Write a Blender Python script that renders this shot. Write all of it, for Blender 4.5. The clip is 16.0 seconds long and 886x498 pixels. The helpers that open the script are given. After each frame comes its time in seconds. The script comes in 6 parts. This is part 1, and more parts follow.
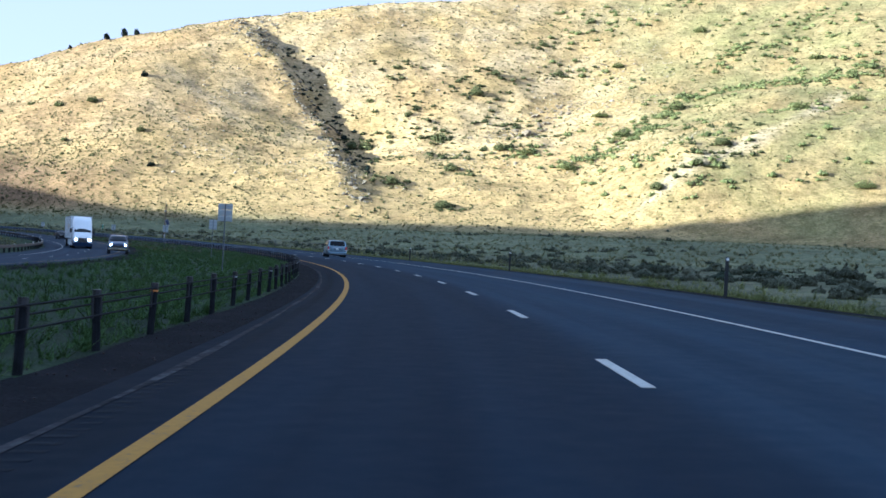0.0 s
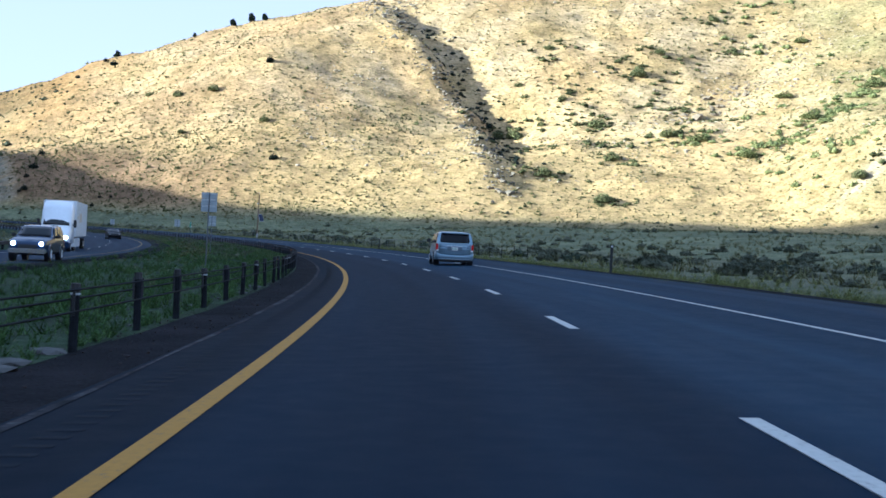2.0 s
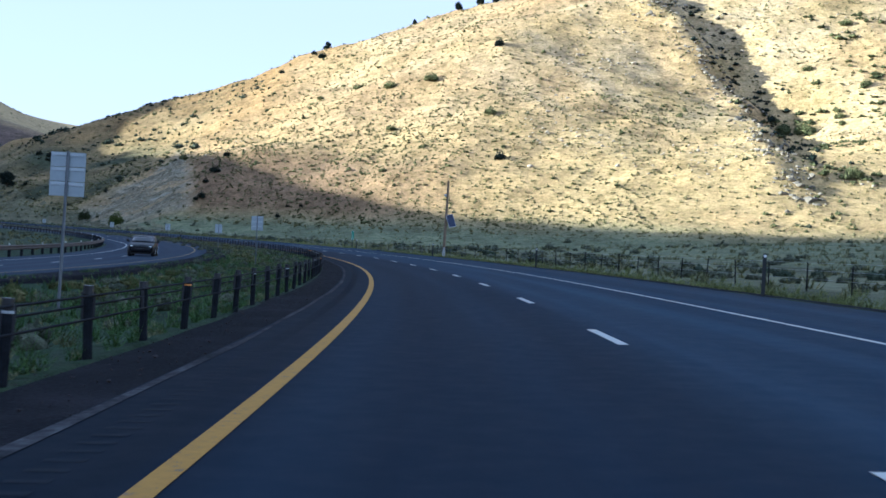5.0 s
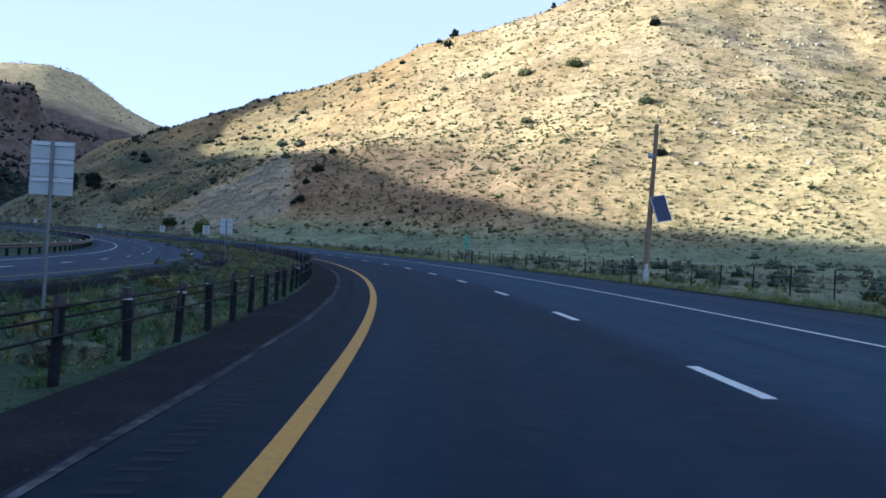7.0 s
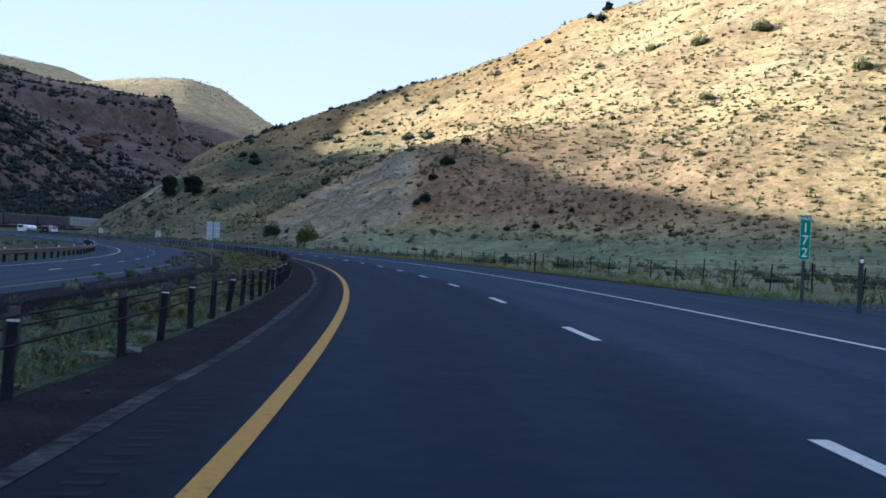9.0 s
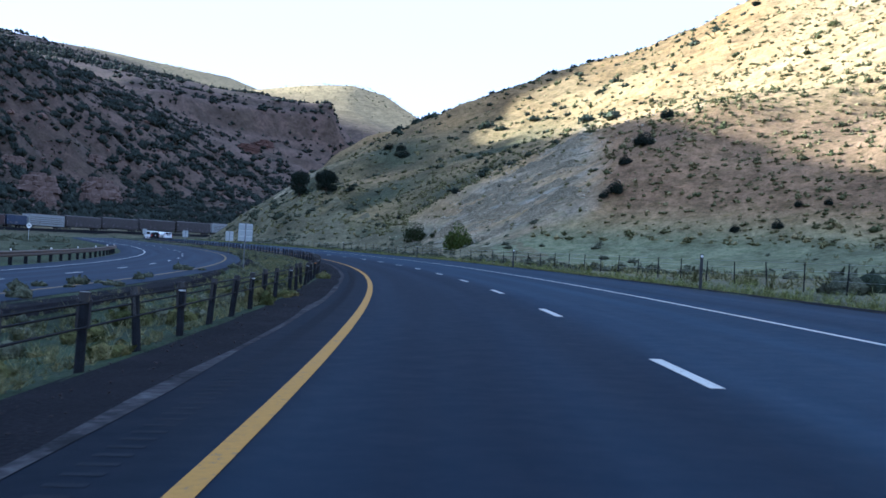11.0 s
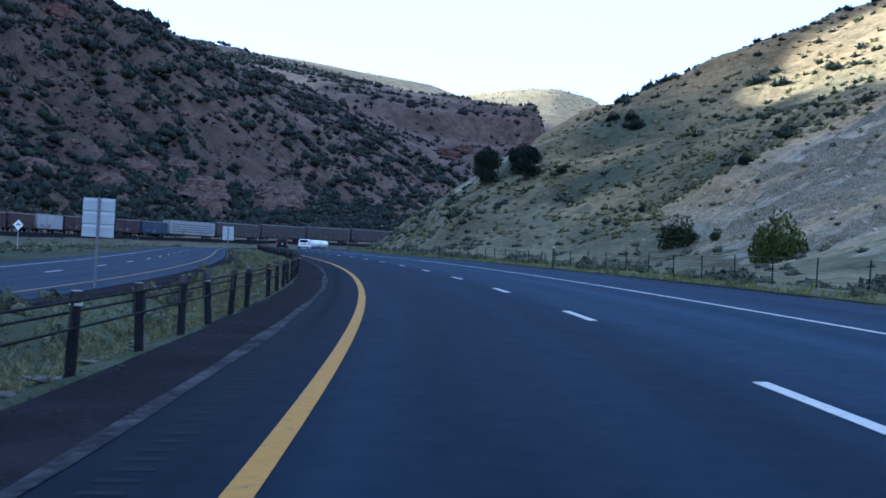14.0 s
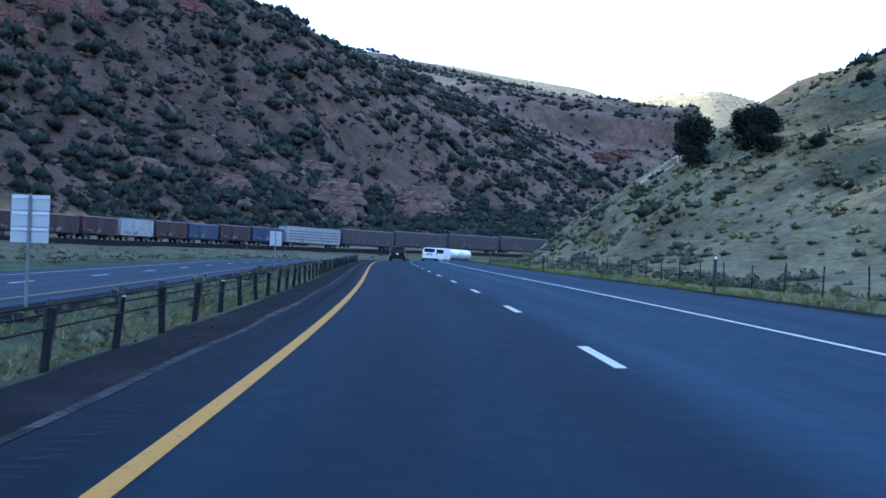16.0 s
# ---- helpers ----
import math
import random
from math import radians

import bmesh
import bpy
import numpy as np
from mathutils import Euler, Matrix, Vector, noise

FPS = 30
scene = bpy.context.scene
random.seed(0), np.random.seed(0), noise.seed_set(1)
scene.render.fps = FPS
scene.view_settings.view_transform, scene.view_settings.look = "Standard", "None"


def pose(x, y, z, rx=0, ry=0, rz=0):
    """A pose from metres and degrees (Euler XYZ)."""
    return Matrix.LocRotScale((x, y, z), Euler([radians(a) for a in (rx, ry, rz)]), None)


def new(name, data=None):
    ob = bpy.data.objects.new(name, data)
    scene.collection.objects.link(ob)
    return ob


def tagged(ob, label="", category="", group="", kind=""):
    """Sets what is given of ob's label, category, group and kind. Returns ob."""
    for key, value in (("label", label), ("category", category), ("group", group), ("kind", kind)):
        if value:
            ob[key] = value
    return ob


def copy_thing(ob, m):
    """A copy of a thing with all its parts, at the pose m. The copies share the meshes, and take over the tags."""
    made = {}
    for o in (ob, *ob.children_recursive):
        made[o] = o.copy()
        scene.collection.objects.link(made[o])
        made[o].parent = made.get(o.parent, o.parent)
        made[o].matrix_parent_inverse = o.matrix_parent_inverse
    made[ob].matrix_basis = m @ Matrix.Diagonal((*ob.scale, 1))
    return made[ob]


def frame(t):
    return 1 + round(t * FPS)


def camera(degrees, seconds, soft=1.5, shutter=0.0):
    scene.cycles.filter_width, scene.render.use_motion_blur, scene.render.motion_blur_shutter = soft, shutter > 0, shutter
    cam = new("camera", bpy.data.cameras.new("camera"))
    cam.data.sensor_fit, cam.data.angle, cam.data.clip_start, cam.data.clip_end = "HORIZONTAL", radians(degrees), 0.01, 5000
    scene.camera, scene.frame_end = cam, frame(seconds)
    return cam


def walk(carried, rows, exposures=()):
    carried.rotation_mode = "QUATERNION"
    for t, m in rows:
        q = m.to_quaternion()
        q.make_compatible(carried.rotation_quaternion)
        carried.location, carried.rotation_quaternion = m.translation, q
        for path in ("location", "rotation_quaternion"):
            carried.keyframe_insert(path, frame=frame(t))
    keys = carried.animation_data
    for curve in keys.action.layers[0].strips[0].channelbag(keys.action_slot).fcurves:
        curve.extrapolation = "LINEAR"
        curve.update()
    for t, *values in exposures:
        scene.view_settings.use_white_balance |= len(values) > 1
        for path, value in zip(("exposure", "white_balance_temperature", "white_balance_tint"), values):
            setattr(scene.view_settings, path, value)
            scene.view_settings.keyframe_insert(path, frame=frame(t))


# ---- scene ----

# ---------------------------------------------------------------- camera
cam = camera(37.15, 16.0, soft=1.6, shutter=0.05)

# seconds, eye, heading, pitch, roll of the car's windscreen camera
PATH = [
    (0.0, 1.564, -11.476, 1.187, -0.822, 0.016, 3.096),
    (0.5, 1.598, 5.408, 1.113, 0.792, -0.195, 3.373),
    (1.0, 1.149, 22.215, 1.046, 2.560, -0.152, 2.848),
    (1.5, 0.228, 38.944, 1.039, 4.050, -0.272, 2.633),
    (2.0, -1.230, 55.616, 0.874, 5.658, -0.220, 2.758),
    (2.5, -3.051, 72.262, 0.862, 7.308, -0.050, 2.365),
    (3.0, -5.395, 88.766, 0.760, 9.025, 0.104, 2.450),
    (3.5, -8.163, 105.055, 0.762, 11.005, 0.242, 2.515),
    (4.0, -11.522, 121.153, 0.785, 12.993, 0.035, 2.702),
    (4.5, -15.394, 137.253, 0.752, 14.561, 0.092, 2.939),
    (5.0, -19.705, 153.236, 0.730, 16.065, 0.149, 3.175),
    (5.5, -24.434, 169.096, 0.718, 17.504, 0.205, 3.412),
    (6.0, -29.564, 184.825, 0.716, 18.898, 0.262, 3.648),
    (6.5, -35.095, 200.416, 0.725, 20.379, 0.319, 3.885),
    (7.0, -41.112, 216.023, 0.831, 21.808, 0.441, 3.773),
    (7.5, -47.512, 231.425, 0.870, 23.302, 0.313, 3.662),
    (8.0, -54.301, 246.586, 0.951, 25.090, 0.435, 3.574),
    (8.5, -61.474, 261.465, 1.104, 26.505, 0.363, 3.350),
    (9.0, -69.098, 276.251, 1.203, 28.036, 0.513, 3.061),
    (9.5, -77.295, 290.997, 1.264, 29.858, 0.472, 2.948),
    (10.0, -85.915, 305.564, 1.412, 31.936, 0.498, 3.017),
    (10.5, -95.106, 319.582, 1.515, 33.643, 0.505, 3.034),
    (11.0, -104.641, 333.361, 1.616, 35.221, 0.513, 3.051),
    (11.5, -114.497, 346.908, 1.717, 36.721, 0.521, 3.068),
    (12.0, -124.673, 360.216, 1.817, 38.301, 0.529, 3.085),
    (12.5, -135.184, 373.259, 1.920, 39.972, 0.537, 3.103),
    (13.0, -146.190, 386.135, 2.061, 41.294, 0.677, 3.244),
    (13.5, -157.536, 398.823, 2.133, 42.525, 0.550, 3.210),
    (14.0, -169.130, 411.141, 2.270, 44.153, 0.550, 2.794),
    (14.5, -180.961, 423.123, 2.497, 45.995, 0.690, 2.689),
    (15.0, -193.094, 434.530, 2.690, 47.521, 0.635, 2.942),
    (15.5, -205.772, 445.811, 2.823, 49.214, 0.616, 2.807),
    (16.0, -218.899, 456.853, 3.022, 50.747, 0.661, 2.852),
]


def held(x, y, z, heading, pitch, roll):
    return Matrix.Translation((x, y, z)) @ pose(0, 0, 0, 90 + pitch, 0, heading) @ pose(0, 0, 0, 0, 0, roll)


walk(cam, [(t, held(*row)) for t, *row in PATH],
     exposures=[(0.0, 1.71, 4130, 5), (4.0, 1.79, 4110, 5), (7.0, 1.72, 4050, 6), (9.0, 1.73, 4220, 8), (9.6, 1.86, 4240, 11), (10.0, 2.04, 4180, 10), (12.5, 2.27, 3950, 7), (14.5, 2.27, 3830, 9), (16.0, 2.74, 3820, 5)])

# ---------------------------------------------------------------- light
SUN_AZ, SUN_EL = radians(20.0), radians(13.5)      # azimuth: how far behind the left-hand side
to_sun = Vector((-math.cos(SUN_AZ) * math.cos(SUN_EL), -math.sin(SUN_AZ) * math.cos(SUN_EL), math.sin(SUN_EL)))
sun = new("sun", bpy.data.lights.new("sun", "SUN"))
sun.data.energy, sun.data.angle, sun.data.color = 6.8, radians(0.3), (1.0, 0.775, 0.46)
sun.matrix_world = to_sun.to_track_quat("Z", "Y").to_matrix().to_4x4()

world = bpy.data.worlds.new("sky")
scene.world = world
world.use_nodes = True
sky = world.node_tree.nodes.new("ShaderNodeTexSky")
sky.sky_type, sky.sun_disc = "NISHITA", False
sky.sun_elevation, sky.sun_rotation = SUN_EL, radians(270) - SUN_AZ
sky.air_density, sky.dust_density, sky.ozone_density = 1.0, 0.7, 3.0
back = world.node_tree.nodes["Background"]
# pale haze that thins out above the horizon, all round
wn, wl = world.node_tree.nodes, world.node_tree.links
way, height, haze, veil = wn.new("ShaderNodeTexCoord"), wn.new("ShaderNodeSeparateXYZ"), wn.new("ShaderNodeValToRGB"), wn.new("ShaderNodeMix")
wl.new(way.outputs["Generated"], height.inputs[0])
wl.new(height.outputs["Z"], haze.inputs[0])
for e, (p, v) in zip([haze.color_ramp.elements[0], haze.color_ramp.elements[1], haze.color_ramp.elements.new(0.17)], ((0.0, 1.0), (0.36, 0.0), (0.17, 0.86))):
    e.position, e.color = p, (v * 1.3, v * 1.06, v * 0.93, 1)
veil.data_type, veil.blend_type = "RGBA", "ADD"
veil.inputs[0].default_value = 1.0
gain = wn.new("ShaderNodeMix")
gain.data_type, gain.blend_type = "RGBA", "MULTIPLY"
gain.inputs[0].default_value, gain.inputs[7].default_value = 1.0, (21.0, 21.0, 21.0, 1)
wl.new(haze.outputs[0], gain.inputs[6])
wl.new(sky.outputs[0], veil.inputs[6])
wl.new(gain.outputs[2], veil.inputs[7])
wl.new(veil.outputs[2], back.inputs[0])
back.inputs[1].default_value = 0.012

# ---------------------------------------------------------------- materials
def material(name, build):
    m = bpy.data.materials.new(name)
    m.use_nodes = True
    nt = m.node_tree
    build(nt, nt.nodes["Principled BSDF"])
    return m


def node(nt, kind, **values):
    n = nt.nodes.new(kind)
    for k, v in values.items():
        n.inputs[k].default_value = v
    return n


def coords(nt, scale=1.0):
    """Real-world coordinates, scaled."""
    g = nt.nodes.new("ShaderNodeNewGeometry")
    m = nt.nodes.new("ShaderNodeMapping")
    s = scale if isinstance(scale, tuple) else (scale,) * 3
    m.inputs["Scale"].default_value = s
    nt.links.new(g.outputs["Position"], m.inputs[0])
    return m.outputs[0]


def noisy(nt, scale, detail=4.0, rough=0.6, stretch=1.0):
    n = node(nt, "ShaderNodeTexNoise", Scale=scale, Detail=detail, Roughness=rough)
    nt.links.new(coords(nt, stretch), n.inputs["Vector"])
    return n.outputs["Fac"]


def ramp(nt, fac, *stops):
    r = nt.nodes.new("ShaderNodeValToRGB")
    while len(r.color_ramp.elements) < len(stops):
        r.color_ramp.elements.new(0.5)
    for e, (p, c) in zip(r.color_ramp.elements, stops):
        e.position, e.color = p, (*c, 1.0)
    nt.links.new(fac, r.inputs[0])
    return r.outputs[0]


def blend(nt, fac, a, b, mode="MIX"):
    m = nt.nodes.new("ShaderNodeMix")
    m.data_type, m.blend_type = "RGBA", mode
    for sock, v in ((m.inputs[0], fac), (m.inputs[6], a), (m.inputs[7], b)):
        if isinstance(v, (int, float)):
            sock.default_value = v
        elif isinstance(v, tuple):
            sock.default_value = (*v, 1.0)
        else:
            nt.links.new(v, sock)
    return m.outputs[2]


def relief(nt, bsdf, height, strength, distance):
    b = node(nt, "ShaderNodeBump", Strength=strength, Distance=distance)
    nt.links.new(height, b.inputs["Height"])
    nt.links.new(b.outputs[0], bsdf.inputs["Normal"])


def plain(name, colour, rough=0.6, metal=0.0, vary=0.12, scale=6.0, bump=0.0, coat=0.0):
    """A paint, metal or plastic with slight grime at two scales."""
    def build(nt, b):
        dark = tuple(c * (1 - vary) for c in colour)
        light = tuple(min(1.0, c * (1 + vary)) for c in colour)
        a = noisy(nt, scale, 5.0)
        f = noisy(nt, scale * 9, 3.0)
        c = ramp(nt, a, (0.3, dark), (0.7, light))
        c = blend(nt, 0.3, c, ramp(nt, f, (0.35, dark), (0.65, light)))
        nt.links.new(c, b.inputs["Base Color"])
        b.inputs["Roughness"].default_value, b.inputs["Metallic"].default_value = rough, metal
        b.inputs["Coat Weight"].default_value = coat
        if rough > 0.84:
            b.inputs["Specular IOR Level"].default_value = 0.08
        if bump:
            relief(nt, b, f, bump, 0.02)
    return material(name, build)


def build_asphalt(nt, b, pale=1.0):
    fine = noisy(nt, 60.0, 4.0, 0.7)
    lane = nt.nodes.new("ShaderNodeAttribute")
    lane.attribute_name = "lane_place"
    streak = node(nt, "ShaderNodeTexNoise", Scale=1.0, Detail=5.0, Roughness=0.6)
    nt.links.new(lane.outputs["Vector"], streak.inputs["Vector"])
    big = streak.outputs["Fac"]
    mid = noisy(nt, 3.0, 5.0)
    # darker and bluer than bare asphalt: skylit shade put into the base tones
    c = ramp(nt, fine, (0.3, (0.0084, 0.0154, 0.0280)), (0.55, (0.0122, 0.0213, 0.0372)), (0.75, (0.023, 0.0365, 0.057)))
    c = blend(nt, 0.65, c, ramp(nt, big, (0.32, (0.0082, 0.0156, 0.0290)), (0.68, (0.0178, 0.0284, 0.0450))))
    # worn wheel tracks and oil strip along the lanes
    at = nt.nodes.new("ShaderNodeAttribute")
    at.attribute_name = "across"
    w = node(nt, "ShaderNodeMath")
    w.operation = "MULTIPLY"
    w.inputs[1].default_value = 2 * math.pi / 1.78
    nt.links.new(at.outputs["Fac"], w.inputs[0])
    s = nt.nodes.new("ShaderNodeMath")
    s.operation = "SINE"
    nt.links.new(w.outputs[0], s.inputs[0])
    r = ramp(nt, s.outputs[0], (0.0, (0.90, 0.90, 0.91)), (1.0, (1.08, 1.08, 1.08)))
    c = blend(nt, 1.0, c, r, "MULTIPLY")
    # the inner shoulder was paved earlier and is darker, with a rough edge
    e = nt.nodes.new("ShaderNodeMapRange")
    for k, v in (("From Min", -1.0), ("From Max", 11.0)):
        e.inputs[k].default_value = v
    nt.links.new(at.outputs["Fac"], e.inputs["Value"])
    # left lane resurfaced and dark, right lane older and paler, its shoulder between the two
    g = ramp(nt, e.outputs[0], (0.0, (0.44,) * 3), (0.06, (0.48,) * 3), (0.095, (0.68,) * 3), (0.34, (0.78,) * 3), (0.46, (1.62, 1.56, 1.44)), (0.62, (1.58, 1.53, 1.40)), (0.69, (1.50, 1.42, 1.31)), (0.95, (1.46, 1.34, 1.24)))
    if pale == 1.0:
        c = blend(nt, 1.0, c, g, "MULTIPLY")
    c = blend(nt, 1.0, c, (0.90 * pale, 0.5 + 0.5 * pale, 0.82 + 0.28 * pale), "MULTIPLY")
    nt.links.new(c, b.inputs["Base Color"])
    nt.links.new(ramp(nt, mid, (0.3, (0.78,) * 3), (0.7, (0.90,) * 3)), b.inputs["Roughness"])
    b.inputs["Specular IOR Level"].default_value = 0.03
    relief(nt, b, fine, 0.2, 0.01)


def build_ground(nt, b):
    """Soil, dry grass and rock: the tint of the place times grain at several sizes."""
    at = nt.nodes.new("ShaderNodeAttribute")
    at.attribute_name = "cover"
    big = noisy(nt, 0.03, 5.0, 0.6)
    mid = noisy(nt, 0.22, 6.0, 0.72)
    fine = noisy(nt, 1.6, 5.0, 0.7)
    c = blend(nt, 1.0, at.outputs["Color"], ramp(nt, big, (0.3, (0.82, 0.80, 0.76)), (0.7, (1.15, 1.12, 1.05))), "MULTIPLY")
    vast = noisy(nt, 0.09, 7.0, 0.7, (1.0, 1.0, 2.2))
    c = blend(nt, 1.0, c, ramp(nt, vast, (0.34, (0.74, 0.72, 0.70)), (0.5, (1.0, 1.0, 1.0)), (0.66, (1.24, 1.20, 1.16))), "MULTIPLY")
    c = blend(nt, 1.0, c, ramp(nt, mid, (0.32, (0.62, 0.62, 0.58)), (0.5, (1.0, 1.0, 1.0)), (0.68, (1.16, 1.15, 1.12))), "MULTIPLY")
    low = noisy(nt, 0.55, 5.0, 0.68, (1.0, 1.0, 1.9))
    c = blend(nt, 1.0, c, ramp(nt, low, (0.36, (0.68, 0.71, 0.60)), (0.47, (0.93, 0.94, 0.89)), (0.56, (1.05, 1.04, 1.03)), (0.66, (1.15, 1.12, 1.10))), "MULTIPLY")
    c = blend(nt, 1.0, c, ramp(nt, fine, (0.32, (0.58, 0.60, 0.56)), (0.52, (1.0, 1.0, 1.0)), (0.7, (1.24, 1.22, 1.18))), "MULTIPLY")
    nt.links.new(c, b.inputs["Base Color"])
    b.inputs["Roughness"].default_value = 0.95
    b.inputs["Specular IOR Level"].default_value = 0.08
    relief(nt, b, blend(nt, 0.35, mid, fine), 0.75, 1.0)


def build_gravel(nt, b):
    v = node(nt, "ShaderNodeTexVoronoi", Scale=22.0)
    nt.links.new(coords(nt), v.inputs["Vector"])
    big = noisy(nt, 0.8, 5.0)
    # bluish dark stone tones, skylit shade mixed into them
    c = ramp(nt, v.outputs["Distance"], (0.0, (0.034, 0.033, 0.037)), (0.5, (0.0085, 0.0090, 0.0110)))
    c = blend(nt, 0.5, c, ramp(nt, big, (0.32, (0.0052, 0.0064, 0.0086)), (0.52, (0.0120, 0.0122, 0.0150)), (0.68, (0.0255, 0.0240, 0.0285))))
    nt.links.new(c, b.inputs["Base Color"])
    b.inputs["Roughness"].default_value = 0.95
    b.inputs["Specular IOR Level"].default_value = 0.02
    relief(nt, b, v.outputs["Distance"], 0.7, 0.03)


def foliage(name, low, mid, high):
    def build(nt, b):
        i = nt.nodes.new("ShaderNodeNewGeometry")
        c = ramp(nt, i.outputs["Random Per Island"], (0.0, low), (0.5, mid), (1.0, high))
        c = blend(nt, 1.0, c, ramp(nt, noisy(nt, 0.15, 4.0), (0.3, (0.75, 0.78, 0.75)), (0.7, (1.2, 1.18, 1.1))), "MULTIPLY")
        b.inputs["Roughness"].default_value = 0.9
        b.inputs["Specular IOR Level"].default_value = 0.06
        leafy = noisy(nt, 5.0, 4.0, 0.75)
        c = blend(nt, 1.0, c, ramp(nt, leafy, (0.36, (0.45, 0.47, 0.45)), (0.62, (1.25, 1.22, 1.15))), "MULTIPLY")
        nt.links.new(c, b.inputs["Base Color"])
        relief(nt, b, leafy, 0.9, 0.35)
    return material(name, build)


def build_line_paint(colour):
    def build(nt, b):
        wear = noisy(nt, 14.0, 6.0, 0.75)
        c = ramp(nt, wear, (0.34, (0.09, 0.09, 0.09)), (0.42, tuple(x * 0.8 for x in colour)), (0.7, colour))
        nt.links.new(c, b.inputs["Base Color"])
        b.inputs["Roughness"].default_value = 0.8
        b.inputs["Specular IOR Level"].default_value = 0.08
    return build


ASPHALT = material("asphalt", build_asphalt)
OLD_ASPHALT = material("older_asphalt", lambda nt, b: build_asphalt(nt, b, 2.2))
GROUND = material("ground_cover", build_ground)
GRAVEL = material("shoulder_gravel", build_gravel)
YELLOW = material("yellow_road_paint", build_line_paint((0.33, 0.190, 0.034)))
WHITE = material("white_road_paint", build_line_paint((0.46, 0.46, 0.43)))
JUNIPER = foliage("juniper_leaves", (0.014, 0.021, 0.019), (0.024, 0.034, 0.030), (0.042, 0.053, 0.043))
# greyer than juniper_leaves: distance haze put into the leaf colour
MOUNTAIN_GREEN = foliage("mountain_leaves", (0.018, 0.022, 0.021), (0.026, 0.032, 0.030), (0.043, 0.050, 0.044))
SAGE = foliage("sagebrush_leaves", (0.055, 0.063, 0.043), (0.099, 0.107, 0.077), (0.149, 0.157, 0.116))
HILL_BRUSH = foliage("hill_brush_leaves", (0.080, 0.082, 0.038), (0.150, 0.146, 0.070), (0.25, 0.23, 0.12))
OLIVE = foliage("olive_leaves", (0.0957, 0.1070, 0.0507), (0.1800, 0.1913, 0.0900), (0.2700, 0.2756, 0.1350))
SLOPE_GREEN = foliage("slope_leaves", (0.1148, 0.1350, 0.0540), (0.2025, 0.2228, 0.0918), (0.3105, 0.3172, 0.1418))
SHRUB = foliage("shrub_leaves", (0.050, 0.057, 0.026), (0.106, 0.113, 0.052), (0.17, 0.172, 0.082))
TUFT = foliage("dry_tufts", (0.130, 0.118, 0.055), (0.235, 0.205, 0.100), (0.34, 0.29, 0.16))
GREEN_GRASS = foliage("green_grass", (0.0364, 0.0741, 0.0221), (0.0793, 0.1378, 0.0442), (0.1586, 0.2327, 0.0884))
DRY_GRASS = foliage("dry_grass", (0.112, 0.119, 0.056), (0.200, 0.200, 0.100), (0.312, 0.300, 0.175))
BARK = plain("bark", (0.10, 0.075, 0.055), 0.95, vary=0.4, bump=0.6)
ROCK = plain("pale_rock", (0.36, 0.305, 0.22), 0.95, vary=0.3, scale=1.5, bump=0.5)
RED_ROCK = plain("red_rock", (0.13, 0.088, 0.072), 0.95, vary=0.3, scale=0.6, bump=0.5)
POST_WOOD = plain("weathered_post_wood", (0.014, 0.0155, 0.019), 0.9, vary=0.55, scale=9.0, bump=0.4)
POLE_WOOD = plain("pole_wood", (0.20, 0.15, 0.10), 0.9, vary=0.3, scale=5.0, bump=0.4)
STEEL = plain("galvanised_steel", (0.42, 0.43, 0.44), 0.45, 0.8, vary=0.15)
CABLE = plain("cable_steel", (0.014, 0.015, 0.018), 0.9, 0.0)
ALUMINIUM = plain("sign_aluminium", (0.35, 0.39, 0.41), 0.5, 0.35, vary=0.08)
REFLECT = plain("white_reflector", (0.75, 0.76, 0.74), 0.4)
AMBER = plain("amber_reflector", (0.65, 0.25, 0.04), 0.4)
SIGN_GREEN = plain("sign_green", (0.01, 0.20, 0.11), 0.45, vary=0.08)
BLACK = plain("black_plastic", (0.018, 0.018, 0.02), 0.5)
RUBBER = plain("tyre_rubber", (0.02, 0.02, 0.02), 0.85)
SILVER = plain("silver_blue_paint", (0.190, 0.262, 0.325), 0.30, 0.40, vary=0.04, coat=0.4)
ALLOY = plain("alloy", (0.55, 0.58, 0.62), 0.4, 0.5, vary=0.05)
CHROME = plain("chrome", (0.75, 0.76, 0.78), 0.15, 1.0, vary=0.04)
DARK_PAINT = plain("black_paint", (0.006, 0.007, 0.010), 0.42, 0.0, vary=0.1, coat=0.04)
WHITE_PAINT = plain("white_paint", (0.72, 0.74, 0.76), 0.35, 0.0, vary=0.05, coat=0.4)
NAVY_PAINT = plain("navy_paint", (0.015, 0.03, 0.075), 0.3, 0.2, vary=0.1, coat=0.5)
# darker copy of SILVER: the plate recess's shade as a paint
SHADED_SILVER = plain("shaded_silver_paint", (0.13, 0.17, 0.22), 0.35, 0.5, vary=0.06)
for _m in (DARK_PAINT, NAVY_PAINT):
    _m.node_tree.nodes["Principled BSDF"].inputs["Specular IOR Level"].default_value = 0.15
SOLAR = plain("solar_cells", (0.012, 0.018, 0.05), 0.2, 0.2, vary=0.2)


def build_glass(nt, b):
    b.inputs["Base Color"].default_value = (0.012, 0.014, 0.016, 1)
    b.inputs["Roughness"].default_value = 0.06
    b.inputs["IOR"].default_value = 1.5
    b.inputs["Specular IOR Level"].default_value = 0.42


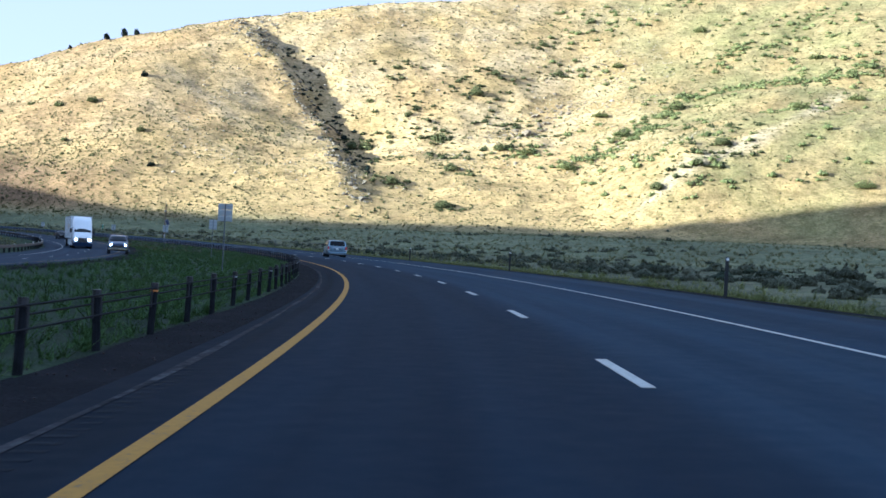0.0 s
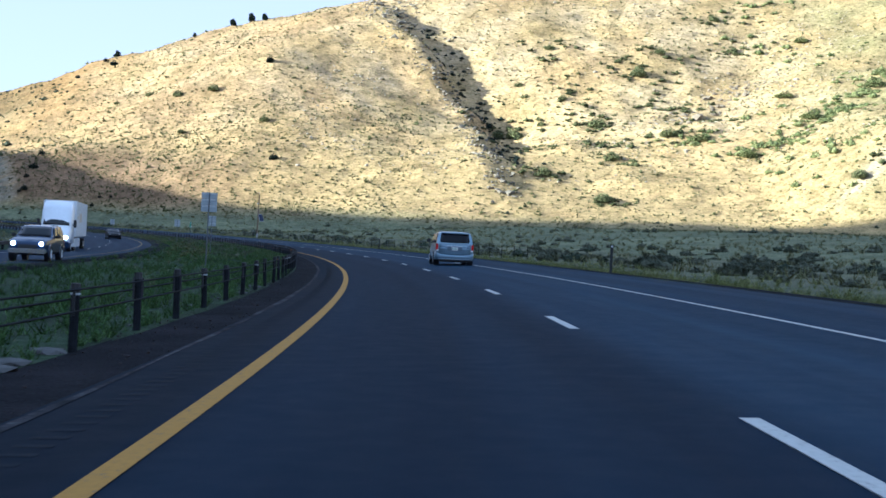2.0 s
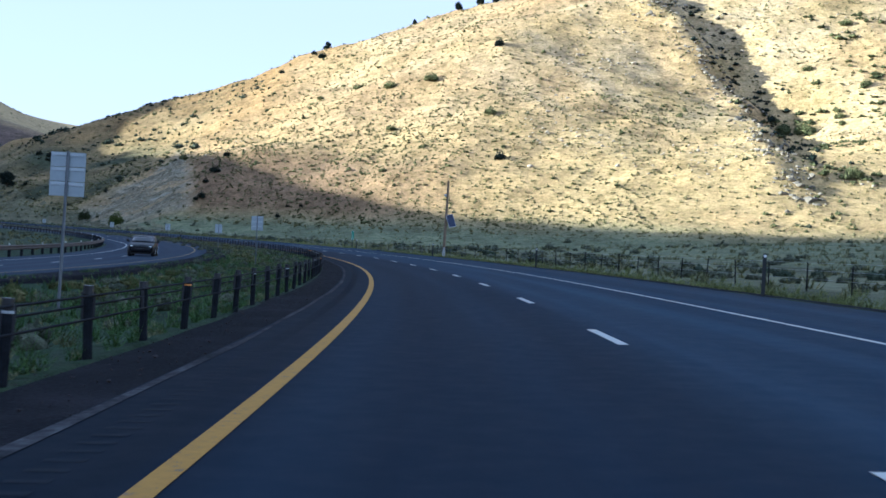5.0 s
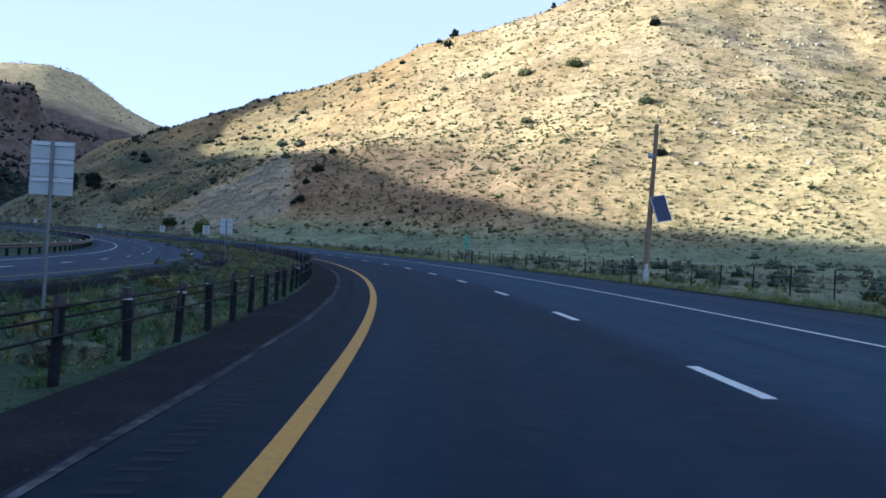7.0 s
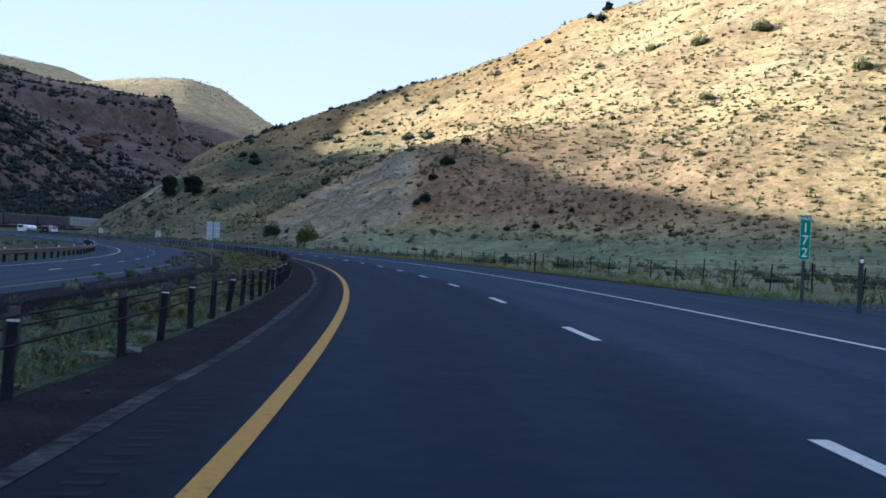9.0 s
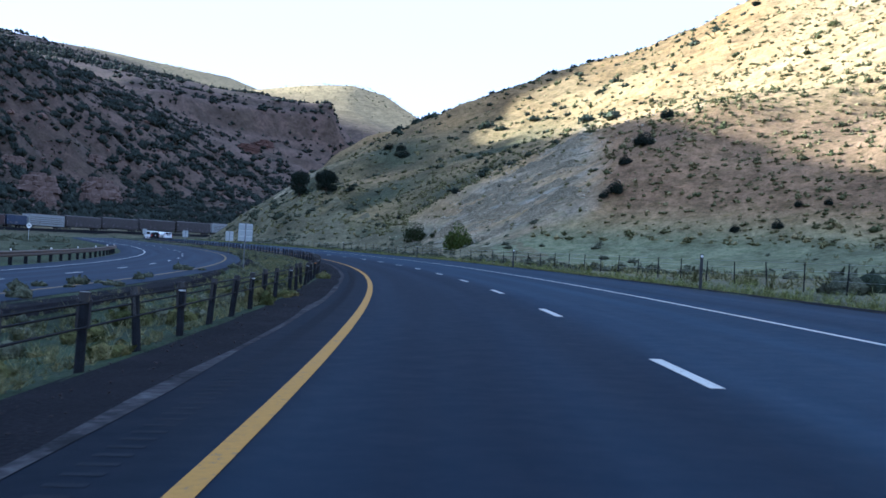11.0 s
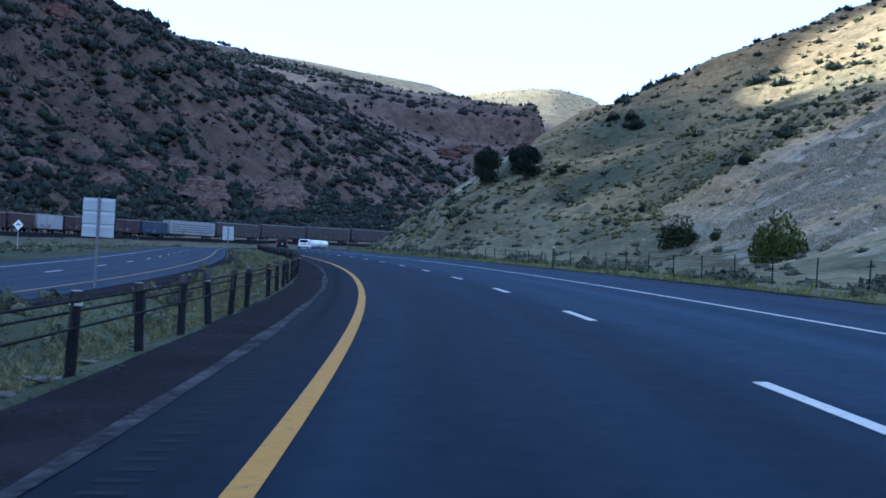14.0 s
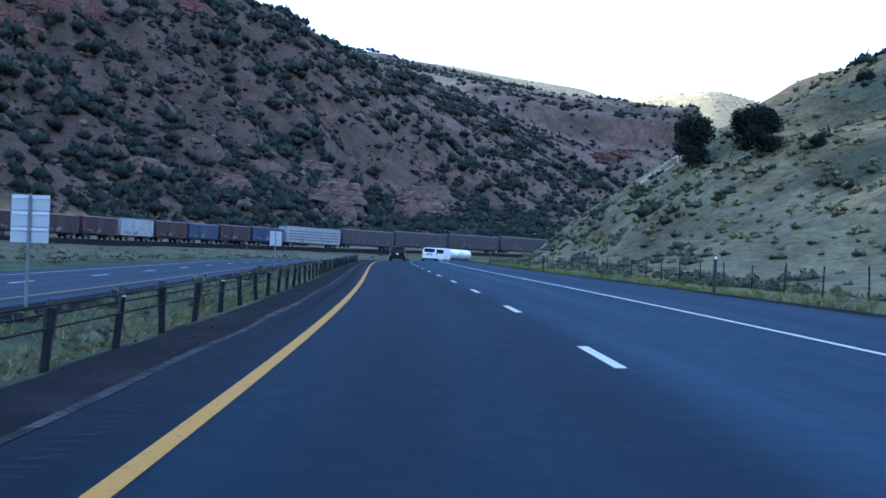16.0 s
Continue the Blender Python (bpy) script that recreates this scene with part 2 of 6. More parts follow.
def build_red_lens(nt, b):
    f = noisy(nt, 30.0, 2.0)
    nt.links.new(ramp(nt, f, (0.3, (0.40, 0.012, 0.015)), (0.7, (0.60, 0.02, 0.02))), b.inputs["Base Color"])
    b.inputs["Roughness"].default_value = 0.12
    b.inputs["Coat Weight"].default_value = 0.8


def build_privacy_glass(nt, b):
    f = noisy(nt, 3.0, 2.0)
    nt.links.new(ramp(nt, f, (0.3, (0.005, 0.006, 0.009)), (0.7, (0.009, 0.011, 0.015))), b.inputs["Base Color"])
    b.inputs["Roughness"].default_value = 0.08
    b.inputs["Specular IOR Level"].default_value = 0.16


PRIVACY = material("dark_privacy_glass", build_privacy_glass)
GLASS = material("tinted_car_glass", build_glass)
RED_LENS = material("red_lamp_lens", build_red_lens)


def build_lamp(nt, b):
    b.inputs["Base Color"].default_value = (0.9, 0.9, 0.88, 1)
    b.inputs["Emission Color"].default_value = (1.0, 0.95, 0.85, 1)
    b.inputs["Emission Strength"].default_value = 6.0


HEADLAMP = material("lit_headlamp", build_lamp)

# ---------------------------------------------------------------- mesh helpers
def mesh_of(name, verts, faces, mat, smooth=False):
    me = bpy.data.meshes.new(name)
    me.from_pydata([tuple(v) for v in verts], [], [tuple(f) for f in faces])
    me.materials.append(mat)
    if smooth:
        me.polygons.foreach_set("use_smooth", [True] * len(me.polygons))
    me.update()
    return me


def big_mesh(name, verts, faces, mat, smooth=False):
    """Many triangles or quads from numpy arrays."""
    me = bpy.data.meshes.new(name)
    verts, faces = np.asarray(verts, np.float32), np.asarray(faces, np.int32)
    n, k = faces.shape
    me.vertices.add(len(verts))
    me.vertices.foreach_set("co", verts.ravel())
    me.loops.add(n * k)
    me.loops.foreach_set("vertex_index", faces.ravel())
    me.polygons.add(n)
    me.polygons.foreach_set("loop_start", np.arange(0, n * k, k, dtype=np.int32))
    me.polygons.foreach_set("use_smooth", np.full(n, smooth))
    me.materials.append(mat)
    me.update(calc_edges=True)
    return me


def empty(name, m=None):
    ob = new(name)
    ob.empty_display_size = 0.3
    if m is not None:
        ob.matrix_world = m
    return ob


def part(name, bm, mat, parent=None, label="", smooth=False):
    me = bpy.data.meshes.new(name)
    bm.to_mesh(me)
    bm.free()
    me.materials.append(mat)
    if smooth:
        me.polygons.foreach_set("use_smooth", [True] * len(me.polygons))
    ob = new(name, me)
    ob.parent = parent
    return tagged(ob, label)


def shared(name, me, parent, m, label=""):
    ob = new(name, me)
    ob.parent = parent
    ob.matrix_basis = m
    return tagged(ob, label)


def box(bm, lo, hi, bevel=0.0):
    """A box between two corners, its edges rounded."""
    r = bmesh.ops.create_cube(bm, size=1.0)
    c = [(a + b) / 2 for a, b in zip(lo, hi)]
    s = [abs(b - a) for a, b in zip(lo, hi)]
    bmesh.ops.transform(bm, matrix=Matrix.LocRotScale(c, None, s), verts=r["verts"])
    if bevel:
        edges = list({e for v in r["verts"] for e in v.link_edges})
        bmesh.ops.bevel(bm, geom=edges, offset=bevel, segments=2, affect="EDGES")
    return bm


def rod(bm, a, b, r1, r2=None, n=8):
    a, b = Vector(a), Vector(b)
    d = b - a
    m = Matrix.Translation((a + b) / 2) @ d.to_track_quat("Z", "Y").to_matrix().to_4x4()
    bmesh.ops.create_cone(bm, cap_ends=True, segments=n, radius1=r1, radius2=r1 if r2 is None else r2, depth=d.length, matrix=m)
    return bm


# ---------------------------------------------------------------- the road's line
KNOTS = np.arange(-60.0, 841.0, 60.0)
BEND = np.array([1.6664, 1.7229, 1.7791, 1.7388, 1.4914, 1.917, 1.8398, 1.3592, 1.7003, 2.0362, 0.9163, -0.1035, -0.5682, -1.3, -4.0, -6.0]) * 1e-3
RISE = np.array([0.097, -0.059, -0.294, -0.431, -0.412, -0.251, 0.073, 0.47, 0.873, 1.375, 1.949, 2.425, 2.95, 3.3, 3.6, 3.9])
BANK = 0.0388
RUN = np.arange(-160.0, 1100.0, 1.0)
_k = np.interp(RUN, KNOTS, BEND)
_th = np.cumsum(_k) - _k / 2
_th -= _th[160]
_x, _y = np.cumsum(-np.sin(_th)), np.cumsum(np.cos(_th))
_x, _y = _x - _x[160], _y - _y[160]
_z = np.interp(RUN, KNOTS, RISE)
for _ in range(400):
    _z[1:-1] = (_z[:-2] + 2 * _z[1:-1] + _z[2:]) / 4


def level(s, off):
    """Height of the carriageways' plane, banked through the bend."""
    return np.interp(s, RUN, _z) + BANK * np.clip(off, -24, 12)


def along(s, off):
    """World x, y of a place s metres along the road and off metres right of the yellow line."""
    t = np.interp(s, RUN, _th)
    return np.interp(s, RUN, _x) + off * np.cos(t), np.interp(s, RUN, _y) + off * np.sin(t)


def heading(s):
    return math.degrees(float(np.interp(s, RUN, _th)))


def beside(x, y):
    """Nearest s and off for arrays of places."""
    x, y = np.asarray(x, float).ravel(), np.asarray(y, float).ravel()
    s, off = np.empty(len(x)), np.empty(len(x))
    px, py = _x[::4], _y[::4]
    for i in range(0, len(x), 20000):
        a, b = x[i:i + 20000], y[i:i + 20000]
        k = ((a[:, None] - px) ** 2 + (b[:, None] - py) ** 2).argmin(1) * 4
        dx, dy, t = a - _x[k], b - _y[k], _th[k]
        s[i:i + 20000] = RUN[k] - np.sin(t) * dx + np.cos(t) * dy
        off[i:i + 20000] = np.cos(t) * dx + np.sin(t) * dy
    return s, off


def other_line(s):
    """Offset of the opposite carriageway's yellow line: the median narrows up the valley."""
    return np.interp(s, [50, 100, 165, 200, 260, 320, 430, 500, 900], [-20, -17, -14.4, -13.2, -11.0, -9.2, -8.0, -7.6, -7.6])


# ---------------------------------------------------------------- the lie of the land
# ridges, slopes and foot lines (x, y, height)
LAND = {
    "foot of the hill": [(330, 400, 16), (200, 430, 13), (110, 462, 11), (30, 478, 9), (-60, 478, 8), (-110, 482, 7.5), (-150, 492, 6), (-195, 497, 4.5)],
    "foot of the spur": [(-195, 497, 4.5), (-221, 506, 2.6), (-243, 522, 2.6), (-268, 535, 3.2), (-295, 547, 4), (-322, 561, 4.2), (-353, 577, 4.4), (-388, 612, 6), (-410, 660, 8), (-440, 760, 9)],
    "lower slope": [(10, 504, 20), (-14, 524, 26.5), (-36, 520, 30), (-80, 512, 24.5), (-107, 516, 26.5), (-142, 505, 17.2), (-170, 507, 15), (-196, 505, 11.6)],
    "upper slope": [(16, 623, 75.5), (-28, 582, 46.7), (-45, 595, 53.4), (-129, 593, 72), (-165, 586, 56), (-189, 557, 34.5), (-227, 559, 28.2), (-257, 599, 32.4), (-300, 600, 26)],
    "ridge": [(420, 760, 195), (230, 760, 175), (75, 745, 149), (-20, 715, 134), (-95, 672, 115), (-170, 672, 97), (-224, 666, 80.5), (-262, 668, 67), (-291, 663, 57), (-316, 648, 46.5), (-338, 651, 43), (-366, 656, 37), (-395, 680, 22)],
    "nose of the spur": [(-366, 656, 37), (-354, 622, 22), (-351, 604, 16.5), (-350, 595, 12), (-350, 587, 8)],
    "spur shoulder": [(-340, 606, 22), (-318, 574, 14.8), (-305, 569, 15.2), (-276, 548, 9.6)],
    "crest of the cut bank": [(-199.5, 506.4, 12.2), (-208, 521, 17.6), (-217.8, 536.7, 23), (-228.9, 557.2, 27.7)],
    "brown slope": [(-197, 513, 17), (-198.5, 519, 20.6), (-201, 532, 25.8)],
    "knob": [(-246, 533, 12.6), (-232, 528, 13.5)],
    "gully": [(62, 500, 19), (60, 554, 43), (59, 580, 52), (70, 640, 84), (87, 690, 120)],
    "right slope": [(100, 505, 46), (111, 504, 45.5), (170, 520, 62), (150, 600, 85), (260, 520, 75)],
    "behind the ridge": [(300, 950, 120), (-100, 850, 80), (-300, 800, 40), (-420, 900, 20)],
    "tracks": [(-380, 420, 1.6), (-430, 500, 2.2), (-475, 570, 2.6), (-515, 640, 3.6), (-532, 720, 5), (-535, 800, 6)],
    "foot of the red mountain": [(-420, 300, 4), (-470, 460, 4), (-520, 560, 6), (-575, 640, 8), (-610, 740, 10), (-640, 850, 14), (-700, 1000, 30)],
    "red slope": [(-640, 560, 70), (-732, 746, 62), (-713, 806, 28.6), (-745, 881, 27), (-932, 1198, 65), (-1023, 1306, 91)],
    "red crest": [(-850, -500, 295), (-850, 60, 294), (-850, 90, 291), (-850, 98, 287.5), (-850, 107, 280.5), (-850, 113, 269), (-850, 121, 252.5), (-850, 138, 241), (-850, 154, 239.5), (-850, 162, 236), (-850, 175, 217), (-850, 187, 207.5), (-850, 209, 201), (-850, 229, 197.5), (-850, 245, 194.5), (-850, 285, 193), (-850, 312, 193), (-850, 330, 188.5), (-850, 343, 185.5), (-850, 356, 180.5), (-850, 385, 179.5), (-850, 405, 174.5), (-850, 417, 173.5), (-850, 425, 177), (-850, 432, 187), (-850, 445, 200), (-852, 480, 207), (-862, 560, 197), (-865, 720, 167), (-900, 874, 152), (-966, 955, 147), (-1025, 1045, 152), (-1150, 1200, 165)],
    "below the crest": [(-790, 105, 240), (-790, 187, 180), (-790, 229, 170), (-790, 312, 166), (-790, 356, 154), (-790, 417, 147), (-790, 437, 152), (-790, 455, 168), (-790, 520, 165)],
    "behind the crest": [(-1020, -500, 200), (-1020, 105, 180), (-1020, 250, 120), (-1020, 434, 95), (-1040, 640, 95), (-1120, 800, 100)],
    "mesa rim": [(-1138, 1548, 162), (-1180, 1560, 168), (-1280, 1590, 180), (-1400, 1623, 197), (-1600, 1560, 245)],
    "mesa foot": [(-1100, 1525, 118), (-1040, 1480, 70), (-900, 1500, 40), (-700, 1300, 25)],
    "green ridge": [(-2300, 1700, 380), (-2102, 1942, 366), (-1919, 2149, 332), (-1750, 2200, 270)],
    "far hill": [(-1750, 2020, 272), (-1640, 2000, 282), (-1570, 2025, 290), (-1500, 2060, 286), (-1455, 2090, 262), (-1390, 2140, 202), (-1300, 2200, 158), (-1150, 2300, 105)],
    "trough before the far hill": [(-1640, 1850, 238), (-1560, 1880, 232), (-1490, 1905, 222)],
    "far land": [(-2600, 3000, 250), (0, 3000, 200), (1500, 1500, 200), (1500, 0, 100), (0, -1200, 40), (-1500, -1200, 200), (-2600, 0, 200), (-2600, 900, 300)],
    "field": [(60, 250, 3.2), (120, 330, 7), (-20, 380, 5), (150, 100, 4), (80, -150, 3), (300, 200, 10)],
}


def densify(line, step):
    out = [line[0]]
    for a, b in zip(line[:-1], line[1:]):
        n = max(1, int(math.dist(a[:2], b[:2]) / step))
        out += [tuple(p + (q - p) * i / n for p, q in zip(a, b)) for i in range(1, n + 1)]
    return out


_seen = {}
for _name, _line in LAND.items():
    _far = _name in ("mesa rim", "mesa foot", "green ridge", "far hill", "far land", "behind the ridge", "behind the crest")
    for p in densify(_line, 90 if _far else 22):
        _seen[(round(p[0]), round(p[1]))] = (p[0], p[1], p[2] + 0.002 * max(0.0, min(p[1], 900.0)))
for s in range(-150, 1090, 40):
    for off, up in ((4, 0.0), (30, 0.5), (-34, -0.5)):
        px, py = along(s, off)
        if (off == -34 and s > 560) or (off == 30 and s > 480):
            continue
        _seen[(round(float(px)), round(float(py)))] = (float(px), float(py), float(level(s, 4)) + up)
_C = np.array(list(_seen.values()))
_d = np.hypot(_C[:, None, 0] - _C[None, :, 0], _C[:, None, 1] - _C[None, :, 1])
_A = np.block([[-_d + np.eye(len(_C)) * 0.6, np.ones((len(_C), 1))], [np.ones((1, len(_C))), np.zeros((1, 1))]])
_W = np.linalg.solve(_A, np.append(_C[:, 2], 0.0))


def relief_at(x, y):
    out = np.empty(len(x))
    for i in range(0, len(x), 20000):
        a, b = x[i:i + 20000, None], y[i:i + 20000, None]
        out[i:i + 20000] = -np.hypot(a - _C[:, 0], b - _C[:, 1]) @ _W[:-1] + _W[-1]
    return out


def step01(v, a, b):
    t = np.clip((v - a) / (b - a), 0, 1)
    return t * t * (3 - 2 * t)


_rng = np.random.default_rng(5)
_WAVES = [(_rng.uniform(0, 2 * math.pi), _rng.uniform(0, 2 * math.pi), w * _rng.uniform(0.8, 1.25)) for w in (90, 62, 47, 33, 25, 19, 14, 11, 8.5, 6.5, 5.2) for _ in range(3)]


def rough(x, y):
    """Uneven ground: ribs, hollows and hummocks from about 90 m down to 5 m."""
    out = np.zeros(len(x))
    for turn, phase, size in _WAVES:
        u = (x * math.cos(turn) + y * math.sin(turn)) * 2 * math.pi / size
        v = (y * math.cos(turn) - x * math.sin(turn)) * 2 * math.pi / (size * 1.7)
        out += np.sin(u + phase + 0.8 * np.sin(v + phase * 3)) * size ** 0.72
    return out / 60.0


WASH = [(-95, 668, 0), (-89, 646, 0), (-66, 616, 0), (-48, 592, 0), (-40, 558, 0), (-33, 522, 0), (-24, 500, 0)]


def wash(x, y):
    """The steep-sided gully that runs down the face of the hill, its wall on the sunny side."""
    best, signed, part_way = np.full(len(x), 1e9), np.zeros(len(x)), np.zeros(len(x))
    for i, (a, b) in enumerate(zip(WASH[:-1], WASH[1:])):
        ux, uy = b[0] - a[0], b[1] - a[1]
        t = np.clip(((x - a[0]) * ux + (y - a[1]) * uy) / (ux * ux + uy * uy), 0, 1)
        dx, dy = x - a[0] - t * ux, y - a[1] - t * uy
        d = np.hypot(dx, dy)
        hit = d < best
        best = np.where(hit, d, best)
        signed = np.where(hit, np.sign(ux * dy - uy * dx) * d, signed)
        part_way = np.where(hit, (i + t) / (len(WASH) - 1), part_way)
    u = signed + 2.2 * np.sin(y * 0.21) + 1.2 * np.sin(y * 0.53 + x * 0.2)
    wide = 6.5 + 6.0 * (1 - part_way) + 1.5 * np.sin(y * 0.37 + 1)
    depth = (8.0 + 1.2 * np.sin(y * 0.3) + 0.8 * np.sin(y * 0.71 + 2)) * np.sin(np.clip(part_way * 0.98 + 0.02, 0, 1) * math.pi) ** 0.8 * (1 - 0.65 * step01(part_way, 0.45, 0.9))
    wall = np.where(u < 0, 0.35 * np.exp(-(u / 9) ** 2), np.where(u < wide, 0.35 - 1.35 * u / wide, -np.exp(-((u - wide) / 22) ** 2)))
    return depth * wall


def land(x, y):
    """Ground height for arrays of places."""
    x, y = np.asarray(x, float).ravel(), np.asarray(y, float).ravel()
    s, off = beside(x, y)
    oy = other_line(s)
    left, right = oy - 12.0, 14.0
    away = np.where(off > right, off - right, np.where(off < left, left - off, 0.0))
    inside = (s > -155) & (s < 1095)
    away = np.where(inside, away, np.maximum(away, np.maximum(-155 - s, s - 1095)))
    base = level(s, off)
    base = base - 0.30 * np.exp(-((off - 13.2) / 1.6) ** 2)
    mid, half = (oy + 1.5 - 2.2) / 2, np.maximum((-2.2 - oy - 1.5) / 2, 0.5)
    base = base - 0.35 * np.clip(1 - ((off - mid) / half) ** 2, 0, 1)
    r = relief_at(x, y)
    w = np.where(off > 0, step01(away, 0.5, 15), step01(away, 2, 40))
    up = step01(r, 5, 26)
    # ledges of the red sandstone
    f = (r / 15.0) % 1.0
    ledge = 15.0 * (np.floor(r / 15.0) + step01(f, 0.45, 0.95))
    red = 0.5 * (1 - step01(r, 140, 160) * (y < 560)) * step01(-x - 0.25 * y, 380, 480) * step01(r, 25, 45) * step01(-y, -1900, -1750)
    r = r + (ledge - r) * red
    # cap rock of the mesa
    cap = step01(-x, 930, 990) * step01(y, 1250, 1300) * (1 - step01(y, 1720, 1800))
    r = r + 21.0 * cap * (step01(r, 136, 141) - 0.12 * step01(r, 110, 136))
    brink = (x + 1140) * 0.76 + (y - 1548) * 0.65
    r = r - 34.0 * step01(brink, 0, 20) * step01(r, 95, 140) * step01(-x, 900, 960) * step01(y, 1250, 1300) * (1 - step01(y, 1800, 1900))
    # ribs and gullies down the face of the red mountain
    u = 0.95 * y - 0.3 * x
    rib = np.abs(np.sin(u * math.pi / 78 + 1.2 * np.sin(u / 131) + r * 0.012)) - 0.6
    r = r + 13.0 * rib * step01(-x - 0.25 * y, 380, 480) * step01(r, 14, 45) * (1 - step01(r, 95, 140)) * step01(-y, -1900, -1750)
    r = r + rough(x, y) * (0.12 + 0.9 * up) + wash(x, y)
    return base * (1 - w) + r * w

# ---------------------------------------------------------------- ground sheet
def ticks(*runs):
    out = []
    for a, b, step in runs:
        out += list(np.arange(a, b, step))
    return np.array(sorted(set(np.round(out + [runs[-1][1]], 3))))


STREAK = [(82, 484), (97, 492), (111, 498), (133, 509), (154, 530), (182, 568)]


def bank_place(x, y):
    """Metres down the cut bank's face from its crest, and along the crest."""
    return -0.866 * (x + 199.5) - 0.5 * (y - 506.4), -0.5 * (x + 199.5) + 0.866 * (y - 506.4)


def cover_of(x, y, z, slope):
    """Colour of soil and low cover, place by place; shaded slopes carry their shade in it."""
    n1 = np.sin(x * 0.11 + 2 * np.sin(y * 0.043)) * np.sin(y * 0.13 + 1.7 * np.sin(x * 0.057))
    s, off = beside(x, y)
    field, straw = np.array([0.152, 0.166, 0.104]), np.array([0.362, 0.270, 0.132])
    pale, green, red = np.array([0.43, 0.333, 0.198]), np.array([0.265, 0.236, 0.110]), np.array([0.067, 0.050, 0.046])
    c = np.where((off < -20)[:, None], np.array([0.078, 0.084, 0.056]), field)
    hill = step01(z, 5, 13)[:, None]
    c = c * (1 - hill) + straw * hill
    # left of the road: dark brush cover, shade put into the colour too
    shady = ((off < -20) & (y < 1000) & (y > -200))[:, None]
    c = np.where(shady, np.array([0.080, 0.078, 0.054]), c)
    stony = (step01(z, 26, 60) * np.clip(0.45 + 0.6 * n1, 0, 1) * (y < 1000))[:, None]
    c = c * (1 - stony) + pale * stony
    # bare orange soil between the grassy patches
    n2 = np.sin(x * 0.047 + 1.6 * np.sin(y * 0.031 + 1)) * np.sin(y * 0.061 + 1.4 * np.sin(x * 0.037 + 2)) + 0.35 * np.sin(x * 0.19 + y * 0.11 + 2 * np.sin(y * 0.09))
    rusty = (0.5 * step01(n2, 0.25, 0.8) * hill[:, 0] * (y < 800) * (1 - step01(x, 30, 90)))[:, None]
    c = c * (1 - rusty) + np.array([0.37, 0.258, 0.128]) * rusty
    earthy = (0.6 * step01(-x, 60, 150) * hill[:, 0] * (y < 720) * np.clip(0.8 + 0.35 * n2, 0, 1))[:, None]
    c = c * (1 - earthy) + np.array([0.325, 0.222, 0.120]) * earthy
    sienna = (0.92 * step01(-x, 185, 230) * step01(z, 29, 40) * (y < 800) * (x > -420) * np.clip(0.75 + 0.35 * n2, 0, 1))[:, None]
    c = c * (1 - sienna) + np.array([0.262, 0.166, 0.070]) * sienna
    grassy = (step01(x, 60, 130) * np.clip(0.6 + 0.5 * n1, 0, 1) * hill[:, 0])[:, None]
    c = c * (1 - grassy) + green * grassy
    # eroded pale streak down the right-hand slope, and broken pale ground on the hill's face
    near = np.full(len(x), 1e9)
    for (ax, ay), (bx, by) in zip(STREAK[:-1], STREAK[1:]):
        t = np.clip(((x - ax) * (bx - ax) + (y - ay) * (by - ay)) / ((bx - ax) ** 2 + (by - ay) ** 2), 0, 1)
        near = np.minimum(near, np.hypot(x - ax - t * (bx - ax), y - ay - t * (by - ay)))
    washed = (np.exp(-((near + 1.6 * n1) / 3.4) ** 2) * np.clip(0.85 + 0.5 * n2, 0.2, 1))[:, None]
    c = c * (1 - washed) + np.array([0.50, 0.415, 0.285]) * washed
    face = step01(x, -115, -60) * (1 - step01(x, 30, 75)) * hill[:, 0] * (y < 800)
    c = c * (1 + 0.13 * face - 0.06 * step01(x, 60, 110))[:, None]
    # olive spur cover with its shade put in, fading out higher up
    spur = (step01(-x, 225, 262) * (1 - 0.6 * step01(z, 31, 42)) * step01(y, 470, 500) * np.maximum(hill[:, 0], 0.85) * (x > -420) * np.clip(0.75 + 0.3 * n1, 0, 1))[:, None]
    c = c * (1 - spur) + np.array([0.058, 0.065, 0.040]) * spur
    # cut bank: u runs down its face from the crest, v along the crest
    u, v = bank_place(x, y)
    # brown soil beside the crest, darkened further for the shade it lies in
    brown = (0.85 * step01(-u, -1, 3) * (1 - step01(-u, 35, 75)) * step01(z, 7, 12) * (1 - step01(v, 28, 50)) * (1 - step01(z, 24, 34)))[:, None]
    c = c * (1 - brown) + np.array([0.180, 0.120, 0.076]) * brown
    streak = np.clip(0.75 + 0.3 * np.sin(1.25 * (v - 0.85 * u) + 1.8 * np.sin(0.2 * u) + 1.2 * n1) + 0.15 * np.sin(4.1 * (v - 0.85 * u) + u), 0.55, 1)
    bare = (step01(u, -1.5, 0.8) * (1 - step01(u, 30, 36)) * step01(v, -7, -2) * (1 - step01(v - 4 * np.maximum(0, 10 - u), 42, 50)) * streak)[:, None]
    c = c * (1 - bare) + (np.array([0.27, 0.236, 0.176]) + np.array([0.02, -0.01, -0.035]) * np.sin(0.4 * (v - 0.85 * u))[:, None]) * bare
    nose = (np.exp(-(((x + 349) / 9) ** 2 + ((y - 597) / 16) ** 2)) * 0.8)[:, None]
    c = c * (1 - nose) + np.array([0.44, 0.39, 0.30]) * nose
    # mountain soil kept very dark: the shade on this side is in the colour
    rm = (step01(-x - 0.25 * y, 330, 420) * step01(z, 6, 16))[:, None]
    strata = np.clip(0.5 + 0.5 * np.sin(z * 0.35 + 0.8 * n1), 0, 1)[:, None]
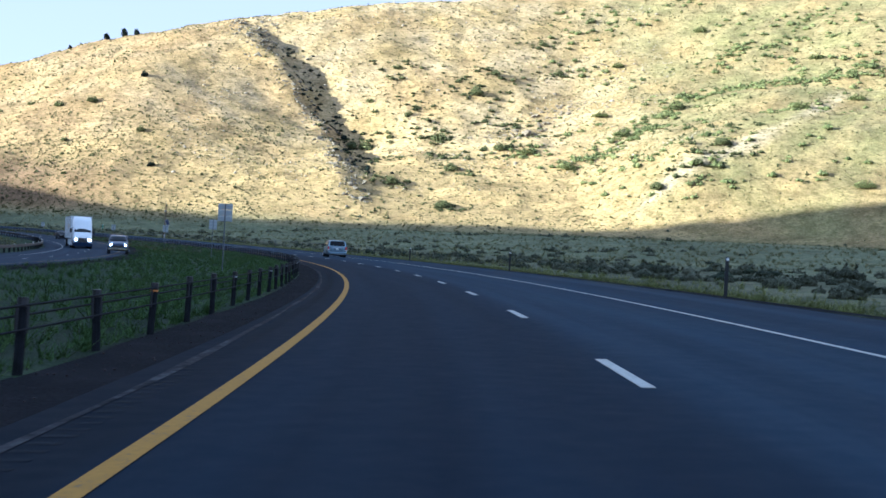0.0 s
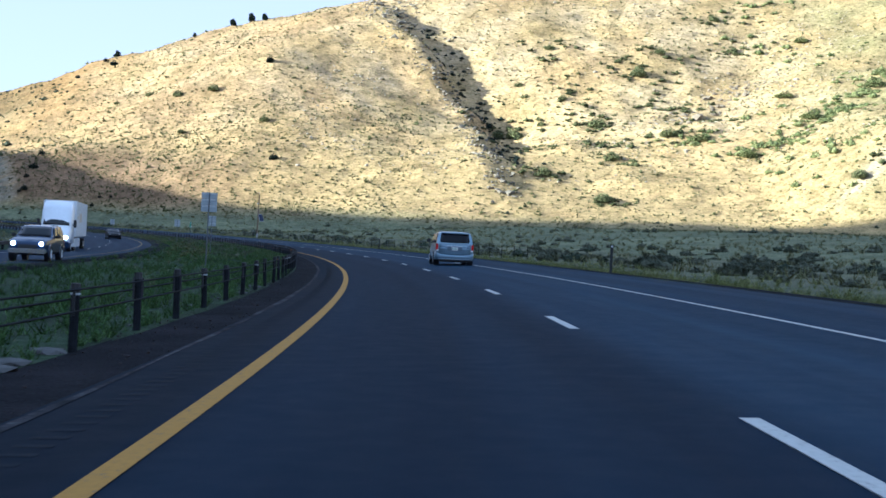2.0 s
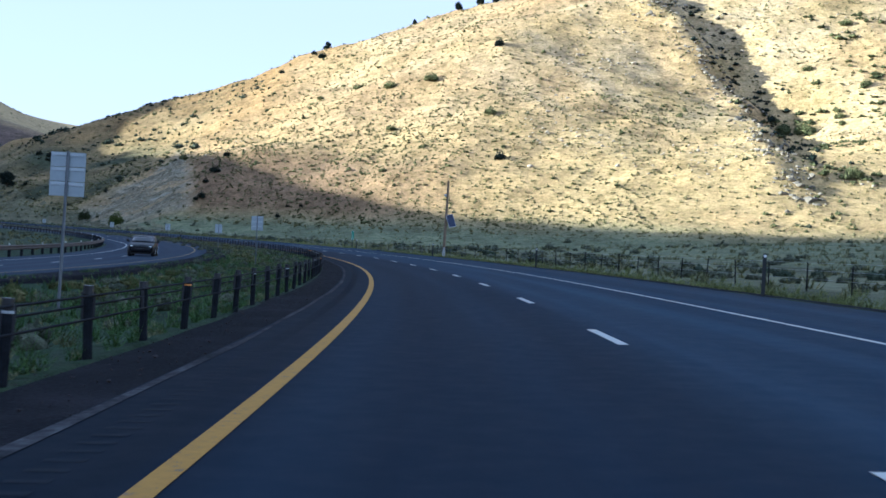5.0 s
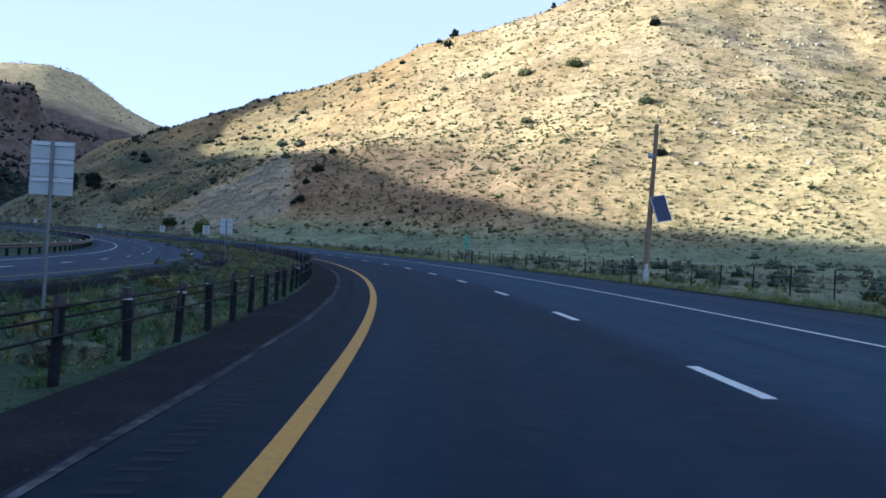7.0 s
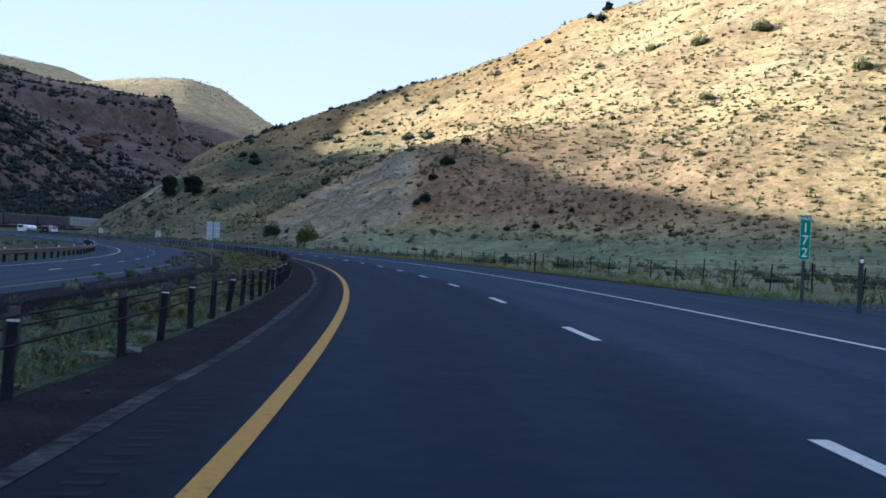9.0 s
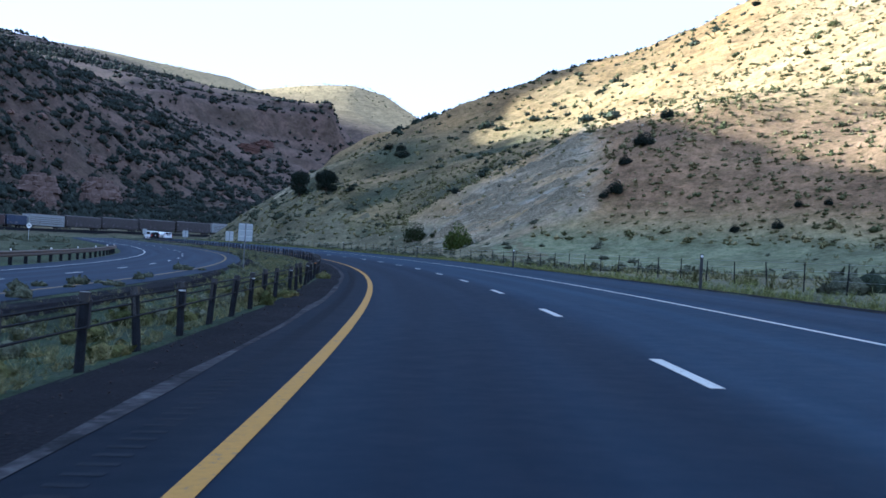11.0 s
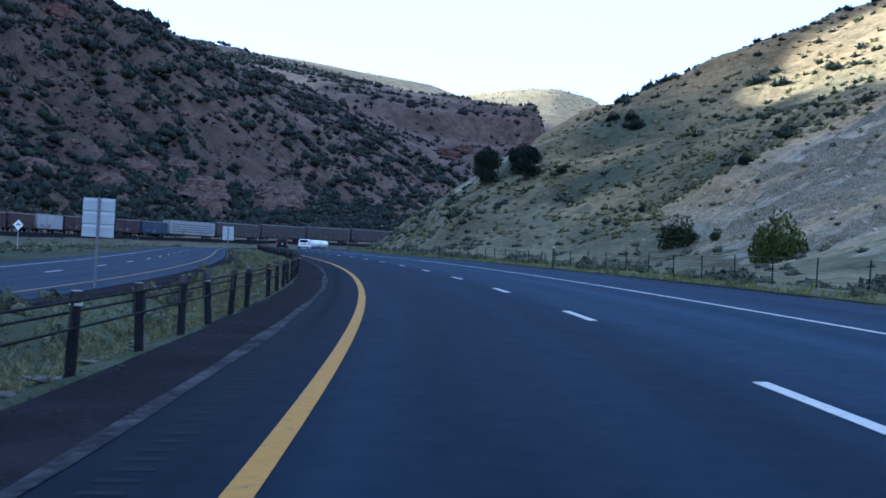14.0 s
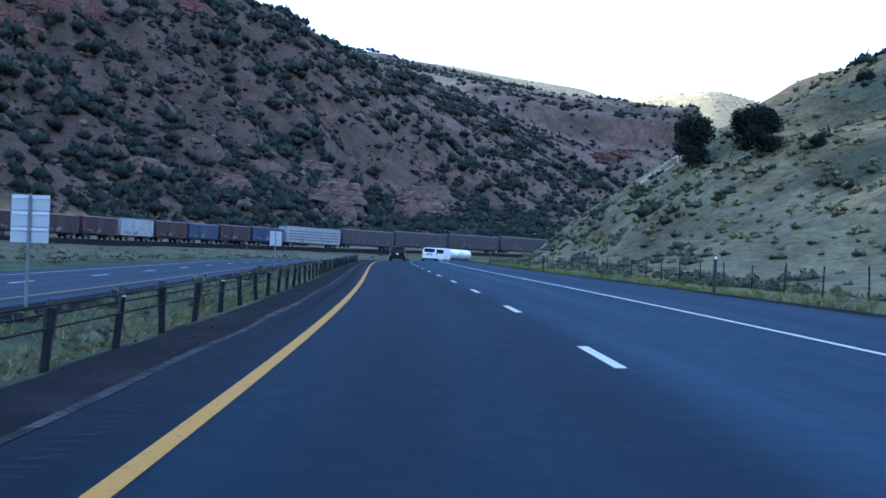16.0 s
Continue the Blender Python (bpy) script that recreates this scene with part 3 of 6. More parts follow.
    # paler with distance, as haze painted into the soil
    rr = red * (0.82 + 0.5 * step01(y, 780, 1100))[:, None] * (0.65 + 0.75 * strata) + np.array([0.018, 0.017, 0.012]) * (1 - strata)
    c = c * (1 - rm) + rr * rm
    far = (step01(y, 1850, 2000) * step01(z, 60, 150))[:, None]
    c = c * (1 - far) + np.array([0.39, 0.305, 0.172]) * far
    # mown verge and the dry grass of the median
    dry = (step01(s, 380, 440) * (off < -2.6) * (off > other_line(s) + 1.6) * np.clip(0.7 + 0.4 * n1, 0, 1))[:, None]
    c = c * (1 - dry) + np.array([0.30, 0.305, 0.17]) * dry
    mown = (step01(off, 10.8, 11.3) * (1 - step01(off, 13.2, 14.6)))[:, None]
    c = c * (1 - mown) + np.array([0.20, 0.22, 0.085]) * mown
    return c


def paint_cover(me, x, y, z, slope):
    c = cover_of(x, y, z, slope)
    a = me.color_attributes.new("cover", "FLOAT_COLOR", "POINT")
    a.data.foreach_set("color", np.c_[c, np.ones(len(x))].astype(np.float32).ravel())


def sheet(name, X, Y, Z, mat):
    h, w = X.shape
    i = np.arange(h * w).reshape(h, w)
    f = np.stack([i[:-1, :-1], i[:-1, 1:], i[1:, 1:], i[1:, :-1]], -1).reshape(-1, 4)
    me = big_mesh(name, np.stack([X.ravel(), Y.ravel(), Z.ravel()], -1), f, mat, smooth=True)
    return me


GX = ticks((-4800, -2600, 200), (-2600, -1220, 40), (-1220, -1000, 8), (-1000, -430, 9), (-430, 200, 2.6), (200, 700, 14), (700, 4600, 250))
GY = ticks((-4600, -600, 250), (-600, -100, 25), (-100, 380, 7), (380, 740, 2.6), (740, 1100, 9), (1100, 1440, 30), (1440, 1620, 9), (1620, 2500, 36), (2500, 4800, 230))
X, Y = np.meshgrid(GX, GY)
Z = land(X, Y).reshape(X.shape)
gz = np.gradient(Z, axis=0) / np.gradient(Y, axis=0)
S_, OFF_ = beside(X, Y)
near_road = (np.abs(OFF_ + 6) < 40) & (S_ > -140) & (S_ < 1080)
ZG = Z - 0.9 * near_road.reshape(X.shape)
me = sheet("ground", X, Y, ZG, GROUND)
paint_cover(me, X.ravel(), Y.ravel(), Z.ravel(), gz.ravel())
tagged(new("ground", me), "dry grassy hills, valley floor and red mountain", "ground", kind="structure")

# finer ground beside the carriageways
ss, oo = np.arange(-130.0, 1070.0, 2.5), ticks((-56, -30, 3), (-30, -12, 1.0), (-12, -1.8, 0.5), (-1.8, 10.6, 2.0), (10.6, 16, 0.6), (16, 44, 2.0))
SS, OO = np.meshgrid(ss, oo, indexing="ij")
X, Y = along(SS, OO)
Z = land(X, Y).reshape(X.shape)
road_here = ((OO > -2.0) & (OO < 10.55)) | ((OO < other_line(SS) + 1.2) & (OO > other_line(SS) - 9.6))
Z = Z - 0.10 * road_here + 0.03 * np.sin(SS * 1.7 + OO * 2.1) * np.sin(OO * 1.3 - SS * 0.6) * (~road_here)
edge = (OO < -53) | (OO > 41.5)
Z = Z - 1.6 * edge
me = sheet("verge", X, Y, Z, GROUND)
n1 = np.sin(SS * 0.21) * np.sin(OO * 0.7 + SS * 0.05)
green, olive, grey = np.array([0.026, 0.043, 0.023]), np.array([0.042, 0.053, 0.031]), np.array([0.128, 0.134, 0.088])
late = step01(SS, 330, 480)[..., None]
med = (OO < 0)[..., None]
col = np.where(med, green * (1 - late) + olive * late, green * 0.5 + olive * 0.5)
out_ = step01(OO, 11, 17)[..., None]
far_on = step01(SS, 380, 450)[..., None]
col = col * (1 - out_) + (grey * (1 - far_on) + np.array([0.118, 0.112, 0.072]) * far_on) * out_
# same darkened, shade-toned cover at the far left edge
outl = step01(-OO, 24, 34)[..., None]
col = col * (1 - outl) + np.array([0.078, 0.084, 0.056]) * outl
col = col * (1 + 0.2 * n1[..., None])
a = me.color_attributes.new("cover", "FLOAT_COLOR", "POINT")
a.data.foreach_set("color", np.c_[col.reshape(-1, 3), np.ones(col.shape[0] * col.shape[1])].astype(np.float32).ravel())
tagged(new("verge", me), "grassy median and roadside verge", "verge", kind="structure")


# ---------------------------------------------------------------- carriageways
def strip(name, s0, s1, offs, lift, mat, label, category, step=2.0, drop=0.0):
    """A band laid along the road between offsets, with thickness at both edges."""
    ss = np.arange(s0, s1 + 0.01, step)
    lo = offs[0](ss) if callable(offs[0]) else np.full(len(ss), offs[0])
    hi = offs[1](ss) if callable(offs[1]) else np.full(len(ss), offs[1])
    m = 9 if drop else 2
    frac = np.linspace(0, 1, m)
    O = lo[:, None] + (hi - lo)[:, None] * frac
    S = np.repeat(ss[:, None], m, 1)
    zt = level(S, O) + lift
    if drop:
        O = np.c_[O[:, :1] - 0.12, O, O[:, -1:] + 0.12]
        S = np.c_[S[:, :1], S, S[:, -1:]]
        zt = np.c_[zt[:, :1] - drop, zt, zt[:, -1:] - drop]
    X, Y = along(S, O)
    me = sheet(name, X, Y, zt, mat)
    at = me.attributes.new("across", "FLOAT", "POINT")
    at.data.foreach_set("value", O.astype(np.float32).ravel())
    at = me.attributes.new("lane_place", "FLOAT_VECTOR", "POINT")
    at.data.foreach_set("vector", np.stack([O * 1.3, S * 0.035, np.zeros_like(O)], -1).astype(np.float32).ravel())
    return tagged(new(name, me), label, category, kind="structure")


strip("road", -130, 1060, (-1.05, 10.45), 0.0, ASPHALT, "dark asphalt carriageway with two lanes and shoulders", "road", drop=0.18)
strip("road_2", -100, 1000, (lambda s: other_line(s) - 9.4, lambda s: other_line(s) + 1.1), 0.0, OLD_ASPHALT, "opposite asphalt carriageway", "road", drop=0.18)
strip("gravel_shoulder", -130, 1060, (-2.05, -0.95), -0.012, GRAVEL, "dark crushed gravel beside the inner edge of the asphalt", "shoulder", drop=0.15)
strip("turnout", 304, 326, (10.3, lambda s: 10.5 + 3.6 * step01(s, 305, 311) * (1 - step01(s, 319, 325))), -0.006, ASPHALT, "small dark paved turnout beside the mile marker", "turnout", drop=0.12)
strip("gravel_shoulder_2", -130, 1060, (10.35, 11.2), -0.02, GRAVEL, "dark gravel at the outer edge of the asphalt", "shoulder", drop=0.15)
strip("gravel_shoulder_3", -100, 1000, (lambda s: other_line(s) + 1.0, lambda s: other_line(s) + 2.8 + 0.25 * np.sin(s * 0.13) - 1.0 * step01(s, 350, 430)), -0.02, GRAVEL, "dark gravel beside the opposite carriageway", "shoulder", drop=0.34)
strip("yellow_edge_line", -60, 1000, (-0.075, 0.075), 0.006, YELLOW, "solid yellow edge line", "road marking", 1.5)
strip("white_edge_line", -60, 1000, (7.03, 7.14), 0.006, WHITE, "solid white edge line", "road marking", 1.5)
strip("yellow_edge_line_2", -60, 900, (lambda s: other_line(s) - 0.07, lambda s: other_line(s) + 0.07), 0.006, material("faded_yellow_paint", build_line_paint((0.21, 0.155, 0.070))), "faded yellow edge line of the opposite carriageway", "road marking", 1.5)
strip("white_edge_line_2", -60, 900, (lambda s: other_line(s) - 7.15, lambda s: other_line(s) - 7.03), 0.006, WHITE, "solid white edge line of the opposite carriageway", "road marking", 1.5)


def build_dust(nt, b):
    """Pale silt lying in patches on dark gravel."""
    lie = blend(nt, 0.45, noisy(nt, 1.1, 6.0, 0.7), noisy(nt, 9.0, 4.0, 0.7))
    c = ramp(nt, lie, (0.42, (0.010, 0.0110, 0.0135)), (0.52, (0.034, 0.034, 0.038)), (0.64, (0.082, 0.082, 0.086)))
    nt.links.new(c, b.inputs["Base Color"])
    b.inputs["Roughness"].default_value = 0.95
    b.inputs["Specular IOR Level"].default_value = 0.03
    relief(nt, b, lie, 0.4, 0.02)


DUST = material("pale_dust", build_dust)


def rim(s):
    """Offset of the asphalt's ragged inner edge."""
    return np.interp(s, [-60, 0, 12, 50, 110, 125, 200, 900], [-0.70, -0.73, -0.83, -0.95, -0.98, -0.98, -0.95, -0.97])


strip("sealed_edge", -60, 900, (lambda s: rim(s) - 0.03 - (0.035 + 0.05 * step01(s, 240, 300)) * (0.5 + 0.9 * np.sin(s * 0.19 + 2 * np.sin(s * 0.047)) ** 2) - 0.015 * np.sin(s * 0.83), lambda s: rim(s) + 0.02 + 0.022 * np.sin(s * 0.23 + 1) + 0.016 * np.sin(s * 0.71)), 0.005, DUST, "pale dusty rim along the asphalt edge", "road edge", 1.0)

# grooves milled across the inner shoulder, laid as flat dark quads on the asphalt
ss = np.arange(-14.0, 640.0, 0.31)
V, n = [], len(ss)
for ds, o in ((0, -0.70), (0.10, -0.70), (0.10, -0.48), (0, -0.48)):
    x, y = along(ss + ds, np.full(n, o))
    V.append(np.stack([x, y, level(ss + ds, np.full(n, o)) + 0.003], -1))
V = np.stack(V, 1).reshape(-1, 3)
tagged(new("rumble_strip", big_mesh("rumble_strip", V, np.arange(4 * n).reshape(n, 4), plain("groove_dark", (0.0048, 0.0082, 0.0142), 0.9, vary=0.3))), "row of dark milled rumble grooves in the inner shoulder", "rumble strip", kind="stuff")


def place(s, off, up=0.0, turn=0.0):
    x, y = along(s, off)
    return pose(float(x), float(y), float(level(s, off)) + up, 0, 0, heading(s) + turn)


def on_land(x, y, up=0.0, turn=0.0):
    return pose(x, y, float(land([x], [y])[0]) + up, 0, 0, turn)


def lay(s, off):
    """A flat marking on the graded and banked road."""
    grade = math.degrees(math.atan(float(level(s + 3, off) - level(s, off)) / 3))
    return place(s, off, 0.003, 0.15) @ pose(0, 0, 0, grade, -math.degrees(math.atan(BANK)), 0)


bm = bmesh.new()
box(bm, (-0.065, 0, 0), (0.065, 3.05, 0.006))
dash_mesh = bpy.data.meshes.new("lane_dash")
bm.to_mesh(dash_mesh)
bm.free()
dash_mesh.materials.append(WHITE)
for k in range(-4, 62):
    tagged(shared("lane_dash", dash_mesh, None, lay(12.192 * k, 3.586)), "white broken lane line dash painted on asphalt", "road marking", "lane dashes", "structure")
for k in range(0, 60):
    s = 12.192 * k + 5
    tagged(shared("lane_dash", dash_mesh, None, lay(s, float(other_line(s)) - 3.55)), "white lane dash on the opposite carriageway", "road marking", "opposite lane dashes", "structure")

# ---------------------------------------------------------------- plants and stones
def leaf_cloud(rng, n, size, squash=0.8, core=0.35):
    """n small leaves in an uneven round cloud of radius 1 that stands on the ground."""
    d = rng.normal(size=(n, 3))
    d /= np.linalg.norm(d, axis=1)[:, None]
    lobes = rng.normal(size=(7, 3))
    lobes /= np.linalg.norm(lobes, axis=1)[:, None]
    bulge = 0.68 + 0.42 * np.clip((d @ lobes.T).max(1) - 0.35, 0, 1)
    rad = bulge * (core + (1 - core) * rng.random(n) ** 0.45)
    c = d * rad[:, None]
    c[:, 2] = (c[:, 2] * squash + squash * 0.72)
    c[:, 2] = np.abs(c[:, 2])
    a = rng.normal(size=(n, 3))
    a /= np.linalg.norm(a, axis=1)[:, None]
    b = np.cross(a, rng.normal(size=(n, 3)))
    b /= np.linalg.norm(b, axis=1)[:, None]
    s = size * rng.uniform(0.6, 1.4, (n, 1))
    v = np.stack([c - a * s, c + b * s * 0.7, c + a * s, c - b * s * 0.7], 1).reshape(-1, 3)
    return v, np.arange(4 * n).reshape(n, 4)


def blade_tuft(rng, n, spread=0.35, wide=0.06):
    """n grass blades from one root, one unit high."""
    root = rng.normal(size=(n, 2)) * spread * 0.35
    tip = root + rng.normal(size=(n, 2)) * spread
    turn = rng.uniform(0, math.pi, n)
    w = np.stack([np.cos(turn), np.sin(turn)], -1) * wide
    h = rng.uniform(0.5, 1.0, n)
    v = np.zeros((n, 3, 3))
    v[:, 0, :2], v[:, 1, :2], v[:, 2, :2], v[:, 2, 2] = root - w, root + w, tip, h
    v[:, :2, 2] = -0.05
    return v.reshape(-1, 3), np.arange(3 * n).reshape(n, 3)


def lump(rng, squash=0.6):
    """A broken stone."""
    bm = bmesh.new()
    bmesh.ops.create_icosphere(bm, subdivisions=1, radius=1.0)
    v = np.array([p.co for p in bm.verts])
    f = np.array([[p.index for p in q.verts] for q in bm.faces])
    bm.free()
    v *= rng.uniform(0.65, 1.2, (len(v), 1))
    v[:, 2] = v[:, 2] * squash + squash * 0.3
    return v, f


def pebble(rng, squash=0.7):
    """A small angular stone."""
    v = np.array([(1, 0, 0), (0, 1, 0), (-1, 0, 0), (0, -1, 0), (0, 0, 1), (0, 0, -1)], float) * rng.uniform(0.7, 1.25, (6, 1))
    v[:, 2] = v[:, 2] * squash + 0.2
    return v, np.array([(0, 1, 4), (1, 2, 4), (2, 3, 4), (3, 0, 4), (1, 0, 5), (2, 1, 5), (3, 2, 5), (0, 3, 5)])


def mound(rng, lumps, leaves, leaf, spread=0.55, squash=0.7, fine=True):
    """A low bush of uneven lumps bristling with leaves, one unit in radius."""
    vs, fs, k = [], [], 0
    for i in range(lumps):
        v, f = lump(rng, 0.8) if lumps > 2 and fine else pebble(rng, 0.8)
        q = rng.uniform(0.38, 0.62) if lumps > 1 else 0.9
        t, u = rng.uniform(0, 2 * math.pi), spread * math.sqrt(rng.random()) if lumps > 1 else 0.0
        v = v * q * np.array([1, 1, squash / 0.7]) + np.array([math.cos(t) * u, math.sin(t) * u, rng.uniform(0.0, 0.35) * squash * (1 - u)])
        vs.append(v)
        fs.append(f + k)
        k += len(v)
    V = np.concatenate(vs)
    c = V[rng.integers(0, len(V), leaves)] * rng.uniform(0.85, 1.12, (leaves, 1))
    d = rng.normal(size=(leaves, 3, 3)) * leaf
    d -= d.mean(1, keepdims=True)
    L = (c[:, None] + d).reshape(-1, 3)
    return np.concatenate([V, L]), np.concatenate(fs + [np.arange(3 * leaves).reshape(leaves, 3) + k])


def scatter(name, makers, x, y, r, rng, mat, label, category, sink=0.1, tall=1.0, smooth=True):
    """Very many small things of one sort as one object."""
    z = land(x, y)
    vs, fs, n0 = [], [], 0
    pick = rng.integers(0, len(makers), len(x))
    for k, (v, f) in enumerate(makers):
        m = np.where(pick == k)[0]
        if not len(m):
            continue
        t = rng.uniform(0, 2 * math.pi, len(m))
        c, s = np.cos(t)[:, None], np.sin(t)[:, None]
        R = r[m][:, None]
        h = R * rng.uniform(0.75, 1.25, (len(m), 1)) * tall
        X = (v[:, 0] * c - v[:, 1] * s) * R + x[m][:, None]
        Y = (v[:, 0] * s + v[:, 1] * c) * R + y[m][:, None]
        Z = v[:, 2] * h + z[m][:, None] - sink * R
        vs.append(np.stack([X, Y, Z], -1).reshape(-1, 3))
        fs.append((f[None] + (np.arange(len(m)) * len(v))[:, None, None]).reshape(-1, f.shape[1]) + n0)
        n0 += len(m) * len(v)
    me = big_mesh(name, np.concatenate(vs), np.concatenate(fs), mat, smooth)
    return tagged(new(name, me), label, category, kind="stuff")


rng = np.random.default_rng(11)
tiny = [mound(rng, 1, 7, 0.35) for _ in range(8)]
fluff = [mound(rng, 2, 14, 0.22) for _ in range(8)]
small = [mound(rng, 7, 90, 0.14, 0.6, 0.7, False) for _ in range(8)]
medium = [mound(rng, 5, 220, 0.085) for _ in range(6)]
tuft = [blade_tuft(rng, 16, 0.45, 0.035) for _ in range(8)]
stones = [lump(rng) for _ in range(6)]


def patch(n, x0, x1, y0, y1, keep):
    """Places in a rectangle where keep(x, y, z, chance) holds."""
    x, y = rng.uniform(x0, x1, n), rng.uniform(y0, y1, n)
    z = land(x, y)
    k = keep(x, y, z, rng.random(n))
    return x[k], y[k]


def clumpy(x, y, a=0.045, b=0.06):
    return np.sin(x * a + 1.3 * np.sin(y * b)) * np.sin(y * a * 1.3 + 1.1 * np.sin(x * b * 1.2))


def off_road(x, y, right=15.0):
    s, off = beside(x, y)
    return (off > right) | (off < other_line(s) - 13)


on_bank = lambda x, y: (bank_place(x, y)[0] > -1) & (bank_place(x, y)[0] < 33) & (bank_place(x, y)[1] > -9) & (bank_place(x, y)[1] < 46)
on_hill = lambda x, y, z, c: (z > 5.5) & off_road(x, y, 22) & (~on_bank(x, y) | (np.sin(x * 12.9 + y * 7.3) > 0.8))
x, y = patch(18000, -360, 240, 470, 720, lambda x, y, z, c: on_hill(x, y, z, c) & ((x > -225) | (c < 0.2)))
scatter("dry_tufts", tiny, x, y, rng.uniform(0.22, 0.6, len(x)), rng, TUFT, "dry straw-coloured grass tufts on the hillside", "grass tufts")
x, y = patch(20000, -370, 240, 470, 720, lambda x, y, z, c: on_hill(x, y, z, c) & (c < 0.40 + 0.3 * clumpy(x, y)))
scatter("hillside_brush", fluff, x, y, rng.uniform(0.3, 0.85, len(x)), rng, HILL_BRUSH, "low grey-green brush scattered over the hillside", "brush")
x, y = patch(7500, -370, 150, 480, 730, lambda x, y, z, c: on_hill(x, y, z, c) & (c < 0.24 + 0.25 * clumpy(x, y, 0.03)))
scatter("hillside_shrubs", fluff, x, y, rng.uniform(0.55, 1.4, len(x)), rng, SHRUB, "olive green shrubs on the hillside", "shrubs")
x, y = patch(1500, 60, 260, 480, 720, lambda x, y, z, c: on_hill(x, y, z, c) & (c < 0.25 + 0.6 * clumpy(x, y, 0.03)))
scatter("green_shrubs", small, x, y, rng.uniform(0.9, 2.6, len(x)), rng, SLOPE_GREEN, "green shrubs on the grassy slope", "shrubs")
x, y = patch(10000, -110, 120, 490, 720, lambda x, y, z, c: on_hill(x, y, z, c) & (z > 24) & (c < 0.25 + 0.5 * clumpy(x, y, 0.035)))
scatter("pale_stones", stones, x, y, 0.14 + rng.gamma(2.0, 0.12, len(x)), rng, ROCK, "pale weathered stones on the hill", "stones")
x, y = patch(2600, -260, -196, 498, 566, lambda x, y, z, c: (z > 4) & (c < np.exp(-((x + 224) / 22) ** 2) * 0.5))
scatter("bank_stones", stones, x, y, rng.uniform(0.1, 0.34, len(x)), rng, ROCK, "pale rubble on the cut bank", "stones", smooth=False)
x, y = patch(11000, -330, -60, 478, 575, lambda x, y, z, c: on_hill(x, y, z, c) & (c < 0.5 + 0.35 * clumpy(x, y, 0.06)))
scatter("slope_brush", fluff, x, y, rng.uniform(0.3, 0.85, len(x)), rng, HILL_BRUSH, "grey brush on the lower slope", "brush")
# weathered rock beds that stand out of the cut bank and run up the slope
beds = tagged(empty("rock_beds", on_land(-214.0, 516.0)), "pale tilted rock beds standing out of the cut bank", "rock beds")
bed_rock = foliage("bed_rock", (0.25, 0.220, 0.166), (0.32, 0.284, 0.216), (0.38, 0.338, 0.26))
for v0 in np.arange(-5.0, 46.0, 1.7):
    far = 30.0 if v0 < 14 else max(6.0, 36.0 - 0.9 * (v0 - 8))
    for piece in range(3):
        u0 = rng.uniform(0, far * 0.7)
        uu = np.arange(u0, min(far, u0 + rng.uniform(5, 14)), 0.7)
        n = len(uu)
        if n < 4:
            continue
        vv = v0 + 0.85 * uu + 0.7 * np.sin(uu * 0.3 + v0) + 0.2 * rng.normal(size=n)
        hh = np.clip((0.50 + 0.35 * np.sin(uu * 0.8 + v0) + 0.18 * rng.normal(size=n)) * np.minimum(1, np.minimum(np.arange(n), np.arange(n)[::-1]) / 2), 0, 1.3)
        vs, fs = [], []
        for f, up in ((-0.9, -0.4), (-0.35, 0.55), (-0.1, 1.0), (0.45, 0.7), (1.3, -0.4)):
            q = vv + f * (0.38 + 0.14 * rng.normal(size=n))
            px, py = -199.5 - 0.866 * uu - 0.5 * q, 506.4 - 0.5 * uu + 0.866 * q
            vs.append(np.stack([px, py, land(px, py) + np.where(up > 0, up * hh, up)], -1))
        i = np.arange(n - 1)
        for j in range(4):
            fs.append(np.stack([j * n + i, j * n + i + 1, (j + 1) * n + i + 1, (j + 1) * n + i], -1))
        bed = new("rock_bed", big_mesh("rock_bed", np.concatenate(vs), np.concatenate(fs), bed_rock))
        bed.parent, bed.matrix_parent_inverse = beds, beds.matrix_world.inverted()
# dark bushes over the shaded spur and along its crest
x, y = patch(900, -345, -228, 540, 655, lambda x, y, z, c: (z > 8) & ~on_bank(x, y) & (c < 0.34 + 0.3 * clumpy(x, y, 0.08, 0.07)))
scatter("spur_brush", small, x, y, 0.35 + rng.gamma(2.0, 0.26, len(x)), rng, foliage("spur_brush_leaves", (0.030, 0.038, 0.027), (0.052, 0.062, 0.044), (0.085, 0.095, 0.068)), "dark green bushes over the shaded spur", "brush")
k = rng.random(130)
x = np.interp(k, [0, 0.3, 0.6, 1], [-262, -291, -316, -350]) + rng.normal(size=130) * 4
y = np.interp(k, [0, 0.3, 0.6, 1], [664, 660, 647, 650]) + rng.normal(size=130) * 6
scatter("crest_brush", small, x, y, 0.3 + rng.gamma(2.0, 0.22, 130), rng, JUNIPER, "dark junipers and brush along the crest of the spur", "brush", tall=1.2)
# gully brush
k = rng.random(300) ** 1.15 * 0.86
gx = np.interp(k, [0, 0.2, 0.45, 0.7, 1], [-88, -64, -46, -38, -26]) + rng.normal(size=300) * (7 - 4 * k) + 11 - 6 * k
gy = np.interp(k, [0, 0.2, 0.45, 0.7, 1], [650, 616, 592, 558, 506])
scatter("gully_brush", small, gx, gy, rng.uniform(0.5, 1.6, 300), rng, JUNIPER, "dark brush in the shaded gully", "brush")
# stones and ledges along the gully's broken wall
k = rng.random(700) ** 1.3
gx = np.interp(k * 6, np.arange(7), [p[0] for p in WASH]) + rng.uniform(-9, 14, 700) * (1.1 - k * 0.7)
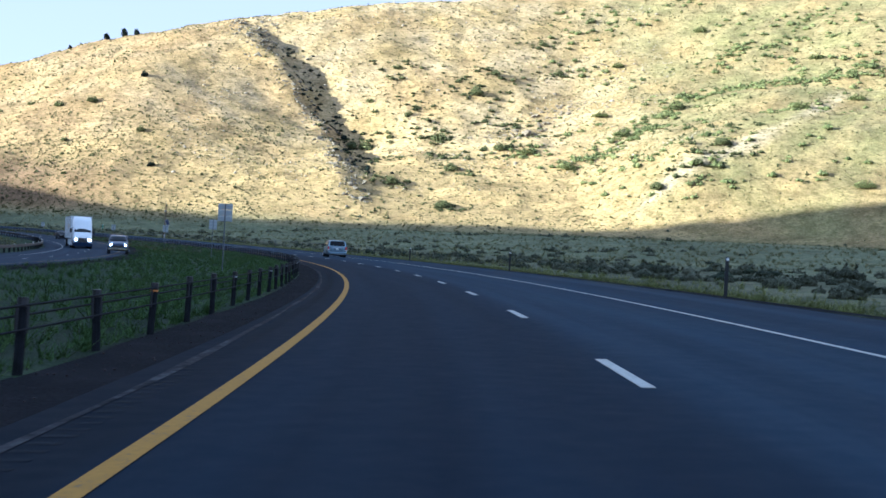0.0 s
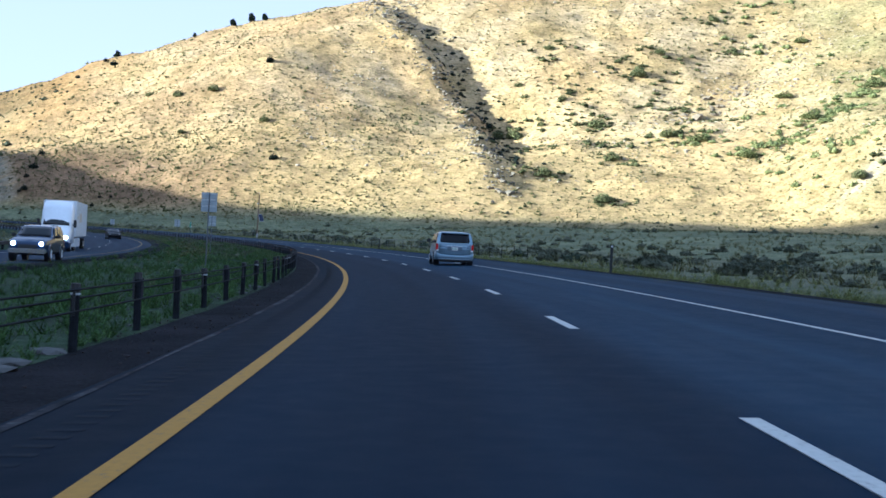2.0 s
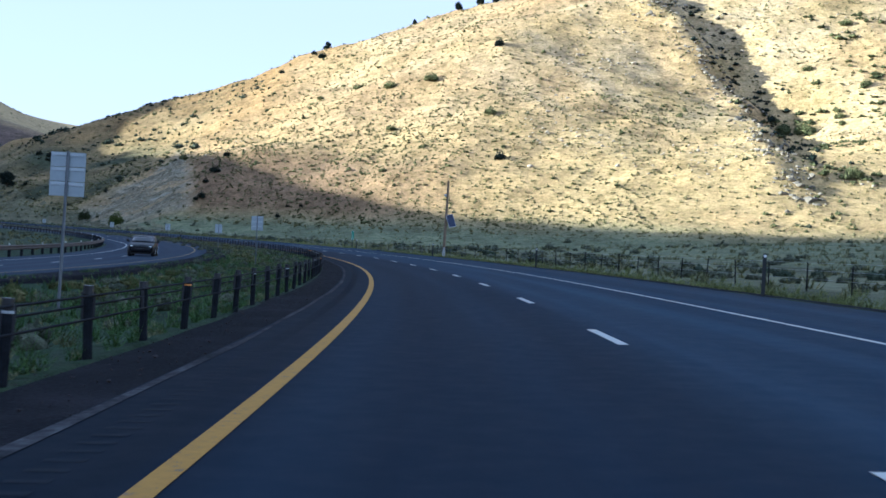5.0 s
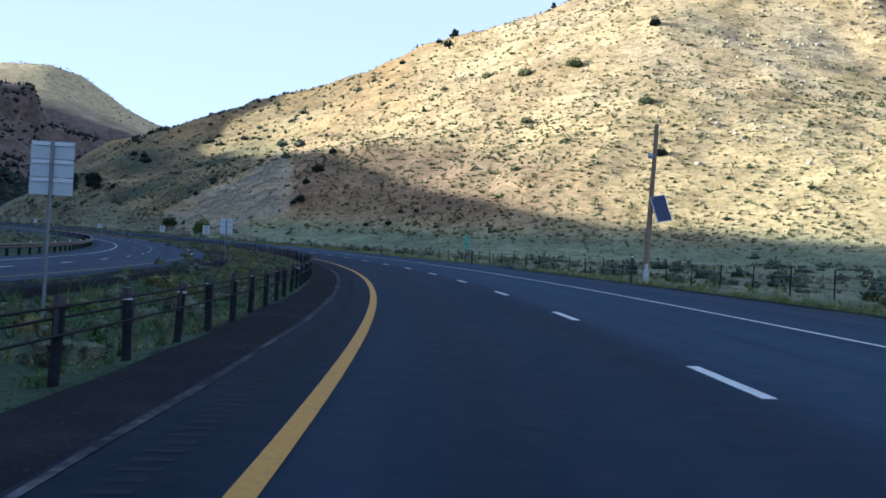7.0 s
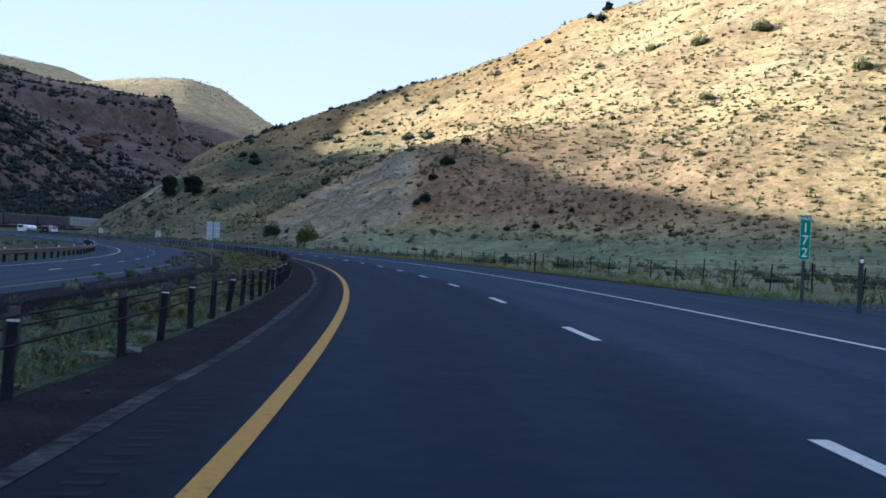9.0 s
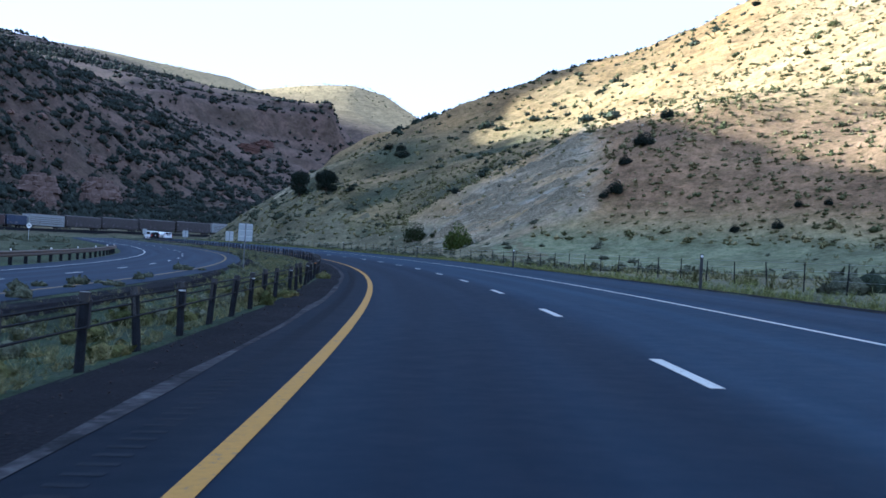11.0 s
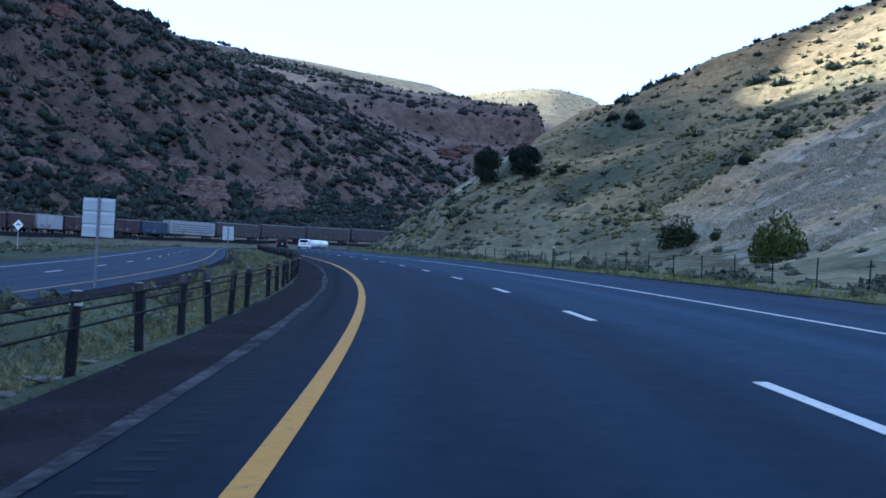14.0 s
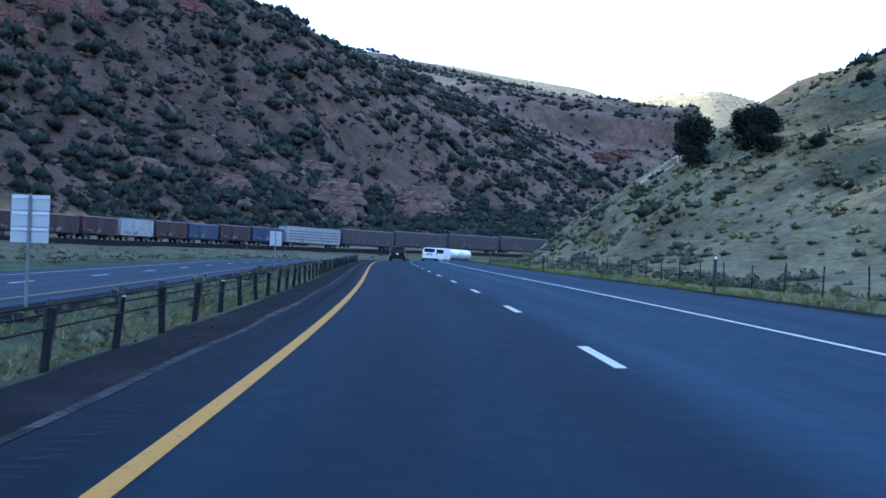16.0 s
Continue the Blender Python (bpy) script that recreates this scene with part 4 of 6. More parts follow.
gy = np.interp(k * 6, np.arange(7), [p[1] for p in WASH]) + rng.normal(size=700) * 4
scatter("gully_rocks", stones, gx, gy, rng.gamma(2.5, 0.2, 700) + 0.15, rng, plain("gully_rock", (0.19, 0.165, 0.125), 0.95, vary=0.35, scale=1.2, bump=0.6), "broken grey-brown rock along the gully wall", "rocks", smooth=False)


k = rng.random(260)
x = np.interp(k, [0, 0.25, 0.5, 0.75, 1], [29, 45, 58, 76, 96]) + rng.normal(size=260) * 7
y = np.interp(k, [0, 0.25, 0.5, 0.75, 1], [572, 596, 606, 623, 649]) + rng.normal(size=260) * 6
scatter("face_ledges", stones, x, y, rng.gamma(2.0, 0.26, 260) + 0.15, rng, plain("ledge_rock", (0.22, 0.18, 0.125), 0.95, vary=0.4, scale=0.8, bump=0.7), "broken brown rock ledge running up the hill face", "rocks", smooth=False)


def thickets(centres, each, reach):
    """Places of bushes that grow together round each centre."""
    c = np.repeat(np.array(centres, float), each, 0)
    n = len(c)
    return c[:, 0] + rng.normal(size=n) * reach, c[:, 1] + rng.normal(size=n) * reach * 0.55


x, y = thickets([(-28, 590), (-13, 524), (-34, 593), (8, 501), (33, 566), (12, 544), (6, 584), (23, 623), (-16, 638), (-1, 597), (19, 629), (32, 638), (58, 673), (-20, 560), (40, 600), (64, 650), (10, 560), (50, 585), (-5, 615), (28, 600), (115, 500), (104, 492), (130, 530)], 18, 7.5)
scatter("oak_brush", small, x, y, rng.uniform(0.8, 2.3, len(x)), rng, SHRUB, "grey-green oak brush in low thickets on the hill face", "brush", tall=0.8)
x, y = thickets([(76, 550), (85, 557), (95, 563), (105, 578), (115, 594), (128, 595), (141, 594), (153, 592), (165, 590), (175, 588), (185, 586), (206, 582), (61, 545), (44, 562), (150, 640), (175, 640), (190, 660), (160, 546)], 30, 7)
scatter("green_thickets", small, x, y, rng.uniform(0.9, 2.4, len(x)), rng, SLOPE_GREEN, "bands of green brush on the grassy slope", "brush", tall=0.8)
s_ = rng.uniform(60, 420, 70)
x, y = along(s_, 17 + rng.gamma(1.5, 8, 70))
scatter("field_shrubs", medium, x, y, rng.uniform(0.5, 1.1, 70), rng, foliage("field_shrub_leaves", (0.030, 0.040, 0.029), (0.056, 0.072, 0.050), (0.09, 0.108, 0.075)), "dark shrubs in the field beyond the fence", "shrubs")
# valley floor right of the road
x, y = patch(9000, -230, 230, 60, 500, lambda x, y, z, c: off_road(x, y, 15.5) & (z < 13) & (x > -150) & (c < 0.07 + 0.22 * clumpy(x, y, 0.05)))
scatter("sagebrush", small, x, y, rng.uniform(0.4, 1.15, len(x)), rng, SAGE, "grey-green sagebrush on the valley floor", "sagebrush")
s_ = -5 + 335 * rng.random(450) ** 1.6
o_ = 15.5 + rng.gamma(1.6, 9, 450)
x, y = along(s_, o_)
scatter("roadside_sagebrush", medium, x, y, rng.uniform(0.35, 1.0, 450), rng, SAGE, "sagebrush thicket beyond the right-hand verge", "sagebrush")
x, y = patch(12000, -160, 180, 100, 490, lambda x, y, z, c: off_road(x, y, 14) & (z < 12))
scatter("field_grass", [blade_tuft(rng, 9, 0.5, 0.12) for _ in range(6)], x, y, rng.uniform(0.35, 0.7, len(x)), rng, DRY_GRASS, "pale grass on the valley floor", "grass")
# spur and road verge further on
s_ = rng.uniform(440, 720, 640)
o_ = 14 + rng.gamma(1.8, 7, 640)
x, y = along(s_, o_)
scatter("spur_sagebrush", small, x, y, rng.uniform(0.3, 0.85, 640), rng, SAGE, "sagebrush at the foot of the spur", "sagebrush")
# red mountain
clump = [mound(rng, 5, 26, 0.14, 0.5, 0.9, False) for _ in range(12)]
on_red = lambda x, y, z: (z > 9) & (x < -455 - 0.28 * (y - 480))
fold = lambda x, y: np.sin((0.95 * y - 0.3 * x) * math.pi / 39 + 2.4 * np.sin((0.95 * y - 0.3 * x) / 131))
x, y = patch(26000, -1060, -440, 380, 1250, lambda x, y, z, c: on_red(x, y, z) & (c < (0.60 + 0.42 * clumpy(x, y, 0.021, 0.027) + 0.2 * clumpy(x, y, 0.06, 0.05)) * np.where(y > 400 - 0.36 * (x + 219), 1.0, 0.2)))
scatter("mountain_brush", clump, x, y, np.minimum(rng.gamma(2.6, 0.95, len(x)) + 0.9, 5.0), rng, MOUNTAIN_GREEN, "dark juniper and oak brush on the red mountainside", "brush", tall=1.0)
x, y = patch(6500, -900, -600, 500, 820, lambda x, y, z, c: on_red(x, y, z) & (z > 35) & (c < 0.55 + 0.35 * clumpy(x, y, 0.05, 0.04)))
scatter("upper_brush", fluff, x, y, rng.uniform(1.0, 2.6, len(x)), rng, MOUNTAIN_GREEN, "dense dark brush high on the red mountainside", "brush")
x, y = patch(26000, -1060, -440, 380, 1250, lambda x, y, z, c: on_red(x, y, z) & (c < np.where(y > 400 - 0.36 * (x + 219), 0.75, 0.15)))
scatter("mountain_sage", tiny, x, y, rng.uniform(0.5, 1.4, len(x)), rng, foliage("grey_brush", (0.030, 0.034, 0.030), (0.052, 0.055, 0.046), (0.09, 0.088, 0.074)), "grey brush on the red mountainside", "brush")
x, y = patch(11000, -1000, -480, 450, 1250, lambda x, y, z, c: on_red(x, y, z) & (c < 0.3 + 0.5 * clumpy(x, y, 0.05)))
scatter("red_boulders", stones, x, y, rng.gamma(2, 0.42, len(x)) + 0.3, rng, RED_ROCK, "red sandstone boulders and ledges", "boulders", smooth=False)


def outcrop(x, y, long, deep, tall, turn, mat, seed, label, sunk=0.25):
    """A weathered outcrop of stacked sandstone beds."""
    g = np.random.default_rng(seed)
    vs, fs, n = [], [], 40
    ang = np.linspace(0, 2 * math.pi, n, endpoint=False)
    wob = 1 + 0.10 * np.sin(3 * ang + g.uniform(0, 6)) + 0.08 * np.sin(7 * ang + g.uniform(0, 6))
    beds, h = [(1.06, -0.35)], 0.0
    while h < 1.0:
        th = g.uniform(0.10, 0.30)
        q = math.sqrt(max(0.06, 1.02 - h * h * 0.95)) * g.uniform(0.84, 1.05)
        beds += [(q * 0.97, h), (q, h + 0.15 * th), (q * 0.99, h + 0.8 * th), (q * 0.93, h + th)]
        h += th
    for q, z in beds:
        r = wob * q * (1 + 0.05 * g.normal(size=n)) * (1 + 0.08 * np.sin(5 * ang + 9 * q))
        vs.append(np.stack([np.cos(ang) * r * long / 2, np.sin(ang) * r * deep / 2, np.full(n, z * tall) + 0.02 * tall * g.normal(size=n)], -1))
    i = np.arange(n)
    for k in range(len(beds) - 1):
        fs.append(np.stack([k * n + i, k * n + (i + 1) % n, (k + 1) * n + (i + 1) % n, (k + 1) * n + i], -1))
    V = np.concatenate(vs + [np.array([[0, 0, h * tall]])])
    top = (len(beds) - 1) * n
    F = np.concatenate(fs + [np.stack([top + i, top + (i + 1) % n, np.full(n, len(V) - 1), np.full(n, len(V) - 1)], -1)])
    me = mesh_of("rock_outcrop", V, [tuple(dict.fromkeys(f)) for f in F.tolist()], mat)
    ob = new("rock_outcrop", me)
    ob.matrix_world = on_land(x, y, -sunk * tall, turn)
    return tagged(ob, label, "rock outcrop", "sandstone outcrops")


BED_ROCK = plain("bedded_sandstone", (0.115, 0.085, 0.072), 0.95, vary=0.4, scale=0.35, bump=0.8)
CLIFF = plain("red_cliff_rock", (0.085, 0.052, 0.043), 0.95, vary=0.4, scale=0.3, bump=0.8)
for k, (ox, oy, ol, od, oh, ot) in enumerate([(-662, 762, 30, 18, 13, 110), (-640, 748, 17, 12, 8, 120), (-712, 842, 34, 20, 14, 115), (-694, 822, 16, 12, 8, 100), (-752, 885, 26, 16, 10, 120),
                                              (-640, 700, 22, 10, 5, 115), (-690, 745, 30, 10, 6, 110), (-735, 800, 34, 10, 7, 110), (-620, 655, 20, 8, 4, 110), (-790, 905, 30, 12, 8, 120)]):
    outcrop(ox, oy, ol, od, oh, ot, BED_ROCK, 40 + k, "rounded brown sandstone outcrop in horizontal beds")
for k, (ox, oy, ol, od, oh, ot) in enumerate([(-712, 640, 46, 14, 12, 120), (-735, 668, 30, 12, 12, 110), (-770, 700, 44, 14, 12, 125), (-826, 778, 36, 14, 12, 120), (-690, 605, 40, 12, 9, 100),
                                              (-1120, 1420, 90, 16, 8, 115), (-1060, 1330, 60, 14, 7, 115)]):
    outcrop(ox, oy, ol, od, oh, ot, CLIFF, 60 + k, "red sandstone cliff band on the mountain", 0.62)
x, y = patch(16000, -2000, -820, 1100, 2000, lambda x, y, z, c: (z > 30) & (y < 1850 - 0.1 * (x + 1500)) & (c < 0.46 + 0.5 * clumpy(x, y, 0.012, 0.016)))
scatter("far_brush", tiny, x, y, rng.uniform(1.6, 4.5, len(x)), rng, MOUNTAIN_GREEN, "dark brush on the far mesa and hills", "brush")

x, y = patch(9000, -520, -120, 250, 680, lambda x, y, z, c: (beside(x, y)[1] < other_line(beside(x, y)[0]) - 13) & (z < 9) & (c < 0.5 + 0.4 * clumpy(x, y, 0.05)))
scatter("valley_brush", fluff, x, y, rng.uniform(0.3, 0.9, len(x)), rng, SAGE, "grey-green brush between the road and the railway", "brush")

x, y = patch(7000, -2500, -1300, 1600, 2350, lambda x, y, z, c: (z > 150) & (c < 0.5 + 0.5 * clumpy(x, y, 0.012, 0.016)))
scatter("far_hill_brush", tiny, x, y, rng.uniform(0.8, 2.2, len(x)), rng, SHRUB, "green brush on the far sunlit hills", "brush", sink=0.35, tall=0.7)

# grass close to the road
s_ = np.concatenate([rng.uniform(-14, 560, 9000), rng.uniform(-14, 640, 7000)])
width = np.maximum(-2.1 - other_line(s_) - 2.0, 1.0)
o_ = -2.15 - width * np.concatenate([rng.random(9000) ** 3.0, rng.random(7000)])
x, y = along(s_, o_)
late = s_ > rng.uniform(90, 330, len(s_))
scatter("median_grass", tuft, x[~late], y[~late], rng.uniform(0.10, 0.34, (~late).sum()) * np.where(o_[~late] > -3.0, 0.8, 1.4), rng, GREEN_GRASS, "green grass growing in the median and round the fence posts", "grass", 0.0)
scatter("dry_median_grass", tuft, x[late], y[late], rng.uniform(0.08, 0.24, late.sum()) * np.where(o_[late] > -3.0, 0.7, 1.25), rng, DRY_GRASS, "pale dry grass in the median", "grass", 0.0)
s_ = rng.uniform(-5, 700, 8000)
o_ = 11.3 + rng.gamma(1.5, 1.3, 8000)
x, y = along(s_, o_)
scatter("verge_grass", tuft, x, y, rng.uniform(0.15, 0.42, 8000), rng, foliage("verge_grass", (0.13, 0.155, 0.045), (0.22, 0.245, 0.080), (0.33, 0.34, 0.145)), "yellow-green grass along the outer verge", "grass", 0.0)
s_ = np.concatenate([rng.uniform(150, 620, 170), rng.uniform(170, 420, 230)])
o_ = -2.6 - np.concatenate([rng.random(170) * 4, rng.random(230) * 7])
x, y = along(s_, o_)
scatter("median_sagebrush", medium, x, y, rng.uniform(0.2, 0.5, 400), rng, SAGE, "small sagebrush clumps behind the cable barrier", "sagebrush")
s_ = rng.uniform(160, 420, 150)
o_ = other_line(s_) + 3.4 + rng.random(150) * 3.2
x, y = along(s_, o_)
scatter("median_weeds", medium, x, y, rng.uniform(0.2, 0.55, 150), rng, foliage("yellow_weeds", (0.05, 0.06, 0.02), (0.10, 0.105, 0.04), (0.17, 0.155, 0.07)), "yellow-green weeds in the median", "weeds")


def shrub_mesh(n, leaf, squash, seed):
    """Leaves in seven overlapping lobes of unlike size, one unit in radius."""
    g = np.random.default_rng(seed)
    vs, fs, k = [], [], 0
    for i in range(7):
        t, far, q = i * 2.4 + g.uniform(-0.5, 0.5), (0.0 if i == 0 else g.uniform(0.3, 0.55)), (0.72 if i == 0 else g.uniform(0.38, 0.6))
        v, f = leaf_cloud(g, n // 7, leaf / q, 0.9, 0.15)
        v = v * np.array([q, q, q * squash]) + np.array([math.cos(t) * far, math.sin(t) * far, -0.05 if i else 0.05])
        vs.append(v)
        fs.append(f + k)
        k += len(v)
    return np.concatenate(vs), np.concatenate(fs)


def shrub(name, mat, seed, label, category, n=2800, leaf=0.058, squash=0.85):
    """A bush: short forked stems and a crown of leaves, one unit in radius."""
    ob = empty(name)
    v, f = shrub_mesh(n, leaf, squash, seed)
    c = new("crown", big_mesh("crown", v, f, mat))
    c.parent = ob
    bm = bmesh.new()
    r = random.Random(seed)
    for _ in range(5):
        rod(bm, (0, 0, -0.15), (r.uniform(-0.5, 0.5), r.uniform(-0.5, 0.5), r.uniform(0.5, 0.9)), 0.05, 0.015, 5)
    part("stems", bm, BARK, ob)
    return tagged(ob, label, category)


def juniper(seed, label):
    """A tree: tapered trunk, limbs and many leaf clumps, one unit in crown radius."""
    ob = empty("juniper_tree")
    r = random.Random(seed)
    g = np.random.default_rng(seed)
    bm = bmesh.new()
    rod(bm, (0, 0, -0.25), (0.04, 0.02, 0.7), 0.11, 0.07, 8)
    ends = []
    for i in range(14):
        a = i * 2.4 + r.uniform(-0.4, 0.4)
        h = r.uniform(0.30, 1.45)
        q = r.uniform(0.45, 0.75) * (1.15 - 0.35 * h)
        e = Vector((math.cos(a) * q, math.sin(a) * q, h))
        rod(bm, (0.02, 0.01, min(0.65, h * 0.6)), e, 0.05, 0.02, 5)
        ends.append(e)
    rod(bm, (0.04, 0.02, 0.7), (0.02, 0.0, 1.6), 0.07, 0.02, 6)
    ends += [Vector((0, 0, 1.55)), Vector((0.1, 0.1, 1.15)), Vector((-0.15, 0.05, 0.8))]
    part("trunk", bm, BARK, ob)
    vs, fs, k = [], [], 0
    for e in ends:
        v, f = leaf_cloud(g, 700, 0.085, 0.9, 0.1)
        v = v * np.array([0.52, 0.52, 0.52]) * r.uniform(0.8, 1.15) + np.array([e.x, e.y, e.z - 0.25])
        vs.append(v)
        fs.append(f + k)
        k += len(v)
    c = new("crown", big_mesh("crown", np.concatenate(vs), np.concatenate(fs), JUNIPER))
    c.parent = ob
    return tagged(ob, label, "tree")


def plant(thing, x, y, r, turn=0.0, tall=1.0):
    thing.matrix_world = on_land(x, y, -0.05 * r - 0.9 * r * max(0.0, tall - 1.25), turn) @ Matrix.Diagonal((r, r, r * tall, 1))
    return thing


def plant_all(first, spots, group, tall=1.0):
    """Plants copies of a bush built once; the first stands at the first spot."""
    q = random.Random(len(spots))
    for i, (x, y, r) in enumerate(spots):
        ob = first if i == 0 else copy_thing(first, Matrix())
        tagged(plant(ob, x, y, r, q.uniform(0, 360), tall * q.uniform(0.85, 1.15)), group=group)


plant_all(shrub("shrub", OLIVE, 3, "rounded olive green shrub on the dry hillside", "shrub"),
          [(-28, 590, 4.2), (-13, 524, 3.6), (-34, 593, 3.6), (8, 501, 4.2), (33, 566, 4.4), (117, 507, 4.2), (105, 494, 3.2), (89, 489, 3.4), (12, 544, 2.8), (6, 584, 4.8),
           (23, 623, 4.4), (-16, 638, 2.8), (85, 697, 3.4), (-28, 617, 2.4), (-17, 593, 2.6), (-9, 605, 2.6), (32, 638, 3.0), (58, 673, 3.0), (64, 650, 3.2)], "shrubs on the hill face")
plant_all(shrub("shrub", SLOPE_GREEN, 4, "spreading green shrub on the grassy slope", "shrub", 2600, 0.060, 0.55),
          [(60, 541, 5.2), (44, 561, 4.6), (85, 561, 5.0), (164, 477, 5.0), (158, 546, 5.0), (185, 556, 4.8), (138, 667, 4.6), (183, 611, 5.0), (112, 582, 5.5), (94, 650, 4.2), (79, 591, 4.6)], "large shrubs in the gully")
plant_all(shrub("shrub", OLIVE, 5, "green shrub on the upper slope", "shrub"),
          [(-180.7, 592, 2.2), (-165, 582, 3.3), (-195, 593, 1.6), (-150, 580, 3.5), (-153, 549, 2.0), (-121, 550, 2.5), (-142, 511, 1.6), (-229, 557.2, 2.1), (-168, 540, 1.1), (-185, 561, 1.2)], "shrubs on the left slope")
plant_all(shrub("dark_shrub", JUNIPER, 6, "dark juniper shrub standing on the hillside", "shrub", 3200, 0.052, 1.0),
          [(-130.5, 593, 2.3), (-109.5, 518, 2.3), (-201, 532, 1.5), (-211, 558, 1.0), (-199.5, 520, 1.4), (-197.5, 518, 1.8), (-309, 603, 2.2), (-197.9, 512, 1.3), (-195.3, 504.8, 1.6), (-244.3, 534.4, 1.2), (-196.8, 504, 1.0), (-313, 607, 1.7), (-321, 612, 1.8),
           (-173, 496, 0.9), (-167, 495.5, 1.0), (-166, 500, 0.9), (-162, 500, 0.8), (-217, 648, 2.3), (-224, 656, 1.6), (-232, 643, 1.5), (-297, 568, 1.2), (-262, 541, 0.9), (-232, 530, 0.8)], "dark shrubs", 1.15)
plant_all(juniper(21, "dark green juniper tree on the ridge line"), [(-167, 668, 1.6), (-158, 668, 1.8), (-152, 669, 1.5), (-221, 663, 1.7), (-186, 670, 1.0)], "ridge trees")
plant_all(juniper(22, "large dark green juniper tree on the spur"), [(-317.6, 573.5, 2.8), (-305, 568.7, 3.2)], "trees on the spur")
plant_all(shrub("bush", foliage("yellow_green_leaves", (0.038, 0.058, 0.014), (0.080, 0.108, 0.027), (0.145, 0.165, 0.045)), 7, "tall yellow-green bush at the foot of the bank", "bush", 5200, 0.042, 1.1), [(-223.7, 506.3, 2.7)], "bushes at the bank", 1.5)
plant_all(shrub("bush", foliage("dark_olive_leaves", (0.026, 0.036, 0.018), (0.048, 0.062, 0.030), (0.085, 0.10, 0.05)), 17, "broad dark green bush at the foot of the bank", "bush", 4200, 0.046, 0.85), [(-245, 523.7, 2.7), (-236.5, 517.5, 1.1)], "bushes at the bank", 1.25)
q_ = np.random.default_rng(9)
plant_all(shrub("bush", JUNIPER, 8, "dark green thicket at the foot of the red mountain", "bush", 800, 0.075, 0.8),
          [(-560 - 6 * i + float(q_.uniform(-5, 5)), 655 + 13 * i + float(q_.uniform(-4, 4)), float(q_.uniform(4, 6.5))) for i in range(9)], "thickets")

# loose stones on the gravel shoulder and flat slabs by the posts
crumbs = [pebble(rng) for _ in range(6)]
s_ = rng.uniform(-13, 560, 8000)
x, y = along(s_, -1.04 - 1.15 * rng.random(8000) ** 0.8)
z_ = np.interp(s_, RUN, _z) + BANK * -1.5
scatter("shoulder_stones", crumbs, x, y, rng.gamma(2.0, 0.0035, 8000) + 0.005, rng, plain("shoulder_stone", (0.040, 0.036, 0.036), 0.95, vary=0.5, scale=8.0), "loose dark gravel stones on the shoulder", "gravel", sink=0.0, smooth=False)
s_ = np.concatenate([rng.uniform(60, 120, 26), rng.uniform(285, 345, 46), rng.uniform(380, 520, 30)])
x, y = along(s_, -2.15 - 0.25 * rng.random(len(s_)))
scatter("edge_slabs", stones, x, y, rng.uniform(0.10, 0.24, len(s_)), rng, plain("broken_concrete", (0.085, 0.085, 0.083), 0.95, vary=0.3, scale=4.0), "pale broken slabs lying round the post feet", "slabs", sink=0.0, tall=0.35, smooth=False)

# ---------------------------------------------------------------- roadside
POST_RUNS = [(-11.4, 92.0, 2.98), (93.45, 299.0, 2.55), (301.6, 386.0, 2.50), (388.45, 482.0, 2.60), (484.6, 662.0, 3.00)]
POSTS = [a + i * d for a, b, d in POST_RUNS for i in range(int((b - a) / d) + 1)]
POST_OFF, POST_H = -2.05, 0.70


